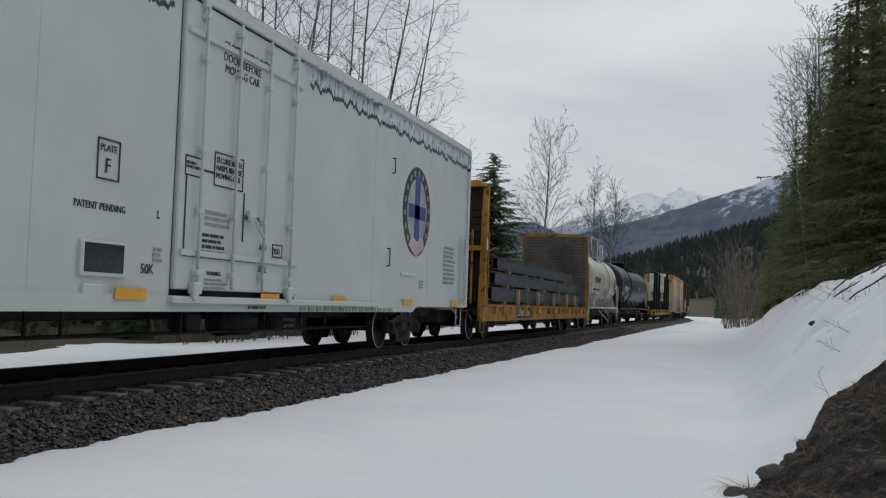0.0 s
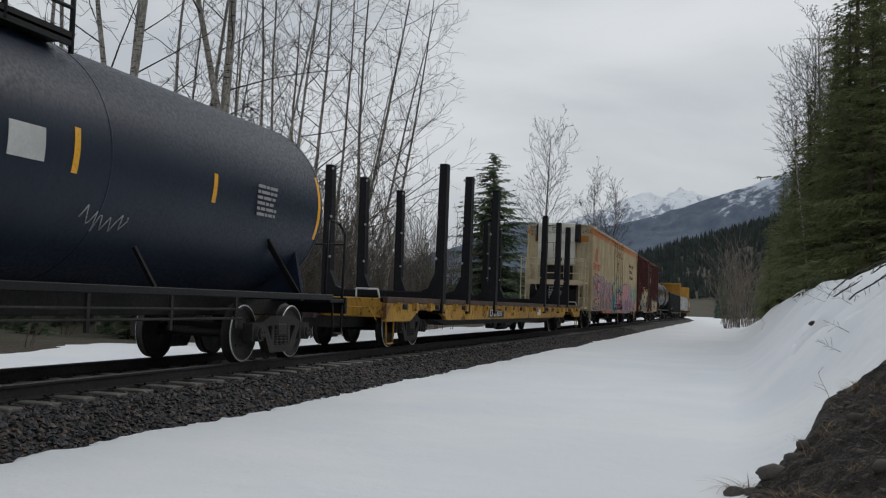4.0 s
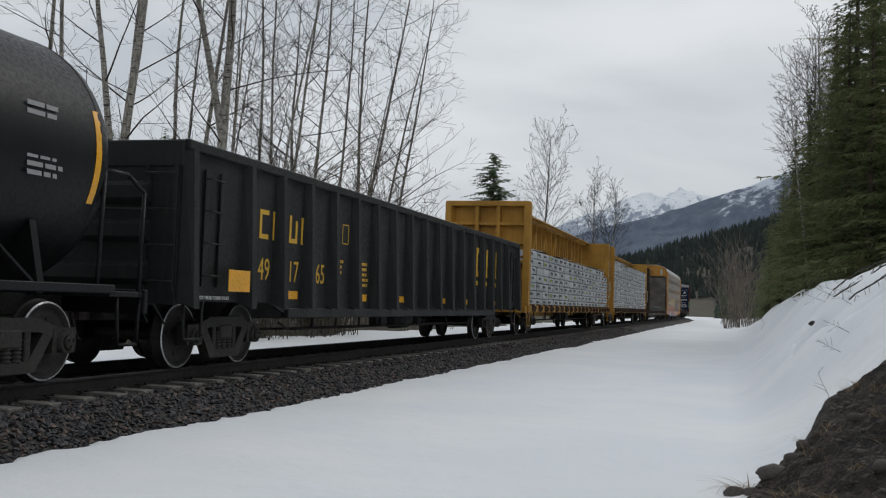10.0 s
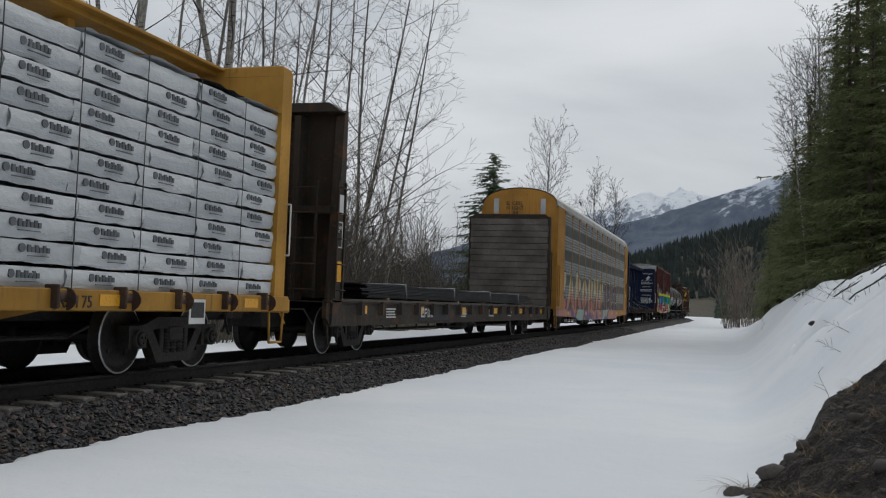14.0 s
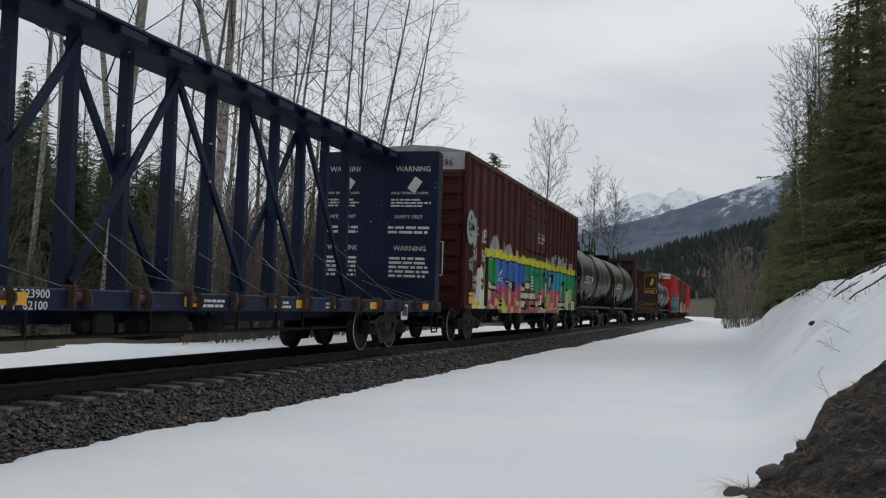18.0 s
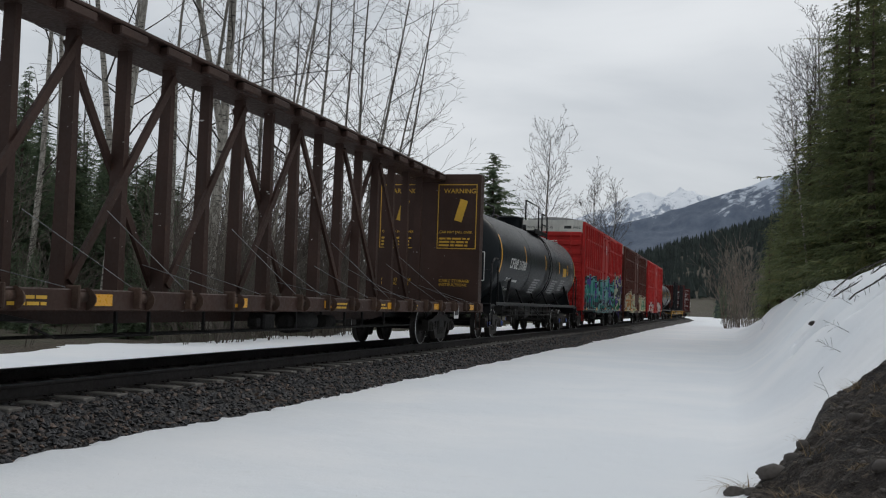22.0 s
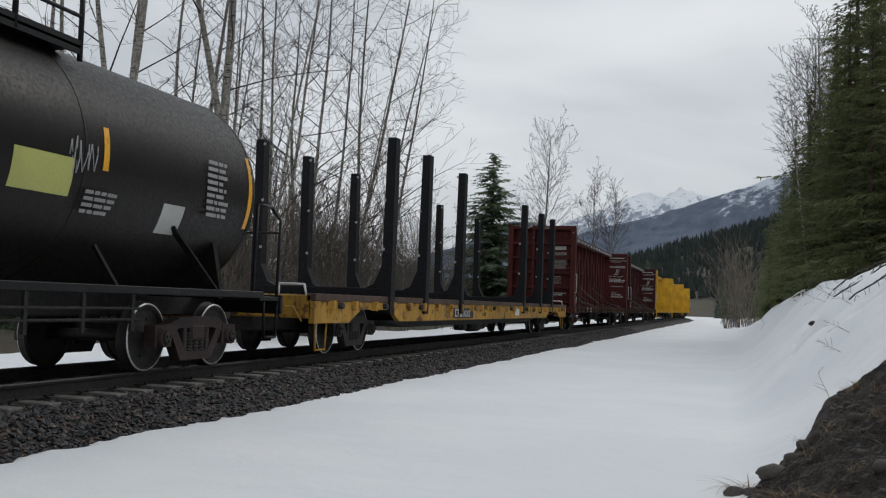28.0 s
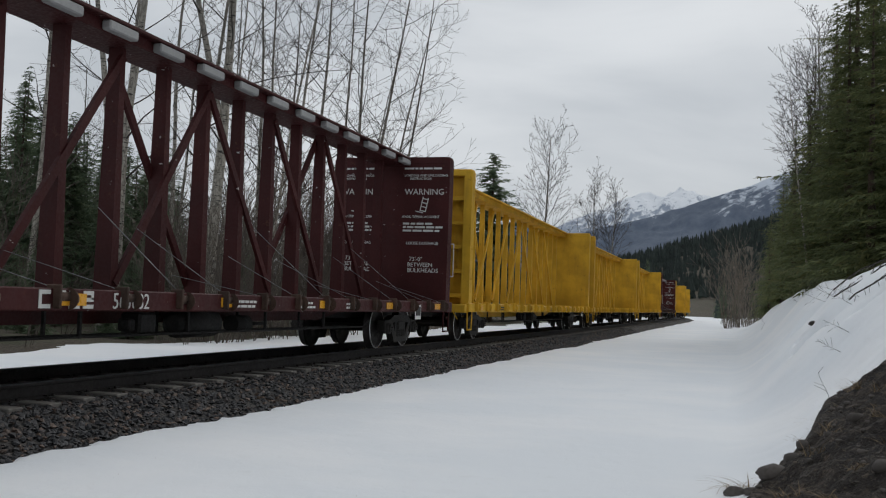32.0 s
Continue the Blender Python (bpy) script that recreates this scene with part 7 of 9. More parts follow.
def stake_flat(s0, s1, label, number):
    car, h = new_car("stake_flat", label, s0, s1, 3.0, "dark", sill=(0.36, 0.45, 0.95))
    mat = paint("flat_yellow", (0.44, 0.24, 0.04), 0.6, 0.95, 1.0, rusted, (0.06, 0.04, 0.028))
    part("deck", G().box(-1.40, 1.40, -h + 0.2, h - 0.2, 0.96, 1.02), WOOD_GREY, car)
    for s in (1, -1):
        part("side_sill", G().prism([(-h, 1.00), (-h, 0.62), (-h + 1.6, 0.62), (-h + 2.2, 0.86), (-h + 3.9, 0.86), (-h + 4.5, 0.62), (h - 4.5, 0.62), (h - 3.9, 0.86), (h - 2.2, 0.86), (h - 1.6, 0.62), (h, 0.62), (h, 1.00)], "x", s * 1.46 - 0.05, s * 1.46 + 0.05), mat, car)
        part("sill_flange", G().box(s * 1.46 - 0.10, s * 1.46 + 0.07, -h, h, 1.0, 1.13, 0.012), WINCH, car)
    part("under_sill", G().prism([(-h + 4.6, 0.62), (h - 4.6, 0.62), (h - 6.0, 0.46), (-h + 6.0, 0.46)], "x", -1.1, 1.1), UNDER, car)
    for y in spread(-h + 0.7, h - 0.7, 24):
        part("bracket", G().prism([(1.51, y - 0.09), (1.60, y - 0.06), (1.60, y + 0.06), (1.51, y + 0.09)], "z", 0.84, 1.02), mat, car)
    for y in spread(-h + 1.2, h - 1.2, 11):
        part("winch", G().cyl((1.45, y - 0.1, 0.93), (1.60, y - 0.1, 0.93), 0.06, n=10), CAST, car)
    steel = paint("stake_black", (0.008, 0.008, 0.010), 0.65, 0.25, 0.3, None, (0.025, 0.022, 0.02), 0.0, 0.2)
    for y in (-9.3, -6.9, -3.8, 4.2, 7.2, 9.5):
        b = part("bunk", G().box(-1.35, 1.35, y - 0.14, y + 0.14, 1.13, 1.30, 0.02), steel, car)
        for s in (1, -1):
            g = G().prism([(s * 1.02, 1.14), (s * 1.34, 0.78), (s * 1.58, 0.78), (s * 1.585, 4.40), (s * 1.40, 4.40), (s * 1.36, 1.75), (s * 1.20, 1.38), (s * 1.02, 1.30)], "y", y - 0.13, y + 0.13)
            st = part("stake", g, steel, b)
            for z in (4.30, 3.1, 2.1):
                part("bolt_hole", G().cyl((s * 1.38, y - 0.132, z), (s * 1.38 + 0.0, y - 0.136, z), 0.035, n=8), GREY_INK, b)
    for e in (-1, 1):
        part("end_sill", G().box(-1.45, 1.45, min(e * h, e * (h - 0.3)), max(e * h, e * (h - 0.3)), 0.70, 1.10, 0.02), mat, car)
        part("grab_iron", G().pipe([(0.85, e * (h + 0.02), 1.1), (0.85, e * (h + 0.02), 1.28), (1.32, e * (h + 0.02), 1.28), (1.36, e * (h + 0.02), 1.1)], 0.02, 8), WHITE_INK, car)
        stirrup(car, e * (h - 0.5), 0.66, mat, 1.42)
        cut_lever(car, h, e, mat, 0.95)
    part("number_ground", G().box(1.512, 1.517, -4.4, -2.4, 0.66, 0.92), BLACK, car)
    for i in range(3):
        glyph_mark(car, (1.519, -4.25 + 0.24 * i, 0.70), 0.18, 0.2, WHITE_INK, i)
    text(number, 0.24, (1.52, -3.5, 0.70), car, WHITE_INK)
    text("LD LMT", 0.16, (1.515, -1.4, 0.88), car, BLACK_INK)
    text("LT WT", 0.16, (1.515, -1.4, 0.70), car, BLACK_INK)
    part("plate_ring", G().lathe([(1.512, 0.17), (1.518, 0.17), (1.518, 0.19), (1.512, 0.19)], "x", 20, at=(0, -4.9, 0.87)), BLACK_INK, car)
    text("C", 0.14, (1.518, -4.96, 0.78), car, BLACK_INK)
    plate(car, 3.0, 0.72, 0.6, 0.2, WHITE_INK, 1.515, "company_mark")
    brake_gear(car, 0.5, UNDER, 0.42)
    return car


def gondola(s0, s1):
    car, h = new_car("gondola", "black steel gondola with ribbed sides and yellow lettering", s0, s1, 1.95)
    mat = paint("gondola_black", (0.020, 0.021, 0.021), 0.55, 0.35, 0.25, None, (0.06, 0.055, 0.05))
    z0, z1 = 0.74, 2.98
    for s in (1, -1):
        part("side_panel", G().prism([(-h, 0.95), (-h + 2.6, 0.95), (-h + 3.4, z0), (h - 3.4, z0), (h - 2.6, 0.95), (h, 0.95), (h, z1), (-h, z1)], "x", s * 1.40 - 0.03, s * 1.40 + 0.03), mat, car)
        part("top_rail", G().box(s * 1.42 - 0.06, s * 1.42 + 0.10, -h - 0.02, h + 0.02, z1 - 0.06, z1 + 0.07, 0.015), mat, car)
        part("side_sill", G().box(s * 1.42 - 0.05, s * 1.42 + 0.08, -h + 3.2, h - 3.2, z0 - 0.02, z0 + 0.14, 0.012), mat, car)
    for y in [-h + 0.12] + spread(-h + 1.75, h - 1.75, 17) + [h - 0.12]:
        part("rib", G().add([(1.43, y - 0.13, z0 + 0.2), (1.43, y + 0.13, z0 + 0.2), (1.64, y + 0.07, z0 + 0.12), (1.64, y - 0.07, z0 + 0.12), (1.43, y - 0.13, z1 - 0.05), (1.43, y + 0.13, z1 - 0.05), (1.54, y + 0.06, z1 - 0.05), (1.54, y - 0.06, z1 - 0.05)],
                             [(0, 1, 2, 3), (4, 7, 6, 5), (0, 4, 5, 1), (1, 5, 6, 2), (2, 6, 7, 3), (3, 7, 4, 0)]), mat, car)
    part("floor", G().box(-1.38, 1.38, -h + 0.1, h - 0.1, 1.0, 1.08), mat, car)
    for e in (-1, 1):
        part("end_wall", G().box(-1.4, 1.4, e * h - 0.04, e * h + 0.04, 0.9, z1), mat, car)
        for z in (1.3, 1.85, 2.35):
            part("corrugation", G().prism([(e * (h + 0.03), z - 0.16), (e * (h + 0.16), z - 0.08), (e * (h + 0.16), z + 0.08), (e * (h + 0.03), z + 0.16)], "x", -1.35, 1.0), mat, car)
        part("top_rail", G().box(-1.45, 1.45, e * h - 0.06, e * h + 0.12, z1 - 0.30, z1 + 0.06, 0.02), mat, car)
        stirrup(car, e * (h - 0.4), 0.95, mat, 1.42)
        cut_lever(car, h, e, mat)
        ladder(car, 1.44, e * (h - 0.75), 1.3, 2.6, 0.42, 4, mat)
    ladder(car, -h - 0.05, 1.15, 1.2, 2.6, 0.42, 4, mat, "end")
    for i, y in enumerate((-h + 2.2, -h + 2.65, -h + 3.25, -h + 3.7)):
        glyph_mark(car, (1.434, y, 1.92), 0.30, 0.44, YELLOW_INK, i)
    for w, y in (("49", -h + 2.2), ("17", -h + 3.25), ("65", -h + 4.35)):
        text(w, 0.48, (1.434, y, 1.30), car, YELLOW_INK, wide=0.85)
    for i in range(3):
        glyph_mark(car, (1.434, 5.0 + 1.15 * i, 1.80), 0.66, 0.80, YELLOW_INK, (0, 3, 2)[i])
        plate(car, 5.0 + 1.15 * i, 1.56, 0.66, 0.12, YELLOW_INK, 1.432, "company_mark")
    plate(car, -h + 0.9, 1.10, 0.62, 0.30, REFLECTOR, 1.66, "reflector")
    reflectors(car, (-h + 3.4, -h + 6.6, -h + 9.0, 1.8, 4.2, 7.2), 1.02, 1.434, 0.5, 0.13)
    bars(car, (1.434, -h + 5.2, 1.5), 0.4, 0.3, 3, YELLOW_INK, seed=4)
    bars(car, (1.434, -h + 6.5, 1.3), 0.4, 0.5, 5, YELLOW_INK, seed=5)
    framed(car, (1.434, -h + 5.5, 2.05), 0.3, 0.36, YELLOW_INK)
    text("2 INCH TREAD COND SHOES", 0.07, (1.50, -h + 0.3, 0.98), car, WHITE_INK)
    brake_gear(car, 0.5)
    brake_rods(car, -h + 4.0, h - 4.0)
    return car


LIME_TAG = mat_plain("lime_label", (0.45, 0.50, 0.06), 0.6)


def lumber(index, rows, seed, half, gap=(), pitch=0.282):
    """Bundles in white wrap on both sides of a centre beam."""
    rnd = random.Random(seed)
    wrap, nn = material("white_wrap")
    p = nn.coords("Object")
    crease = nn.noise(nn.scaled(p, (1, 1, 2.5)), 6.0, 4.0, 0.65)
    col = nn.mix(nn.span(nn.chance(), 0.0, 1.0), (0.40, 0.425, 0.445), (0.55, 0.57, 0.585))
    col = nn.mix(nn.span(crease, 0.55, 0.8, 0.0, 0.5), col, (0.28, 0.30, 0.32))
    nn.done(col, 0.4, normal=nn.bump(crease, 0.6, 0.03))
    dark = mat_plain("print_dark", (0.10, 0.11, 0.12), 0.6)
    end_mat = mat_plain("board_ends", (0.30, 0.29, 0.27), 0.8)
    meshes = []
    w, hh = 1.245, pitch - 0.040
    for k in range(8):
        r2 = random.Random(k + seed)
        g = G()
        ny, nz = 7, 3
        vs = []
        for i in range(ny + 1):
            for j in range(nz + 1):
                y, z = -w / 2 + w * i / ny, hh * j / nz
                x = 0.0 + r2.uniform(-0.014, 0.018) - (0.03 if j == 0 else 0.0) - (0.02 if j == nz else 0)
                zz = z + (r2.uniform(-0.02, 0.006) if j == 0 else 0)
                vs.append((x, y, zz))
        q = nz + 1
        g.add(vs, [(i * q + j, (i + 1) * q + j, (i + 1) * q + j + 1, i * q + j + 1) for i in range(ny) for j in range(nz)], 0, True)
        g.box(-1.28, -0.02, -w / 2 + 0.01, w / 2 - 0.01, 0.02, hh - 0.012)
        if k != 4:
            y = r2.uniform(-0.3, 0.0)
            g.cyl((0.0, y - 0.08, 0.14), (0.020, y - 0.08, 0.14), 0.045, n=10, m=1)
            for i in range(6):
                g.box(0.0, 0.021, y + 0.0 + 0.058 * i, y + 0.045 + 0.058 * i, 0.10, 0.155 if i % 2 else 0.175, m=1)
            g.box(0.0, 0.020, y, y + 0.33, 0.06, 0.068, m=1)
        if k == 2 and seed < 5:
            g.box(0.0, 0.022, -0.2, 0.15, 0.13, 0.17, m=2).box(0.0, 0.022, -0.2, 0.02, 0.085, 0.12, m=2)
        meshes.append(fix(g.mesh("bundle", [wrap, dark, LIME_TAG])))
    stack = load("lumber_load", "white plastic-wrapped bundles of boards stacked and strapped in tight rows", index, "lumber")
    cols = 18
    ys = spread(-half + 0.62, half - 0.62, cols)
    shift = [rnd.uniform(-0.16, 0.16) for r in range(rows)]
    for c, y in enumerate(ys):
        top = rows - (1 if c in gap else 0)
        for r in range(top):
            part("bundle", meshes[rnd.randrange(8)], None, stack, at=(1.47 + rnd.uniform(-0.02, 0.015), y + shift[r] + rnd.uniform(-0.012, 0.012), 1.05 + pitch * r + rnd.uniform(-0.006, 0.006)))
        g = G().box(1.495, 1.50, y + 0.60, y + 0.615, 1.02, 1.05 + pitch * top)
        part("strap", g, BLACK_INK, stack)
        if rnd.random() < 0.7:
            # torn wrap over the top
            g = G()
            n = 6
            vs = [(1.5 - 0.3 * j + rnd.uniform(-0.03, 0.03), y - 0.58 + 1.16 * i / n, 1.05 + pitch * top + rnd.uniform(0.0, 0.09) * (0.4 if j == 0 else 1)) for i in range(n + 1) for j in range(4)]
            g.add(vs, [(i * 4 + j, (i + 1) * 4 + j, (i + 1) * 4 + j + 1, i * 4 + j + 1) for i in range(n) for j in range(3)], 0, True)
            part("torn_wrap", g, wrap if rnd.random() < 0.75 else BLACK_INK, stack)
    g = G()
    for y in ys:
        for r in range(rows):
            g.box(-1.47, -0.35, y - 0.59, y + 0.59, 1.06 + pitch * r, 1.32 + pitch * r)
    tagged(part("bundle", g, wrap, stack), kind="stuff")
    for y in (ys[6], ys[11]):
        pallet = part("pallet", G().box(0.55, 1.4, y - 0.05, y + 0.04, 1.055 + pitch * rows, 1.09 + pitch * rows), WOOD_PALE, stack)
        for i in range(4):
            part("slat", G().box(0.6 + 0.2 * i, 0.72 + 0.2 * i, y - 0.5, y + 0.5, 1.09 + pitch * rows, 1.12 + pitch * rows), WOOD_PALE, pallet)
        for e in (-0.5, 0.41):
            part("runner", G().box(0.55, 1.4, y + e, y + e + 0.09, 1.055 + pitch * rows, 1.09 + pitch * rows), WOOD_PALE, pallet)
    return stack


def car_carrier(s0, s1):
    car, h = new_car("car_carrier", "enclosed car carrier with silver side screens, yellow posts and sprayed lettering", s0, s1, 3.55, sill=(0.4, 0.45, 0.8))
    yel = (0.42, 0.205, 0.04)
    def low_piece(n, p, col):
        m = rect(n, p, -13.2, 7.4, 0.4, 1.0, 0.1, 0.03, 2.0)
        hue = n.noise(n.scaled(p, (0, 0.5, 0.6)), 1.0, 1.0)
        c = n.mix(n.span(hue, 0.45, 0.55), (0.50, 0.24, 0.18), (0.16, 0.10, 0.20))
        c = n.mix(n.span(hue, 0.58, 0.62), c, (0.30, 0.45, 0.42))
        return n.mix(m, col, c)
    def screen_piece(n, p, col):
        q = n.xyz(p)
        holes = n.math("MULTIPLY", n.span(n.math("ABSOLUTE", n.math("SUBTRACT", n.math("FRACT", n.math("MULTIPLY", q[1], 14.0)), 0.5)), 0.18, 0.14),
                       n.span(n.math("ABSOLUTE", n.math("SUBTRACT", n.math("FRACT", n.math("MULTIPLY", q[2], 11.0)), 0.5)), 0.2, 0.15))
        rowsel = n.span(n.math("FRACT", n.math("MULTIPLY", q[2], 0.92)), 0.62, 0.60)
        ribs = n.span(n.math("FRACT", n.math("MULTIPLY", n.math("ADD", q[2], -0.92), 1 / 1.025)), 0.40, 0.43)
        col = n.mix(n.math("MULTIPLY", ribs, 0.8), col, (0.235, 0.245, 0.24))
        col = n.mix(rect(n, p, -3.0, 1.4, 2.0, 2.5, 0.16, 0.1, 9.0), col, (0.16, 0.21, 0.10))
        col = letters(n, p, col, -12.6, 1.5, 0.85, 2.35, 2.0, (0.50, 0.20, 0.17), (0.50, 0.42, 0.28), (0.012, 0.012, 0.014), (0.012, 0.012, 0.014), 5.0, 0.1, None, "ZAROENS")
        col = n.mix(rect(n, p, 1.75, 7.5, 0.9, 2.05, 0.10, 0.02, 2.0), col, (0.045, 0.032, 0.075))
        col = letters(n, p, col, 1.8, 7.6, 0.85, 2.30, 1.15, (0.045, 0.032, 0.075), (0.055, 0.040, 0.095), (0.46, 0.46, 0.33), (0.012, 0.012, 0.014), 2.0, 0.2, None, "TERSE")
        return n.mix(n.math("MULTIPLY", holes, rowsel), col, (0.035, 0.035, 0.038))
    ymat = paint("carrier_yellow", yel, 0.5, 0.30, 0.5, None, (0.10, 0.06, 0.03))
    sill = paint("carrier_sill", yel, 0.5, 0.55, 0.5, low_piece, (0.10, 0.06, 0.03))
    screen = paint("carrier_screen", (0.095, 0.107, 0.107), 0.5, 0.25, 0.15, screen_piece, (0.08, 0.075, 0.07), 0.2)
    z0, z1 = 0.92, 5.02
    for s in (1, -1):
        part("side_sill", G().prism([(-h, 0.95), (-h, 0.68), (-h + 5.2, 0.60), (-h + 6.0, 0.46), (h - 6.0, 0.46), (h - 5.2, 0.60), (h, 0.68), (h, 0.95)], "x", s * 1.52 - 0.05, s * 1.52 + 0.05), sill, car)
        part("roof_rail", G().box(s * 1.50 - 0.06, s * 1.50 + 0.06, -h, h, z1 - 0.10, z1 + 0.05, 0.02), GALV, car)
    part("deck", G().box(-1.45, 1.45, -h + 0.1, h - 0.1, 0.86, 0.93), UNDER, car)
    ys = [-h + 1.75] + [8.66 - 2.03 * i for i in range(10, -1, -1)] + [h - 1.75]
    for y in ys:
        g = G().box(1.50, 1.563, y - 0.07, y + 0.07, z0 + 0.02, z1 - 0.25, 0.012)
        g.add([(1.50, y - 0.085, z1 - 0.25), (1.565, y - 0.085, z1 - 0.25), (1.565, y + 0.085, z1 - 0.25), (1.50, y + 0.085, z1 - 0.25), (1.50, y - 0.2, z1 - 0.05), (1.60, y - 0.2, z1 - 0.05), (1.60, y + 0.2, z1 - 0.05), (1.50, y + 0.2, z1 - 0.05)],
              [(0, 3, 2, 1), (4, 5, 6, 7), (0, 1, 5, 4), (1, 2, 6, 5), (2, 3, 7, 6), (3, 0, 4, 7)])
        part("post", g, ymat, car)
        part("post", G().box(-1.60, -1.48, y - 0.085, y + 0.085, z0, z1 - 0.05), ymat, car)
    # ribbed screens, four sheets high in each bay
    prof = []
    for k in range(4):
        b = z0 + (z1 - z0) * k / 4
        d = (z1 - z0) / 4
        prof += [(0.042, b), (0.042, b + d * 0.40)]
        for j in range(5):
            zz = b + d * (0.42 + 0.115 * j)
            prof += [(0.04, zz), (0.058, zz + 0.035), (0.058, zz + 0.06), (0.04, zz + 0.095)]
    for a, b in zip(ys[:-1], ys[1:]):
        g = G()
        vs = [(1.50 + x, y, z) for y in (a + 0.09, b - 0.09) for x, z in prof]
        n = len(prof)
        g.add(vs, [(j, n + j, n + j + 1, j + 1) for j in range(n - 1)])
        g.box(1.47, 1.49, a, b, z0, z1)
        part("screen", g, screen, car)
    part("screen", G().box(-1.54, -1.50, ys[0], ys[-1], z0, z1), screen, car)
    for e in (-1, 1):
        a, b = sorted((e * (h - 1.75), e * h))
        for s in (1, -1):
            part("end_panel", G().box(s * 1.53 - 0.04, s * 1.53 + 0.04, a, b, z0 - 0.02, z1 + 0.02, 0.015), ymat, car)
        ladder(car, 1.575, e * (h - 0.35), 1.2, 2.6, 0.42, 5, ymat)
        stirrup(car, e * (h - 0.4), 0.72, ymat, 1.48)
        cut_lever(car, h, e, ymat, 0.9)
        arch = [(1.5 * math.cos(t), 5.0 + 0.72 * math.sin(t) ** 0.8) for t in spread(0.001, math.pi - 0.001, 13)]
        door = part("end_door", G().prism([(-1.5, 0.95)] + [(1.5, 0.95)] + arch, "y", min(e * h, e * (h - 0.08)), max(e * h, e * (h - 0.08))), ymat, car)
        for x in (-1.05, -0.35, 0.35, 1.05):
            part("door_fold", G().box(x - 0.05, x + 0.05, e * h - 0.03, e * h + 0.03, 1.0, 5.35), ymat, door)
        for x in (-0.95, 0.95):
            part("door_light", G().box(x - 0.1, x + 0.1, e * h - 0.036, e * h + 0.036, 4.7, 5.3), GALV, door)
    text("EXCESS\nHEIGHT\n  CAR", 0.2, (-0.55, -h - 0.012, 5.05), car, BLACK_INK, END)
    arch = [(1.53 * math.cos(t), 5.02 + 0.74 * math.sin(t) ** 0.8) for t in spread(0.0, math.pi, 13)]
    k = 60
    g = G()
    vs = []
    for i in range(k * 2 + 1):
        y = -h + 2 * h * i / (2 * k)
        lift = 0.02 if i % 2 else 0.0
        vs += [(x, y, z + lift) for x, z in arch]
    n = len(arch)
    g.add(vs, [(i * n + j, i * n + j + 1, (i + 1) * n + j + 1, (i + 1) * n + j) for i in range(2 * k) for j in range(n - 1)])
    part("roof", g, mat_plain("carrier_roof", (0.42, 0.42, 0.40), 0.5, 0.5, 0.25), car)
    reflectors(car, spread(-h + 3, h - 3, 9), 0.72, 1.575, 0.5, 0.14)
    for i, (y, z) in enumerate(((h - 1.3, 3.6), (h - 1.3, 2.2), (h - 0.8, 1.7))):
        bars(car, (1.575, y, z), 0.5, 0.4, 4, BLACK_INK, seed=i)
    framed(car, (1.575, h - 1.25, 2.75), 0.42, 0.42, BLACK_INK)
    plate(car, h - 1.2, 1.75, 0.5, 0.2, YELLOW_INK, 1.575)
    brake_gear(car, 0.0, UNDER, 0.35)
    brake_rods(car, -h + 5.5, h - 5.5, UNDER, 0.32)
    return car


# ------------------------------------------------------------------ the train from front to rear: (front, rear) along the track
DARK_SOIL = (0.026, 0.024, 0.023)
white_reefer(2.0, 25.15)
bulkhead_flat(26.95, 48.0, "yellow bulkhead flat car with timber-faced ends, loaded with steel girders", (0.38, 0.20, 0.04), 22, (0.07, 0.045, 0.03), BLACK_INK, "804301", True)
steel_beams(-1)
grey_patch, amber = mat_plain("grey_repaint", (0.33, 0.35, 0.35), 0.5, spread=0.12), mat_plain("amber_panel", (0.60, 0.33, 0.02), 0.5, spread=0.12)
lime = mat_plain("lime_panel", (0.42, 0.43, 0.12), 0.5, spread=0.12)
buff = mat_plain("buff_panel", (0.52, 0.46, 0.34), 0.5, spread=0.12)
pale_panel = mat_plain("pale_panel", (0.45, 0.45, 0.43), 0.5, spread=0.2)
WHITE_TRIM = paint("white_trim", (0.55, 0.56, 0.53), 0.5, 0.3, 0.3, None, (0.2, 0.18, 0.15))
tank_car(49.1, 62.2, 1.95, "white tank car with grey repaint patches and white railings", (0.50, 0.50, 0.44), 1.44, 2.51, 0.75, "red", [(-4.4, 2.35, 0.42), (-0.3, 1.75, 0.9, 0.4, 5), (3.9, 2.0, 0.8, 0.8, 9)], "90903", -0.6, 1.2, WHITE_TRIM, 0.4, True, weights=("203300 LB  92230 KGS", "59700 LB  27100 KGS"),
         stripes=((-0.55, 2.3, 0.5), (2.35, 2.35, 0.3)), patches=((-2.6, 1.95, 1.9, 0.95, grey_patch), (-0.45, 1.75, 1.1, 0.5, buff), (3.25, 2.25, 0.55, 0.25, lime), (3.9, 2.0, 0.6, 0.75, grey_patch)), soil=(0.22, 0.2, 0.16), ink=BLACK_INK, grime=0.25)
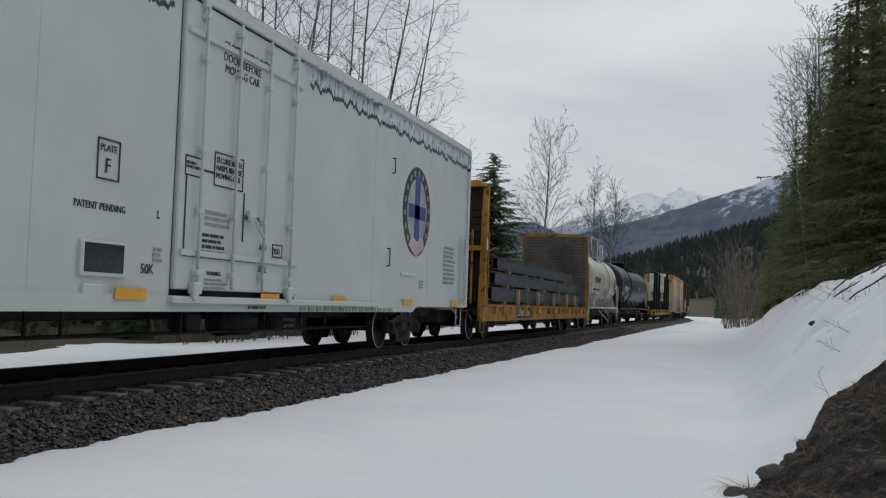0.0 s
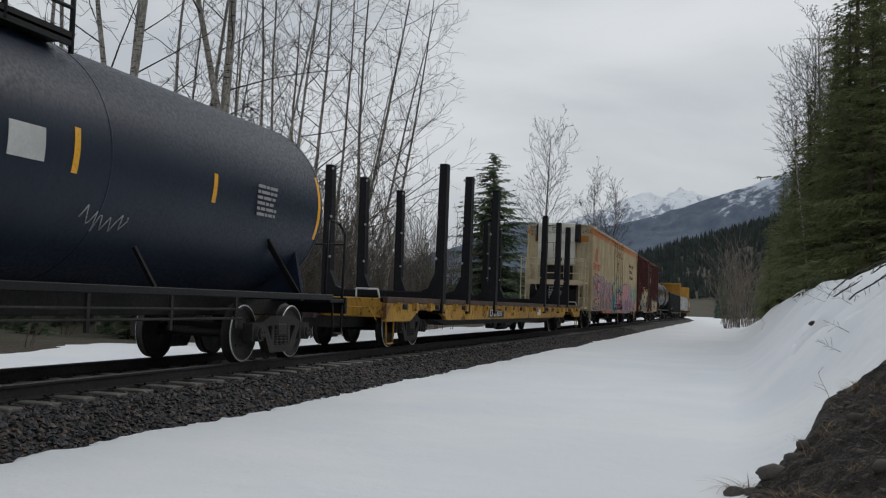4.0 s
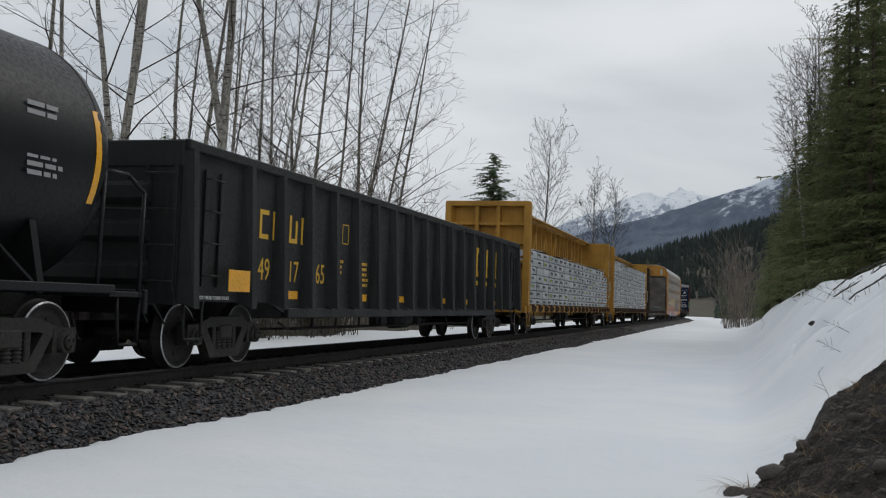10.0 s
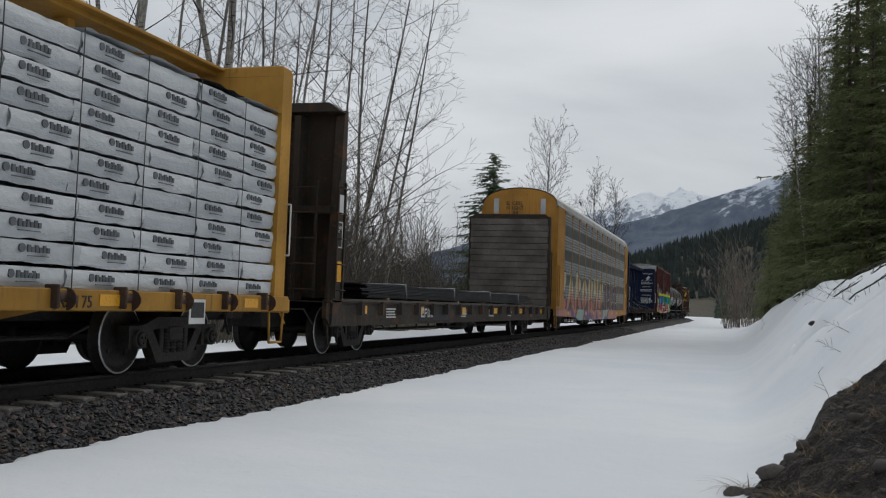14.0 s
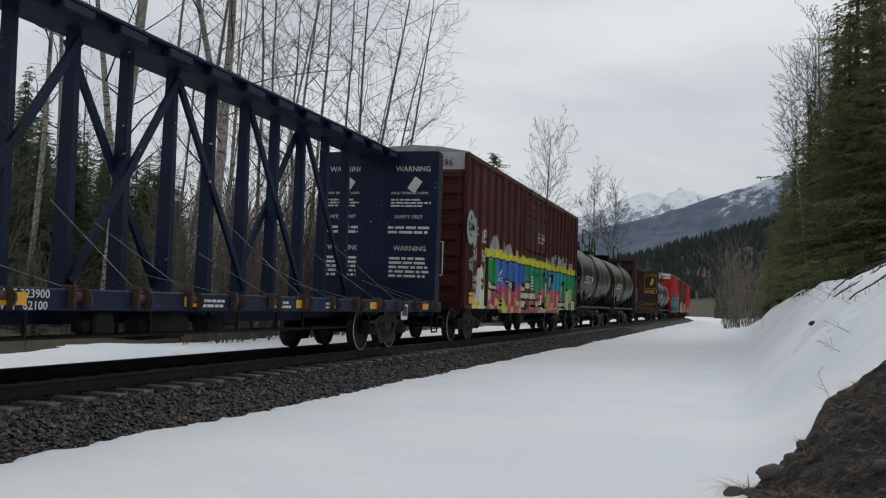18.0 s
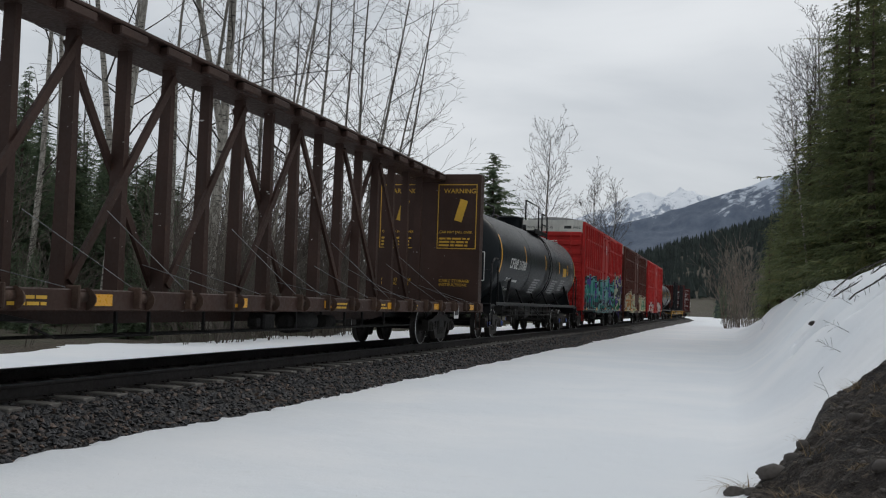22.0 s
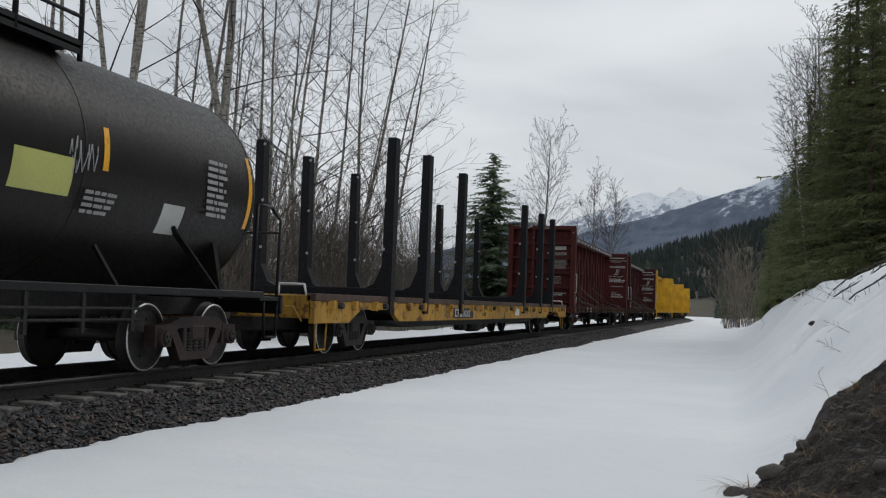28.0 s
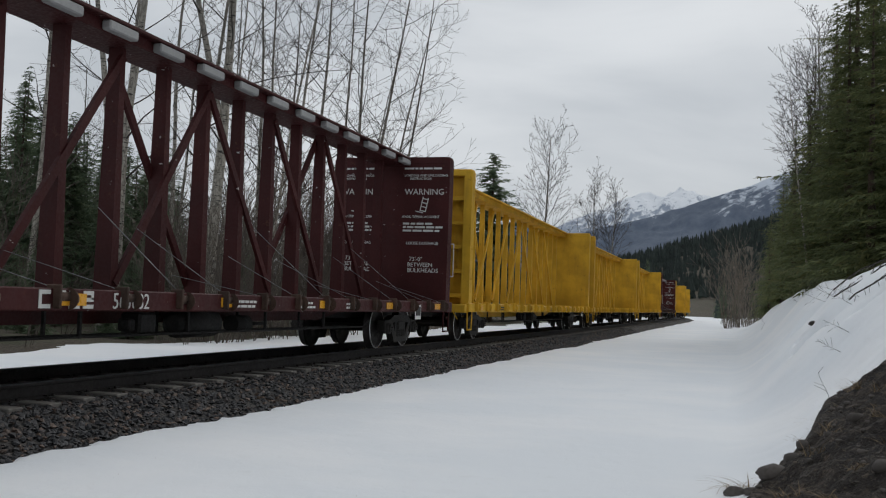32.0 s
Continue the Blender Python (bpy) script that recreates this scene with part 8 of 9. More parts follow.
tank_car(62.9, 84.4, 1.95, "dark blue-grey tank car with white lettering", (0.017, 0.024, 0.040), 1.48, 2.55, 0.85, "dark", [(-8.2, 2.25, 0.42), (6.9, 2.25, 0.7, 0.5, 6), (-7.3, 1.55, 0.9, 0.5, 6)], "210369", 0.8, -4.6, deck=2.6, scrawl=((-6.9, 1.75, 1.3, 0.5), (-3.4, 2.6, 0.9, 0.55), (3.0, 1.75, 0.9, 0.22)),
         stripes=((-4.6, 2.35, 0.45), (-0.2, 2.35, 0.5), (2.6, 2.3, 0.5), (5.6, 2.3, 0.4)), patches=((1.6, 2.35, 0.55, 0.35, pale_panel),), soil=(0.032, 0.034, 0.04))
stake_flat(86.4, 112.9, "empty yellow flat car with tall black steel stakes", "142310")
cream_reefer(116.0, 139.1)
brown_boxcar(141.2, 160.4, cream_piece, "brown ribbed boxcar with cream sprayed lettering along its side", "761829", "206500\n79500", True)
tank_car(161.4, 178.6, 1.95, "black tank car with yellow reflecting stripes and white lettering", (0.008, 0.0085, 0.009), 1.46, 2.51, 0.45, "dark", [(-5.5, 2.18, 0.46), (-1.8, 1.60, 1.4, 0.36, 4), (2.4, 1.7, 0.9, 0.85, 9), (4.6, 1.55, 1.2, 0.4, 5), (6.3, 2.2, 0.6, 0.8, 9)], "264322", 0.6, 2.1, weights=("190600 LB 86450 KG", "72400 LB 32850 KG"),
         stripes=((-2.75, 2.42, 0.6), (0.35, 2.35, 0.55), (4.0, 2.3, 0.5)), patches=((-1.15, 2.25, 0.85, 0.42, amber), (3.1, 2.05, 0.6, 0.55, amber)), soil=DARK_SOIL)
gondola(179.3, 200.0)
YEL = (0.43, 0.225, 0.042)
YSOIL = (0.09, 0.06, 0.03)
centerbeam(201.3, 224.6, "yellow centre-beam flat car half loaded with wrapped lumber", YEL, BLACK_INK, soil=YSOIL, plain=True)
lumber(-1, 7, 3, 11.0, (17,))
centerbeam(226.3, 249.7, "yellow centre-beam flat car fully loaded with wrapped lumber", YEL, BLACK_INK, soil=YSOIL, plain=True, side_number="4339")
lumber(-1, 11, 8, 11.2, (3, 5, 6, 10), 0.258)
bulkhead_flat(251.1, 272.9, "dark rusty bulkhead flat car carrying steel plates", (0.035, 0.028, 0.022), 14, (0.06, 0.05, 0.04), WHITE_INK, "")
steel_plates(-1)
car_carrier(274.1, 300.9)
centerbeam(302.1, 325.4, "dark blue empty centre-beam flat car with warning panels", (0.006, 0.0125, 0.038), WHITE_INK, soil=(0.009, 0.012, 0.024), number="75133", writing="blue")
brown_boxcar(327.4, 346.3, bright_piece, "brown ribbed boxcar with bright sprayed mural of green, blue and pink", "761696", "205400\n79600", False)
for a, b, num in ((347.4, 360.5, "223384"), (360.9, 374.0 - 0.4, "223385")):
    tank_car(a, b, 1.95, "black tank car with a yellow sash and reflecting stripes", (0.010, 0.011, 0.012), 1.50, 2.58, 0.55, "blue", [(-4.45, 2.22, 0.50), (-1.9, 1.55, 1.2, 0.34, 4), (0.8, 1.62, 1.0, 0.34, 4), (2.4, 1.75, 0.9, 0.34, 4), (4.2, 2.0, 0.6, 0.8, 9)], num, 0.0, -0.55, weights=("218000 LB  98850 KG", "68000 LB  30850 KG"),
             stripes=((-1.75, 2.5, 0.55), (1.3, 2.45, 0.5), (2.7, 2.4, 0.5)), sash=-1.7, soil=DARK_SOIL)
centerbeam(374.2, 396.7, "dark brown empty centre-beam flat car with yellow warning panels", (0.048, 0.026, 0.02), YELLOW_INK, number="", writing="yellow")
tank_car(397.9, 414.6, 1.95, "dark grey tank car with yellow reflecting stripes", (0.014, 0.017, 0.019), 1.48, 2.54, 0.45, "blue", [(-5.9, 2.22, 0.44), (-2.4, 1.5, 1.1, 0.6, 6), (1.2, 1.55, 1.2, 0.6, 6), (3.3, 1.7, 0.9, 0.5, 5), (6.2, 2.2, 0.6, 0.8, 9)], "217060", 0.5, 0.9,
         stripes=((-3.5, 2.5, 0.55), (0.2, 2.4, 0.55), (3.2, 2.35, 0.5), (5.3, 2.35, 0.45)), patches=((4.2, 2.28, 0.75, 0.34, amber),), soil=DARK_SOIL)
RED = (0.42, 0.025, 0.022)
girt_boxcar(416.0, 432.1, RED, dark_piece, "bright red boxcar with dark green and violet sprayed lettering", "9452", True)
girt_boxcar(433.9, 450.0, (0.088, 0.026, 0.018), pale_piece, "brown boxcar with pale sprayed lettering low on its side", "9195")
girt_boxcar(452.0, 468.5, RED, small_piece, "bright red boxcar with small white sprayed lettering", "9488")
tank_car(469.7, 484.6, 1.95, "dark brown-black tank car with faded stripes", (0.011, 0.009, 0.008), 1.46, 2.52, 0.6, "red", [(-4.8, 2.25, 0.48), (4.9, 2.1, 0.6, 0.8, 9), (2.3, 1.9, 0.6, 0.3, 4)], "49822", 0.4, 0.4, weights=("191700 LBS  86950 KG", "71300 LBS  32350 KG  NEW 12-77"), scrawl=((-3.2, 1.4, 0.7, 0.2), (2.0, 2.3, 0.5, 0.4)), ink=TAN_INK,
         stripes=((-2.4, 2.4, 0.55), (0.6, 2.4, 0.55), (2.6, 2.4, 0.5)), patches=((1.15, 2.05, 0.95, 0.42, lime), (3.95, 1.8, 0.5, 0.4, pale_panel)), soil=(0.04, 0.03, 0.025))
stake_flat(485.7, 511.9, "empty yellow flat car with tall black steel stakes", "142312")
centerbeam(513.8, 536.9, "red-brown empty centre-beam flat car with white warnings", (0.070, 0.0125, 0.0105), WHITE_INK, soil=(0.045, 0.016, 0.013), number="563534", writing="warning", mark_at=-7.7)
centerbeam(538.1, 561.4, "dark maroon empty centre-beam flat car with white warnings", (0.050, 0.0105, 0.0105), WHITE_INK, soil=(0.034, 0.013, 0.012), number="563682", writing="warning", mark_at=-3.95)
for a in (562.7, 587.2, 611.7):
    centerbeam(a, a + 23.5, "bright yellow empty centre-beam flat car", (0.62, 0.36, 0.03), BLACK_INK, soil=(0.14, 0.09, 0.03), panel=True, plain=True)
centerbeam(636.2, 659.6, "red-brown empty centre-beam flat car", (0.075, 0.017, 0.015), WHITE_INK, writing="warning")
for a in (660.8, 685.3):
    centerbeam(a, a + 23.5, "bright yellow empty centre-beam flat car", (0.62, 0.36, 0.03), BLACK_INK, soil=(0.14, 0.09, 0.03), panel=True, plain=True)


# ------------------------------------------------------------------ trees
def limb(g, rnd, p, d, length, r, depth, segs, sides, m, rise, spread_, kids, thin, wander=0.13):
    """A tapering limb that bends as it grows, and its side shoots."""
    step = length / segs
    pts, rad = [p.copy()], [r]
    for i in range(segs):
        d = (d + Vector((rnd.uniform(-1, 1), rnd.uniform(-1, 1), rnd.uniform(-0.5, 0.5) + rise)) * wander).normalized()
        p = p + d * step
        pts.append(p.copy())
        rad.append(max(thin, r * (1 - (i + 1) / segs * 0.82)))
    k = len(g.v)
    for i, (q, w) in enumerate(zip(pts, rad)):
        t = (pts[min(i + 1, segs)] - pts[max(i - 1, 0)]).normalized()
        u = t.orthogonal().normalized()
        v = t.cross(u)
        g.v.extend(q + (u * math.cos(a) + v * math.sin(a)) * w for a in (2 * math.pi * j / sides for j in range(sides)))
    for i in range(segs):
        for j in range(sides):
            g.f.append((k + i * sides + j, k + i * sides + (j + 1) % sides, k + (i + 1) * sides + (j + 1) % sides, k + (i + 1) * sides + j))
            g.m.append(m)
            g.s.append(True)
    if depth <= 0:
        return pts, rad
    n = kids[0]
    for i in range(n):
        f = 0.22 + 0.76 * (i + rnd.random()) / n
        a = min(segs - 1, int(f * segs))
        q = pts[a].lerp(pts[a + 1], f * segs - a)
        t = (pts[a + 1] - pts[a]).normalized()
        side = Vector((rnd.uniform(-1, 1), rnd.uniform(-1, 1), rnd.uniform(-0.4, 0.6)))
        side = (side - t * side.dot(t)).normalized()
        dd = (t * (1 - spread_) + side * spread_).normalized()
        limb(g, rnd, q, dd, length * rnd.uniform(0.30, 0.55) * (1.15 - f * 0.6), max(thin, rad[a] * 0.5), depth - 1, 3 if depth > 1 else 2, 3, m, rise, spread_, kids[1:], thin, wander)
    return pts, rad


def bare_tree(seed, height_, girth, first, boughs, fork=False, lean=0.05, thin=0.006, reach=0.225, steep=(0.3, 1.15), fans=(6, 2), bough=0.03, tilt=None, rise=0.55):
    """Meshes of a leafless tree: its upright trunk, and its crown of slender boughs and twigs."""
    rnd = random.Random(seed)
    trunk, crown = G(), G()
    d = Vector((rnd.uniform(-lean, lean) if tilt is None else tilt, rnd.uniform(-lean, lean), 1)).normalized()
    pts, rad = limb(trunk, rnd, Vector((0, 0, -0.3)), d, height_, girth, 0, 12, 9, 0, 0.3 if tilt is None else 0.0, 0.5, (), 0.008, 0.055 if tilt is None else 0.035)
    lines = [(pts, rad)]
    if fork:
        a = rnd.randint(3, 5)
        dd = (Vector((rnd.uniform(-1, 1), rnd.uniform(-1, 1), 4.5))).normalized()
        lines.append(limb(trunk, rnd, pts[a], dd, height_ * 0.6, rad[a] * 0.8, 0, 8, 7, 0, 0.4, 0.5, (), 0.008, 0.06))
    for ps, rs in lines:
        n = len(ps) - 1
        for i in range(boughs if ps is pts else boughs // 2):
            f = first + (0.99 - first) * (i + rnd.random()) / boughs
            a = min(n - 1, int(f * n))
            q = ps[a].lerp(ps[a + 1], f * n - a)
            ang = rnd.uniform(0, 6.283)
            dd = Vector((math.cos(ang), math.sin(ang), rnd.uniform(*steep))).normalized()
            limb(crown, rnd, q, dd, height_ * reach * rnd.uniform(0.65, 1.25) * (1.3 - f * 0.8), max(thin * 1.6, min(bough, rs[a] * 0.42)), 2, 6, 4, 0, rise, 0.55, fans, thin, 0.17)
    return fix(trunk.mesh("trunk", BARK)), crown.mesh("crown", TWIG)


def shrub(seed, height_, stems, mat=None, wide=0.35, stem=0.016, thin=0.007):
    rnd = random.Random(seed)
    g = G()
    for i in range(stems):
        a = rnd.uniform(0, 6.283)
        d = Vector((math.cos(a) * wide, math.sin(a) * wide, 1)).normalized()
        limb(g, rnd, Vector((wide * math.cos(a), wide * math.sin(a), -0.2)), d, height_ * rnd.uniform(0.6, 1.0), stem, 2, 5, 3, 0, 0.2, 0.42, (6, 2), thin)
    return g.mesh("stem", mat or BRUSH_BARK)


def conifer(seed, height_, reach, mat, gap=0.36, per=8, sprays=7, bare=0.06, droop=0.35, fat=0.19, taper=0.8, fine=2):
    """Meshes of a conifer: a trunk, and whorls of drooping boughs with fans of needles."""
    rnd = random.Random(seed)
    trunk = G().cyl((0, 0, -0.4), (0, 0, height_ * 0.97), height_ * 0.016 + 0.03, 0.015, n=8)
    g = G()
    z = height_ * bare
    while z < height_ * 0.995:
        f = z / height_
        w = reach * (1 - f) ** taper * (0.75 + 0.35 * rnd.random()) + 0.10
        for k in range(max(4, int(per * (1 - f * 0.45)))):
            if rnd.random() < 0.12:
                continue
            a = rnd.uniform(0, 6.283)
            L = w * rnd.uniform(0.45, 1.15)
            out, side = Vector((math.cos(a), math.sin(a), 0)), Vector((-math.sin(a), math.cos(a), 0))
            base = Vector((0, 0, z + rnd.uniform(-0.16, 0.16)))
            up = rnd.uniform(-0.05, 0.3)
            q = base
            n = max(3, int(sprays * (0.45 + 0.55 * L / max(0.3, reach))))
            for i in range(1, n + 1):
                t = i / n
                e = base + out * L * t + Vector((0, 0, L * (up * t - droop * t * t)))
                wd = (0.10 + (0.06 + 0.6 * fat) * L * (1 - t * 0.8)) * rnd.uniform(0.7, 1.3)
                for s in (1, -1):
                    for k2 in range(fine):
                        root = q.lerp(e, (k2 + rnd.random()) / fine)
                        fall = Vector((0, 0, rnd.uniform(-0.75, 0.15) * wd))
                        tip = root + side * s * wd * rnd.uniform(0.5, 1.2) + out * wd * rnd.uniform(0.2, 0.9) + fall
                        half = (out * rnd.uniform(0.5, 1.0) + Vector((0, 0, rnd.uniform(-0.6, 0.6)))) * wd * fat
                        g.add([root - half, root + half, tip], [(0, 1, 2)])
                q = e
            g.add([q - side * 0.06, q + side * 0.06, q + out * 0.22 + Vector((0, 0, -0.05))], [(0, 1, 2)])
        z += gap * rnd.uniform(0.7, 1.25) * (1 - 0.35 * f)
    return fix(trunk.mesh("trunk", TRUNK)), g.mesh("crown", mat)


def plant(name, label, category, meshes, x, y, turn=0.0, scale=1.0, group="", z=None):
    """A tree of shared meshes on the ground."""
    ob = thing(name, label, category, group=group)
    ob.matrix_basis = Matrix.LocRotScale((x, y, (height(x, y) if z is None else z) - 0.05), Euler((0, 0, turn)), (scale, scale, scale))
    for me in meshes:
        part(me.name.split(".")[0], me, None, ob)
    return ob


BIRCH = [bare_tree(11, 17, 0.13, 0.28, 17), bare_tree(12, 19, 0.16, 0.34, 17, True), bare_tree(13, 16, 0.09, 0.32, 15), bare_tree(14, 18, 0.12, 0.40, 16, True, 0.10), bare_tree(15, 15, 0.065, 0.28, 15, False, 0.14), bare_tree(16, 20, 0.17, 0.38, 18, True, 0.06), bare_tree(17, 14, 0.05, 0.32, 13, False, 0.10)]
LONE = bare_tree(39, 17, 0.15, 0.30, 40, False, 0.008, 0.012, 0.30, (0.75, 1.5), (6, 2))
TWIN = bare_tree(38, 15, 0.13, 0.40, 30, False, 0.012, 0.013, 0.30, (1.3, 2.4), (6, 2))
FAN = bare_tree(37, 15, 0.12, 0.35, 30, True, 0.03, 0.009, 0.27, (0.7, 1.7), (6, 3))
LONE_FIR = conifer(55, 11, 4.9, NEEDLE, 0.30, 13, 10, droop=0.16, fat=0.24, taper=0.66, fine=3)
BRUSH = [shrub(45, 8.8, 9, PALE_BRUSH, 0.16, 0.04, 0.013), shrub(46, 8.0, 8, PALE_BRUSH, 0.2, 0.04, 0.013)]
REACHING = bare_tree(36, 11, 0.07, 0.35, 16, False, 0.02, 0.010, 0.24, (0.5, 1.3), (5, 2), tilt=-0.17)
SHRUB = [shrub(41, 3.6, 7), shrub(42, 2.6, 8), shrub(43, 5.0, 9)]
FIR = [conifer(51, 13, 3.8, NEEDLE, 0.32, 12, 8, droop=0.28, fat=0.26), conifer(52, 11, 3.9, NEEDLE, 0.30, 12, 8, droop=0.38, fat=0.26), conifer(53, 14, 3.6, NEEDLE, 0.32, 12, 8, droop=0.3, fat=0.26)]
NEAR_FIR = [conifer(61, 17, 3.9, NEEDLE_WARM, 0.30, 7, 13, 0.03, 0.24, fat=0.16, fine=3), conifer(62, 16, 4.3, NEEDLE_WARM, 0.32, 7, 13, 0.03, 0.14, fat=0.16, fine=3), conifer(63, 18, 3.7, NEEDLE_WARM, 0.30, 7, 13, 0.03, 0.28, fat=0.16, fine=3)]

rt = random.Random(7)
GROVE = "grove of leafless birches beyond the track"
BIRCH_LABEL = "leafless birch with pale scarred bark and fine twigs"
# the front row of the grove: place, height, girth, lean to the right, forked or not
for i, (x, y, hh, girth, tilt, fork) in enumerate(((-13.4, 27, 17, 0.12, 0.033, False), (-13.1, 28, 18, 0.12, -0.009, False), (-9.9, 26, 18, 0.19, 0.055, True), (-10.2, 27, 15, 0.11, 0.049, False), (-10.7, 31, 17, 0.10, -0.011, False),
                                                   (-8.1, 29, 20, 0.22, 0.042, True), (-9.7, 30, 17, 0.11, 0.092, False), (-9.9, 36, 17, 0.10, 0.014, False), (-7.9, 33, 17, 0.085, 0.168, False), (-8.5, 37, 17, 0.10, 0.115, False),
                                                   (-8.5, 40, 18, 0.085, 0.037, False), (-8.2, 42, 18, 0.11, 0.008, False), (-9.1, 43, 18, 0.11, 0.185, False), (-9.2, 45, 16, 0.09, 0.26, False), (-8.7, 47, 17, 0.10, 0.092, False), (-11.8, 33, 16, 0.07, 0.06, False), (-12.4, 38, 16, 0.08, 0.05, True))):
    boughs = bare_tree(70 + i, hh, girth, 0.27, 17 if y > 32 else 9, fork, 0.03, 0.0065, 0.22 if y < 40 else 0.27, (0.25, 0.95), (6, 2) if y > 32 else (4, 2), 0.03, tilt, 0.12)
    plant("birch_tree", BIRCH_LABEL, "tree", boughs, x, y, 0.0, 1.0, GROVE)
for i, (x, y, k, s) in enumerate(((-9.2, 31.0, 4, 1.05), (-7.3, 30.6, 4, 1.0), (-8.8, 34.4, 2, 1.0), (-7.4, 39.4, 4, 0.9), (-10.5, 41.0, 0, 0.9), (-9.0, 49.5, 6, 0.8))):
    plant("birch_tree", BIRCH_LABEL, "tree", BIRCH[k], x, y, rt.uniform(0, 6.28), s, GROVE)
for i in range(6):
    y = rt.uniform(34, 62)
    x = -rt.uniform(12.5, 24) - max(0.0, (y - 52) * 0.35)
    plant("birch_tree", BIRCH_LABEL, "tree", BIRCH[rt.randrange(7)], x, y, rt.uniform(0, 6.28), rt.uniform(0.5, 0.8), GROVE)
for i in range(70):
    y = rt.uniform(14, 85)
    x = -rt.uniform(6.0, 20) - max(0.0, (y - 44) * 0.22)
    plant("shrub", "leafless grey-brown shrub at the edge of the woods", "shrub", [SHRUB[rt.randrange(3)]], x, y, rt.uniform(0, 6.28), rt.uniform(0.6, 1.35), "shrubs under the birches")
for i in range(42):
    y = rt.uniform(26, 62)
    x = -rt.uniform(13.5, 30) - max(0.0, (y - 34) * 0.55)
    plant("fir_tree", "dark green fir behind the birches", "tree", FIR[rt.randrange(3)], x, y, rt.uniform(0, 6.28), rt.uniform(0.40, 0.72), "firs behind the birches")
for i in range(44):
    y = rt.uniform(34, 95)
    x = 7.4 - 0.264 * y - rt.uniform(1.0, 22)
    plant("shrub", "tall leafless grey thicket under the birches", "shrub", [SHRUB[2]], min(x, -7.5), y, rt.uniform(0, 6.28), rt.uniform(1.1, 1.7), "shrubs under the birches")
for i in range(48):
    y = rt.uniform(24, 78)
    x = 7.6 - 0.264 * y - rt.uniform(0.5, 9)
    plant("shrub", "tall leafless grey thicket under the birches", "shrub", [SHRUB[rt.randrange(3)]], min(x, -6.4), y, rt.uniform(0, 6.28), rt.uniform(0.9, 1.7), "shrubs under the birches")
for i in range(30):
    y = rt.uniform(52, 105)
    x = 7.2 - 0.264 * y - rt.uniform(2.0, 20)
    plant("fir_tree", "dark green fir behind the birches", "tree", FIR[rt.randrange(3)], min(x, -10), y, rt.uniform(0, 6.28), rt.uniform(0.25, 0.50), "firs behind the birches")
for i in range(46):
    y = rt.uniform(50, 112)
    x = 6.6 - 0.264 * y - rt.uniform(1.5, 26)
    plant("birch_tree", BIRCH_LABEL, "tree", BIRCH[rt.choice((0, 2, 3, 4, 6))], x, y, rt.uniform(0, 6.28), rt.uniform(0.40, 0.66), GROVE)
for i in range(26):
    y = rt.uniform(30, 52)
    x = -rt.uniform(14, 22) - max(0.0, (y - 36) * 0.3)
    plant("fir_tree", "dark green fir behind the birches", "tree", FIR[rt.randrange(3)], x, y, rt.uniform(0, 6.28), rt.uniform(0.42, 0.66), "firs behind the birches")
for i in range(30):
    y = rt.uniform(28, 42)
    x = 8.3 - rt.uniform(0.62, 0.88) * y
    plant("fir_tree", "dark green fir behind the birches", "tree", FIR[rt.randrange(3)], x, y, rt.uniform(0, 6.28), rt.uniform(0.45, 0.62), "firs behind the birches")
for i in range(46):
    y = rt.uniform(15, 40)
    x = -rt.uniform(7.2, 13.5) - max(0.0, (26 - y) * 0.35)
    plant("fir_tree", "low young fir at the edge of the woods", "tree", FIR[rt.randrange(3)], x, y, rt.uniform(0, 6.28), rt.uniform(0.10, 0.24), "young firs at the edge of the woods")
# single trees beside the bend
plant("fir_tree", "slender dark fir standing alone beside the track", "tree", LONE_FIR, -9.3, 73, 1.0, 1.17)
plant("fir_tree", "small dark fir beside a taller one", "tree", FIR[1], -10.8, 76, 2.0, 0.5)
plant("bare_tree", "leafless poplar with an open rounded crown", "tree", LONE, -8.1, 88.5, 0.5, 1.0)
plant("bare_tree", "leafless poplar with an open rounded crown", "tree", TWIN, -6.9, 109, 0.4, 1.02)
plant("bare_tree", "leafless poplar with an open rounded crown", "tree", TWIN, -5.2, 111, 2.4, 0.98)
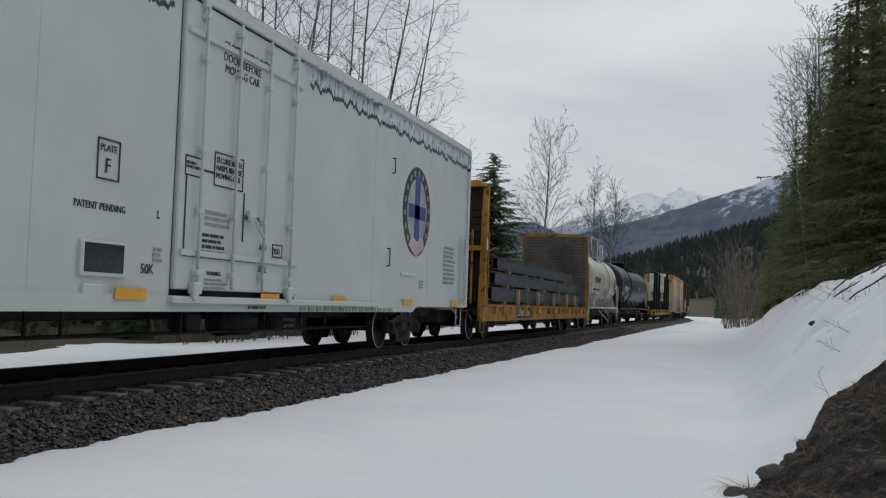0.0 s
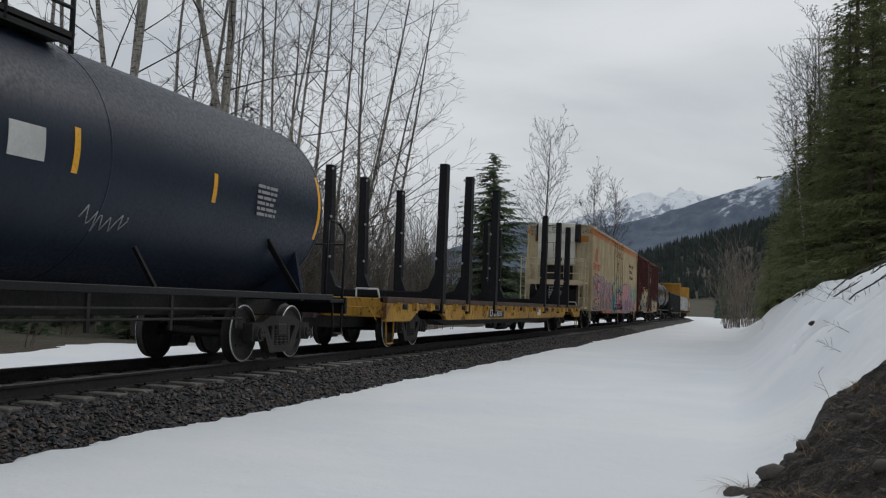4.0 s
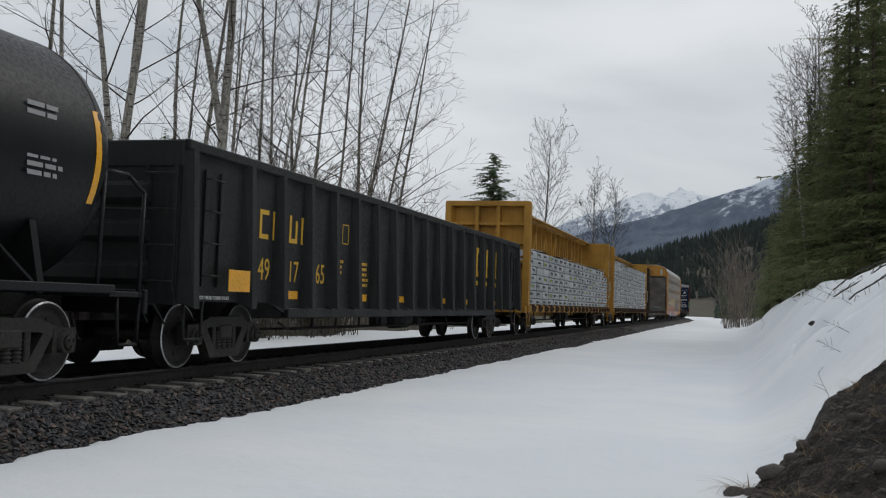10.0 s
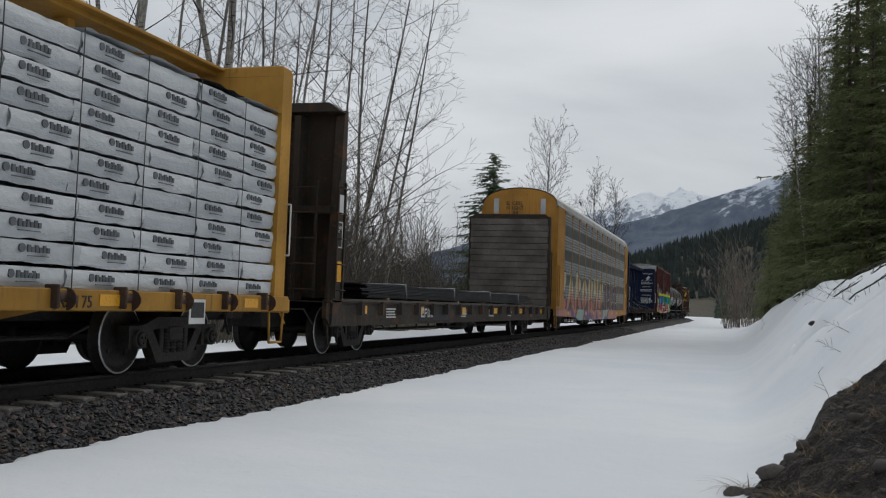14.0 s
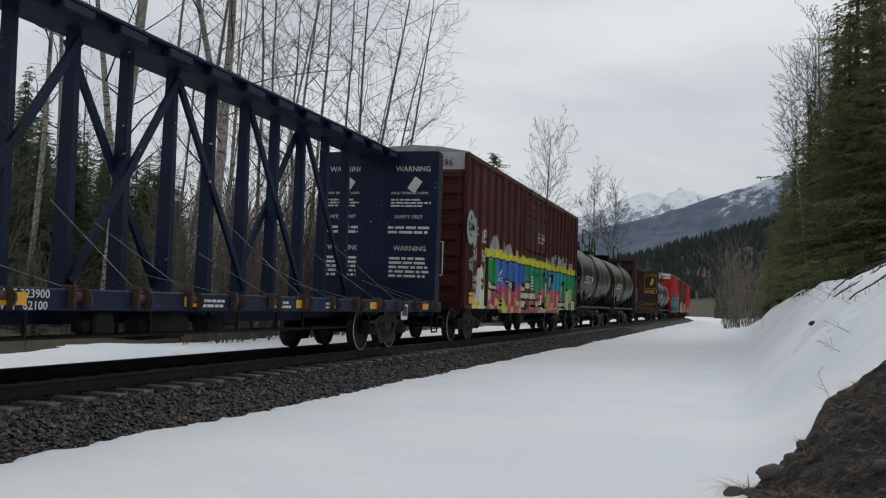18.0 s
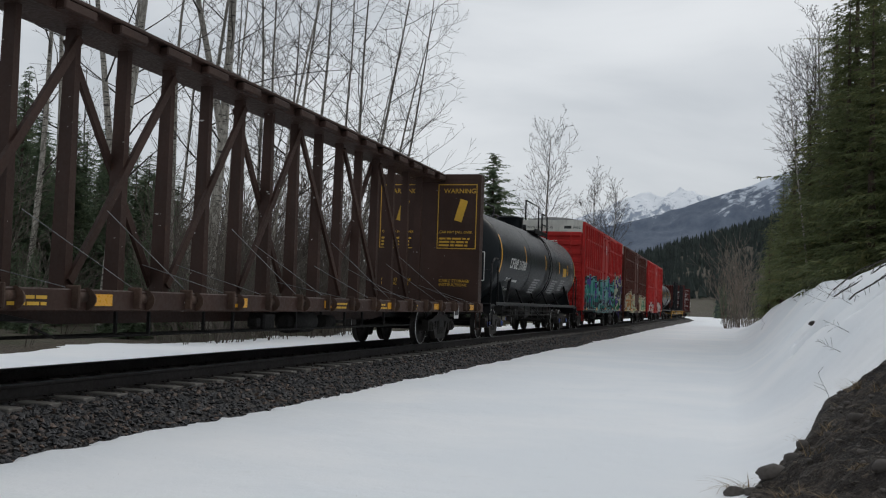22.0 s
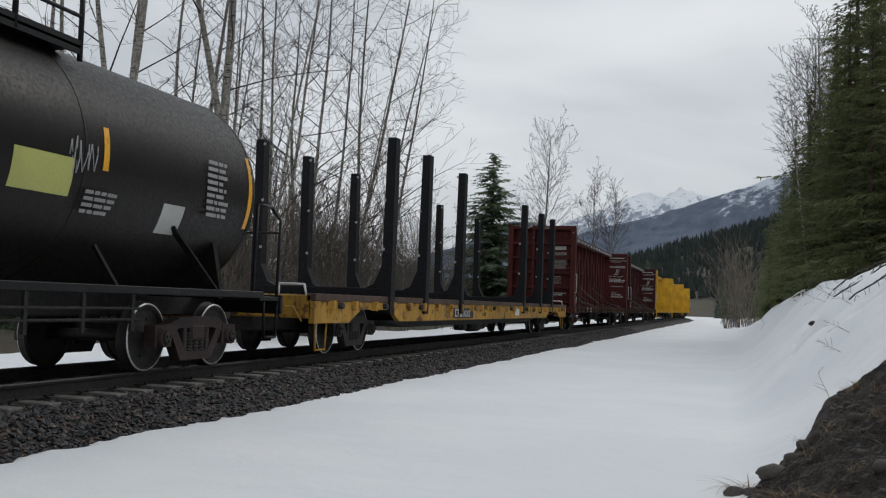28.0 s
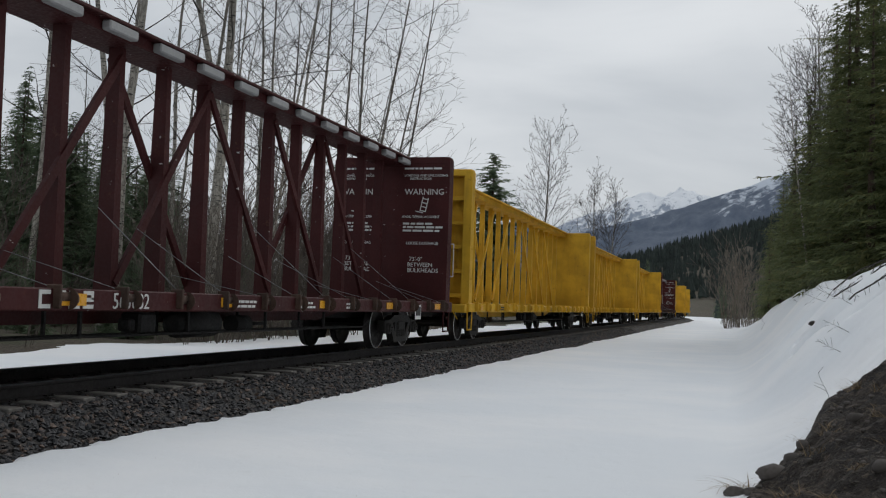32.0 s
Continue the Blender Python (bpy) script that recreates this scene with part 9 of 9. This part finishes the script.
# right of the road: tall firs, bare trees and brush along the berm
for i, (x, y, k, s) in enumerate(((13.9, 37, 0, 0.95), (14.8, 43, 2, 1.25), (14.1, 48, 1, 1.2), (16.2, 33, 1, 1.05), (13.2, 56, 0, 0.74), (13.0, 64, 1, 0.70), (12.6, 72, 2, 0.62), (12.4, 82, 0, 0.60), (12.0, 92, 1, 0.58), (17, 41, 0, 1.1), (16, 54, 2, 0.95), (15.5, 66, 1, 0.9),
                                    (15, 80, 0, 0.85), (14.5, 95, 2, 0.75), (13.5, 108, 0, 0.7), (13.0, 122, 1, 0.66), (17, 110, 2, 0.85), (12.6, 138, 0, 0.7), (15, 130, 1, 0.8), (18, 26, 2, 1.0), (12.5, 50, 1, 0.62), (12.1, 57, 2, 0.60), (11.7, 66, 0, 0.52), (11.5, 75, 1, 0.50), (11.1, 86, 2, 0.50), (12.6, 43, 0, 0.72), (13.0, 39, 1, 0.7), (12.0, 56, 1, 0.70), (11.6, 62, 2, 0.60), (11.3, 70, 0, 0.52), (12.9, 52, 0, 0.85), (10.8, 80, 1, 0.42), (13.2, 46, 2, 0.93), (14.0, 41, 0, 1.0), (13.3, 52, 1, 0.86))):
    plant("fir_tree", "tall olive-green fir with drooping boughs above the snowbank", "tree", NEAR_FIR[k], x, y, rt.uniform(0, 6.28), s, "firs along the berm")
# mostly unseen firs, added to hold sky light off the train's near side
for i in range(28):
    y = rt.uniform(-60, 150)
    x = rt.uniform(19, 40) + max(0.0, y * 0.02)
    plant("fir_tree", "tall fir above the berm, mostly out of view, added to shade the train", "tree", FIR[rt.randrange(3)], x, y, rt.uniform(0, 6.28), rt.uniform(1.1, 1.5), "woods above the berm")
for x, y, s in ((12.2, 58, 0.96), (12.9, 57, 0.98)):
    plant("bare_tree", "leafless poplar leaning out from the firs", "tree", FAN, x, y, rt.uniform(0, 6.28), s)
plant("bare_tree", "leafless tree reaching out from the dark firs", "tree", REACHING, 11.9, 52, 0.0, 1.0)
for x, y, k, s in ((7.6, 99, 0, 0.9), (8.7, 101, 1, 1.0), (9.3, 98, 0, 1.0), (10.0, 102, 1, 0.95), (8.2, 104, 0, 1.05)):
    plant("brush", "tall pale leafless brush at the end of the berm", "shrub", [BRUSH[k]], x, y, rt.uniform(0, 6.28), s, "brush at the end of the berm")
for i in range(26):
    x, y = rt.uniform(7.6, 11.5), rt.uniform(92, 150)
    plant("shrub", "leafless brown brush beside the line", "shrub", [SHRUB[rt.randrange(3)]], x, y, rt.uniform(0, 6.28), rt.uniform(0.4, 0.8), "brush beside the line")
for i in range(30):
    y = rt.uniform(150, 330)
    x = -bend(y) + rt.choice((-1, 1)) * rt.uniform(9, 30) + (6 if y < 180 else 0)
    plant("fir_tree", "dark fir beside the bend", "tree", FIR[rt.randrange(3)], x, y, rt.uniform(0, 6.28), rt.uniform(0.6, 1.0), "firs beside the bend")


# ------------------------------------------------------------------ far woods and mountains
def hill(x, y):
    """A wooded slope that climbs to the right and away."""
    crest = 29 + 0.32 * (x + 67)
    f = smooth(y, 230, 720)
    return -2 + max(0.0, crest) * f * (1.0 if y < 720 else 1 + (y - 720) * 0.0002) + 3 * noise.noise((x * 0.02, y * 0.02, 1))


tagged(sheet("far_hill", steps((-260, 260, 14)), steps((215, 900, 22)), hill, LITTER), "wooded hill beyond the bend", "hill", kind="structure")
g = G()
rf = random.Random(3)
for i in range(7600):
    y = 235 + 600 * rf.random() ** 0.8
    x = rf.uniform(-150, 170)
    if x + bend(y) < 12 and x + bend(y) > -10 and y < 420:
        continue
    if y < 330 and x < 4:
        continue
    z, hh = hill(x, y), rf.uniform(4.5, 9.5)
    r = hh * rf.uniform(0.14, 0.21)
    a0 = rf.uniform(0, 6.28)
    for t0, t1, rr in ((0.08, 0.55, 1.0), (0.34, 0.78, 0.72), (0.6, 1.0, 0.45)):
        vs = [(x, y, z + hh * t1)]
        for j in range(7):
            a = a0 + j * 0.8976
            q = r * rr * rf.uniform(0.65, 1.2)
            vs.append((x + q * math.cos(a), y + q * math.sin(a), z + hh * t0 + rf.uniform(-0.5, 0.5)))
        g.add(vs, [(0, 1 + j, 1 + (j + 1) % 7) for j in range(7)])
tagged(new("far_woods", g.mesh("far_woods", HAZED_NEEDLE)), "dense dark conifer woods covering the hill", "woods", kind="stuff")

RIDGE = ((-1400, 40), (-900, 40), (-740, 60), (-650, 180), (-570, 226), (-500, 222), (-410, 188), (-350, 205), (-190, 244), (0, 306), (100, 345), (500, 480), (1400, 620))


def ridge(x, y):
    d = abs(y - 2600) / (1000 if y < 2600 else 600)
    n = noise.fractal((x * 0.004, y * 0.004, 0.0), 0.9, 2.1, 6)
    rib = abs(noise.noise((x * 0.012, y * 0.003, 3.0))) * 60
    return max(-30.0, poly(x, RIDGE) * (1 - d ** 1.15) + (n * 26 - rib * 0.5) * min(1.0, 3.0 * d + 0.15))


def peak(x, y):
    n = noise.fractal((x * 0.006, y * 0.006, 5.0), 0.8, 2.2, 7)
    d = math.hypot((x + 215) * 0.50, (y - 4250) * 0.42)
    e = math.hypot((x + 330) * 0.55, (y - 4230) * 0.42)
    w = math.hypot((x - 900) * 0.30, (y - 4300) * 0.4)
    return min(max(514 - d * 0.8, 502 - e * 0.8, 640 - w), 484 + 0.08 * (520 - d)) + n * 20 - abs(noise.noise((x * 0.015, y * 0.006, 1.0))) * 30


# distance haze is painted in: woods, rock and snow are tinted blue-grey
HAZY_RIDGE = mat_mountain("wooded_mountain", (0.085, 0.108, 0.150), (0.48, 0.53, 0.60), (0.13, 0.155, 0.20), 120.0, 420.0, 0.006)
HAZY_PEAK = mat_mountain("snowy_mountain", (0.26, 0.30, 0.37), (0.74, 0.77, 0.81), (0.38, 0.42, 0.48), 150.0, 520.0, 0.008)
tagged(sheet("mountain_ridge", steps((-1500, -560, 60), (-560, 260, 8), (260, 1500, 60)), steps((1600, 2200, 60), (2200, 2640, 16), (2640, 3200, 80)), ridge, HAZY_RIDGE, True), "wooded mountain ridge with snow in its clearings", "mountain", kind="structure")
tagged(sheet("snowy_peak", steps((-900, -520, 40), (-520, 60, 6), (60, 1600, 60)), steps((3500, 4000, 40), (4000, 4300, 10), (4300, 4600, 50)), peak, HAZY_PEAK, True), "snow-covered mountain peak far behind the ridge", "mountain", kind="structure")


# ------------------------------------------------------------------ ballast stones, ties, small things on the ground
def pebble(g, rnd, p, r):
    """A broken stone: a squashed, uneven octahedron with cut corners."""
    vs = []
    for d in ((1, 0, 0), (0.4, 0.9, 0), (-0.6, 0.8, 0), (-1, -0.1, 0), (-0.4, -0.9, 0), (0.6, -0.8, 0)):
        k = rnd.uniform(0.75, 1.2)
        vs.append(Vector(d) * r * k + Vector((0, 0, rnd.uniform(-0.25, 0.25) * r)))
    vs += [Vector((rnd.uniform(-0.3, 0.3) * r, rnd.uniform(-0.3, 0.3) * r, r * rnd.uniform(0.55, 0.9))), Vector((0, 0, -r * 0.6))]
    turn = Euler((rnd.uniform(-0.6, 0.6), rnd.uniform(-0.6, 0.6), rnd.uniform(0, 6.28))).to_matrix()
    k = len(g.v)
    g.v.extend(p + turn @ v for v in vs)
    for i in range(6):
        j = (i + 1) % 6
        g.f += [(k + i, k + j, k + 6), (k + j, k + i, k + 7)]
    g.m += [0] * 12
    g.s += [False] * 12


def bed_top(u):
    a = abs(u)
    return -0.225 if a < 1.62 else -0.235 - (a - 1.62) * 0.37


g = G()
rs = random.Random(9)
for i in range(25000):
    y = 5.0 + 62 * rs.random() ** 2.1
    u = rs.uniform(0.85, 2.55) if rs.random() < 0.85 else rs.uniform(-1.9, 0.8)
    if u < 1.34 and (y / 0.61) % 1.0 < 0.40 and u > -1.3:
        continue
    r = rs.uniform(0.020, 0.046) * (1.0 if y < 30 else 1.25)
    pebble(g, rs, Vector((u, y, bed_top(u) + r * 0.35)), r)
tagged(new("ballast_stones", g.mesh("ballast_stones", STONE)), "loose dark grey and reddish crushed stone along the ties", "ballast", kind="stuff")

TIE_MESH = fix(G().box(-1.3, 1.3, -0.115, 0.115, -0.42, -0.168, 0.012).mesh("tie", TIE))
PLATE_MESH = fix(G().box(-0.09, 0.09, -0.16, 0.16, -0.190, -0.178).cyl((-0.11, 0.08, -0.19), (-0.11, 0.08, -0.155), 0.018, n=6).cyl((0.11, -0.08, -0.19), (0.11, -0.08, -0.155), 0.018, n=6).mesh("tie_plate", RAIL_SIDE))
for i in range(240):
    s = 3.05 + 0.61 * i + 0.12
    p, a = line(s)
    t = part("tie", TIE_MESH, None, rails, at=Matrix.LocRotScale((p.x + rs.uniform(-0.03, 0.03), p.y + rs.uniform(-0.02, 0.02), rs.uniform(-0.012, 0.004)), Euler((0, 0, a + rs.uniform(-0.012, 0.012))), None))
    if i < 60:
        for s2 in (-0.7545, 0.7545):
            part("tie_plate", PLATE_MESH, None, t, at=(s2, 0, 0.022))

def boulder(seed, r):
    """A worn stone: a round body with dents and flat sides."""
    bm = bmesh.new()
    bmesh.ops.create_icosphere(bm, subdivisions=2, radius=r)
    for v in bm.verts:
        d = v.co.normalized()
        k = 1 + 0.28 * noise.noise(d * 1.3 + Vector((seed * 3.1, 0, 0))) + 0.12 * noise.noise(d * 3.5 + Vector((0, seed * 1.7, 0)))
        v.co = Vector((d.x * 1.15, d.y * 0.9, d.z * 0.7)) * r * k
    me = bpy.data.meshes.new("stone")
    bm.to_mesh(me)
    bm.free()
    me.materials.append(ROCK)
    me.polygons.foreach_set("use_smooth", [True] * len(me.polygons))
    return me


# stones, roots and dead grass on the dirt bank
rd = random.Random(21)
ROCK = mat_plain("grey_rock", (0.085, 0.073, 0.064), 0.85, spread=0.5)
for i in range(190):
    y = rd.uniform(6.2, 11.6)
    x = poly(y, BANK_FOOT) + rd.uniform(0.08, 1.3)
    r = rd.uniform(0.010, 0.035) if i > 9 else rd.uniform(0.05, 0.085)
    ob = part("stone", boulder(i, r), None, None, at=Matrix.LocRotScale((x, y, dirt_height(x, y) + r * 0.1), Euler((0, 0, rd.uniform(0, 6.28))), None))
    tagged(ob, "grey stone half sunk in the bare soil", "stone", "stones on the dirt bank")


def tuft(name, label, x, y, z, n, size, mat, flat=0.6, seed=1, category="grass"):
    rnd = random.Random(seed)
    g = G()
    for i in range(n):
        a = rnd.uniform(0, 6.283)
        L = size * rnd.uniform(0.5, 1.0)
        p = Vector((rnd.uniform(-0.05, 0.05), rnd.uniform(-0.05, 0.05), 0))
        d = Vector((math.cos(a) * flat, math.sin(a) * flat, rnd.uniform(0.3, 1.0))).normalized()
        w = 0.0035
        k = 4
        vs = []
        for j in range(k + 1):
            t = j / k
            q = p + d * L * t + Vector((math.cos(a), math.sin(a), -0.9)) * (0.45 * L * t * t)
            s = Vector((-math.sin(a), math.cos(a), 0)) * w * (1 - t * 0.8)
            vs += [q - s, q + s]
        g.add(vs, [(2 * j, 2 * j + 1, 2 * j + 3, 2 * j + 2) for j in range(k)])
    ob = new(name, g.mesh(name, mat))
    ob.location = (x, y, z)
    return tagged(ob, label, category, kind="")


for i in range(34):
    y = rd.uniform(6.4, 11.8)
    x = poly(y, BANK_FOOT) + rd.uniform(0.05, 1.4)
    tagged(tuft("grass_tuft", "tuft of dead brown grass on the soil", x, y, dirt_height(x, y), rd.randint(9, 20), rd.uniform(0.12, 0.34), DRY, seed=i), group="dead grass on the bank")
tuft("grass_tuft", "dry grass stems poking out of the snow beside the bank", 8.42, 8.95, height(8.42, 8.95), 22, 0.44, DRY, 1.1, 99)
tuft("grass_tuft", "dry grass stems poking out of the snow beside the bank", 8.28, 9.15, height(8.28, 9.15), 14, 0.36, DRY, 1.2, 98)
for x, y, r in ((8.33, 8.72, 0.085), (8.47, 8.62, 0.06), (8.62, 8.5, 0.11)):
    tagged(part("stone", boulder(x * 10, r), None, None, at=(x, y, max(height(x, y), dirt_height(x, y)) + r * 0.2)), "dark stone at the foot of the bank", "stone", "stones on the dirt bank")
# dark lumps added in place of the shade inside a hollow of the berm
for i, (x, y, r) in enumerate(((9.60, 19.0, 0.10), (9.50, 18.8, 0.13), (9.68, 19.4, 0.07), (9.44, 18.6, 0.08))):
    lump = boulder(x * 7, r)
    lump.materials[0] = DIRT
    tagged(part("soil_clod", lump, None, None, at=(x, y, height(x, y) + r * 0.2)), "dark lump standing in for the shade in a hollow of the snow", "soil", "clods in the snow")


def twig(x, y, z, L, lean, turn, seed, n=7):
    rnd = random.Random(seed)
    g = G()
    d = Vector((math.cos(turn) * lean, math.sin(turn) * lean, 1 - lean * 0.7)).normalized()
    limb(g, rnd, Vector((0, 0, -0.05)), d, L, 0.005, 1, 6, 4, 0, 0.0, 0.6, (n,), 0.0022)
    ob = part("twig", g, TWIG, None, at=(x, y, z))
    return tagged(ob, "thin bare twig sticking out of the snow", "twig", "twigs in the snow")


twig(9.36, 11.9, height(9.36, 11.9), 0.40, 0.22, 3.3, 1, 3)


def fallen_bough(x, y, L, turn, seed, n=12):
    """A broken conifer bough on the snow: a bent stem with bare shoots that hang to one side."""
    rnd = random.Random(seed)
    ob = thing("fallen_bough", "broken bare conifer bough lying on the snow of the berm", "branch", (x, y, height(x, y) + 0.04), "boughs on the snow")
    c, s = math.cos(turn), math.sin(turn)
    lay = lambda a, b, up: Vector((a * c - b * s, a * s + b * c, height(x + a * c - b * s, y + a * s + b * c) - height(x, y) + up))
    pts = [lay(L * k / 6, 0.05 * math.sin(k), 0.05) for k in range(7)]
    part("stem", G().pipe(pts, 0.014, 5), TWIG, ob)
    for k in range(n):
        a = L * (k + 0.6) / n
        q = rnd.uniform(0.35, 0.75)
        part("shoot", G().pipe([lay(a, 0, 0.05), lay(a - 0.10, -q * 0.5, 0.06), lay(a - 0.28, -q, 0.03)], 0.005, 4), TWIG, ob)


fallen_bough(10.25, 22.0, 1.1, 0.15, 1)
fallen_bough(10.05, 19.6, 1.3, 0.35, 2, 9)
fallen_bough(10.1, 17.6, 0.9, 0.5, 3, 8)
for i, (x, y, L, lean, tn) in enumerate(((10.3, 24, 1.3, 0.9, 2.9), (10.5, 23, 1.5, 0.85, 3.3), (10.2, 21, 1.2, 0.9, 3.6), (10.4, 18.5, 1.0, 0.9, 3.0), (10.15, 17.5, 0.9, 0.9, 2.6), (10.6, 26.5, 1.2, 0.8, 3.1), (10.9, 36, 1.6, 0.7, 2.4), (10.7, 41, 1.2, 0.6, 3.0), (9.9, 15.5, 0.8, 0.85, 3.3), (9.7, 14.5, 0.7, 0.8, 2.8), (9.5, 52, 1.2, 0.5, 0.4), (9.9, 58, 1.3, 0.5, 3.0))):
    twig(x, y, height(x, y) + 0.02, L * 0.5, lean, tn, 30 + i, 7)


# ------------------------------------------------------------------ motion
def motions():
    # the cars and what they carry roll by at an even speed
    for car, s, half in CARS:
        rows = []
        for t in range(33):
            a, b = line(s - half - SPEED * t)[0], line(s + half - SPEED * t)[0]
            mid, d = (a + b) / 2, b - a
            rows.append((float(t), pose(mid.x, mid.y, 0, 0, 0, math.degrees(math.atan2(-d.x, d.y)))))
        walk(car, rows)
    # the wheels turn with it; alike wheelsets share one action
    turn = math.degrees(SPEED / 0.457) / FPS
    for k, y in ((0, -0.89), (1, 0.89)):
        walk(AXLES[k], [(i / FPS, pose(0, y, 0.457, turn * i)) for i in range(961)])
        keys = AXLES[k].animation_data
        for other in AXLES[k + 2::2]:
            other.rotation_mode = "QUATERNION"
            other.animation_data_create().action = keys.action
            other.animation_data.action_slot = keys.action_slot


motions()
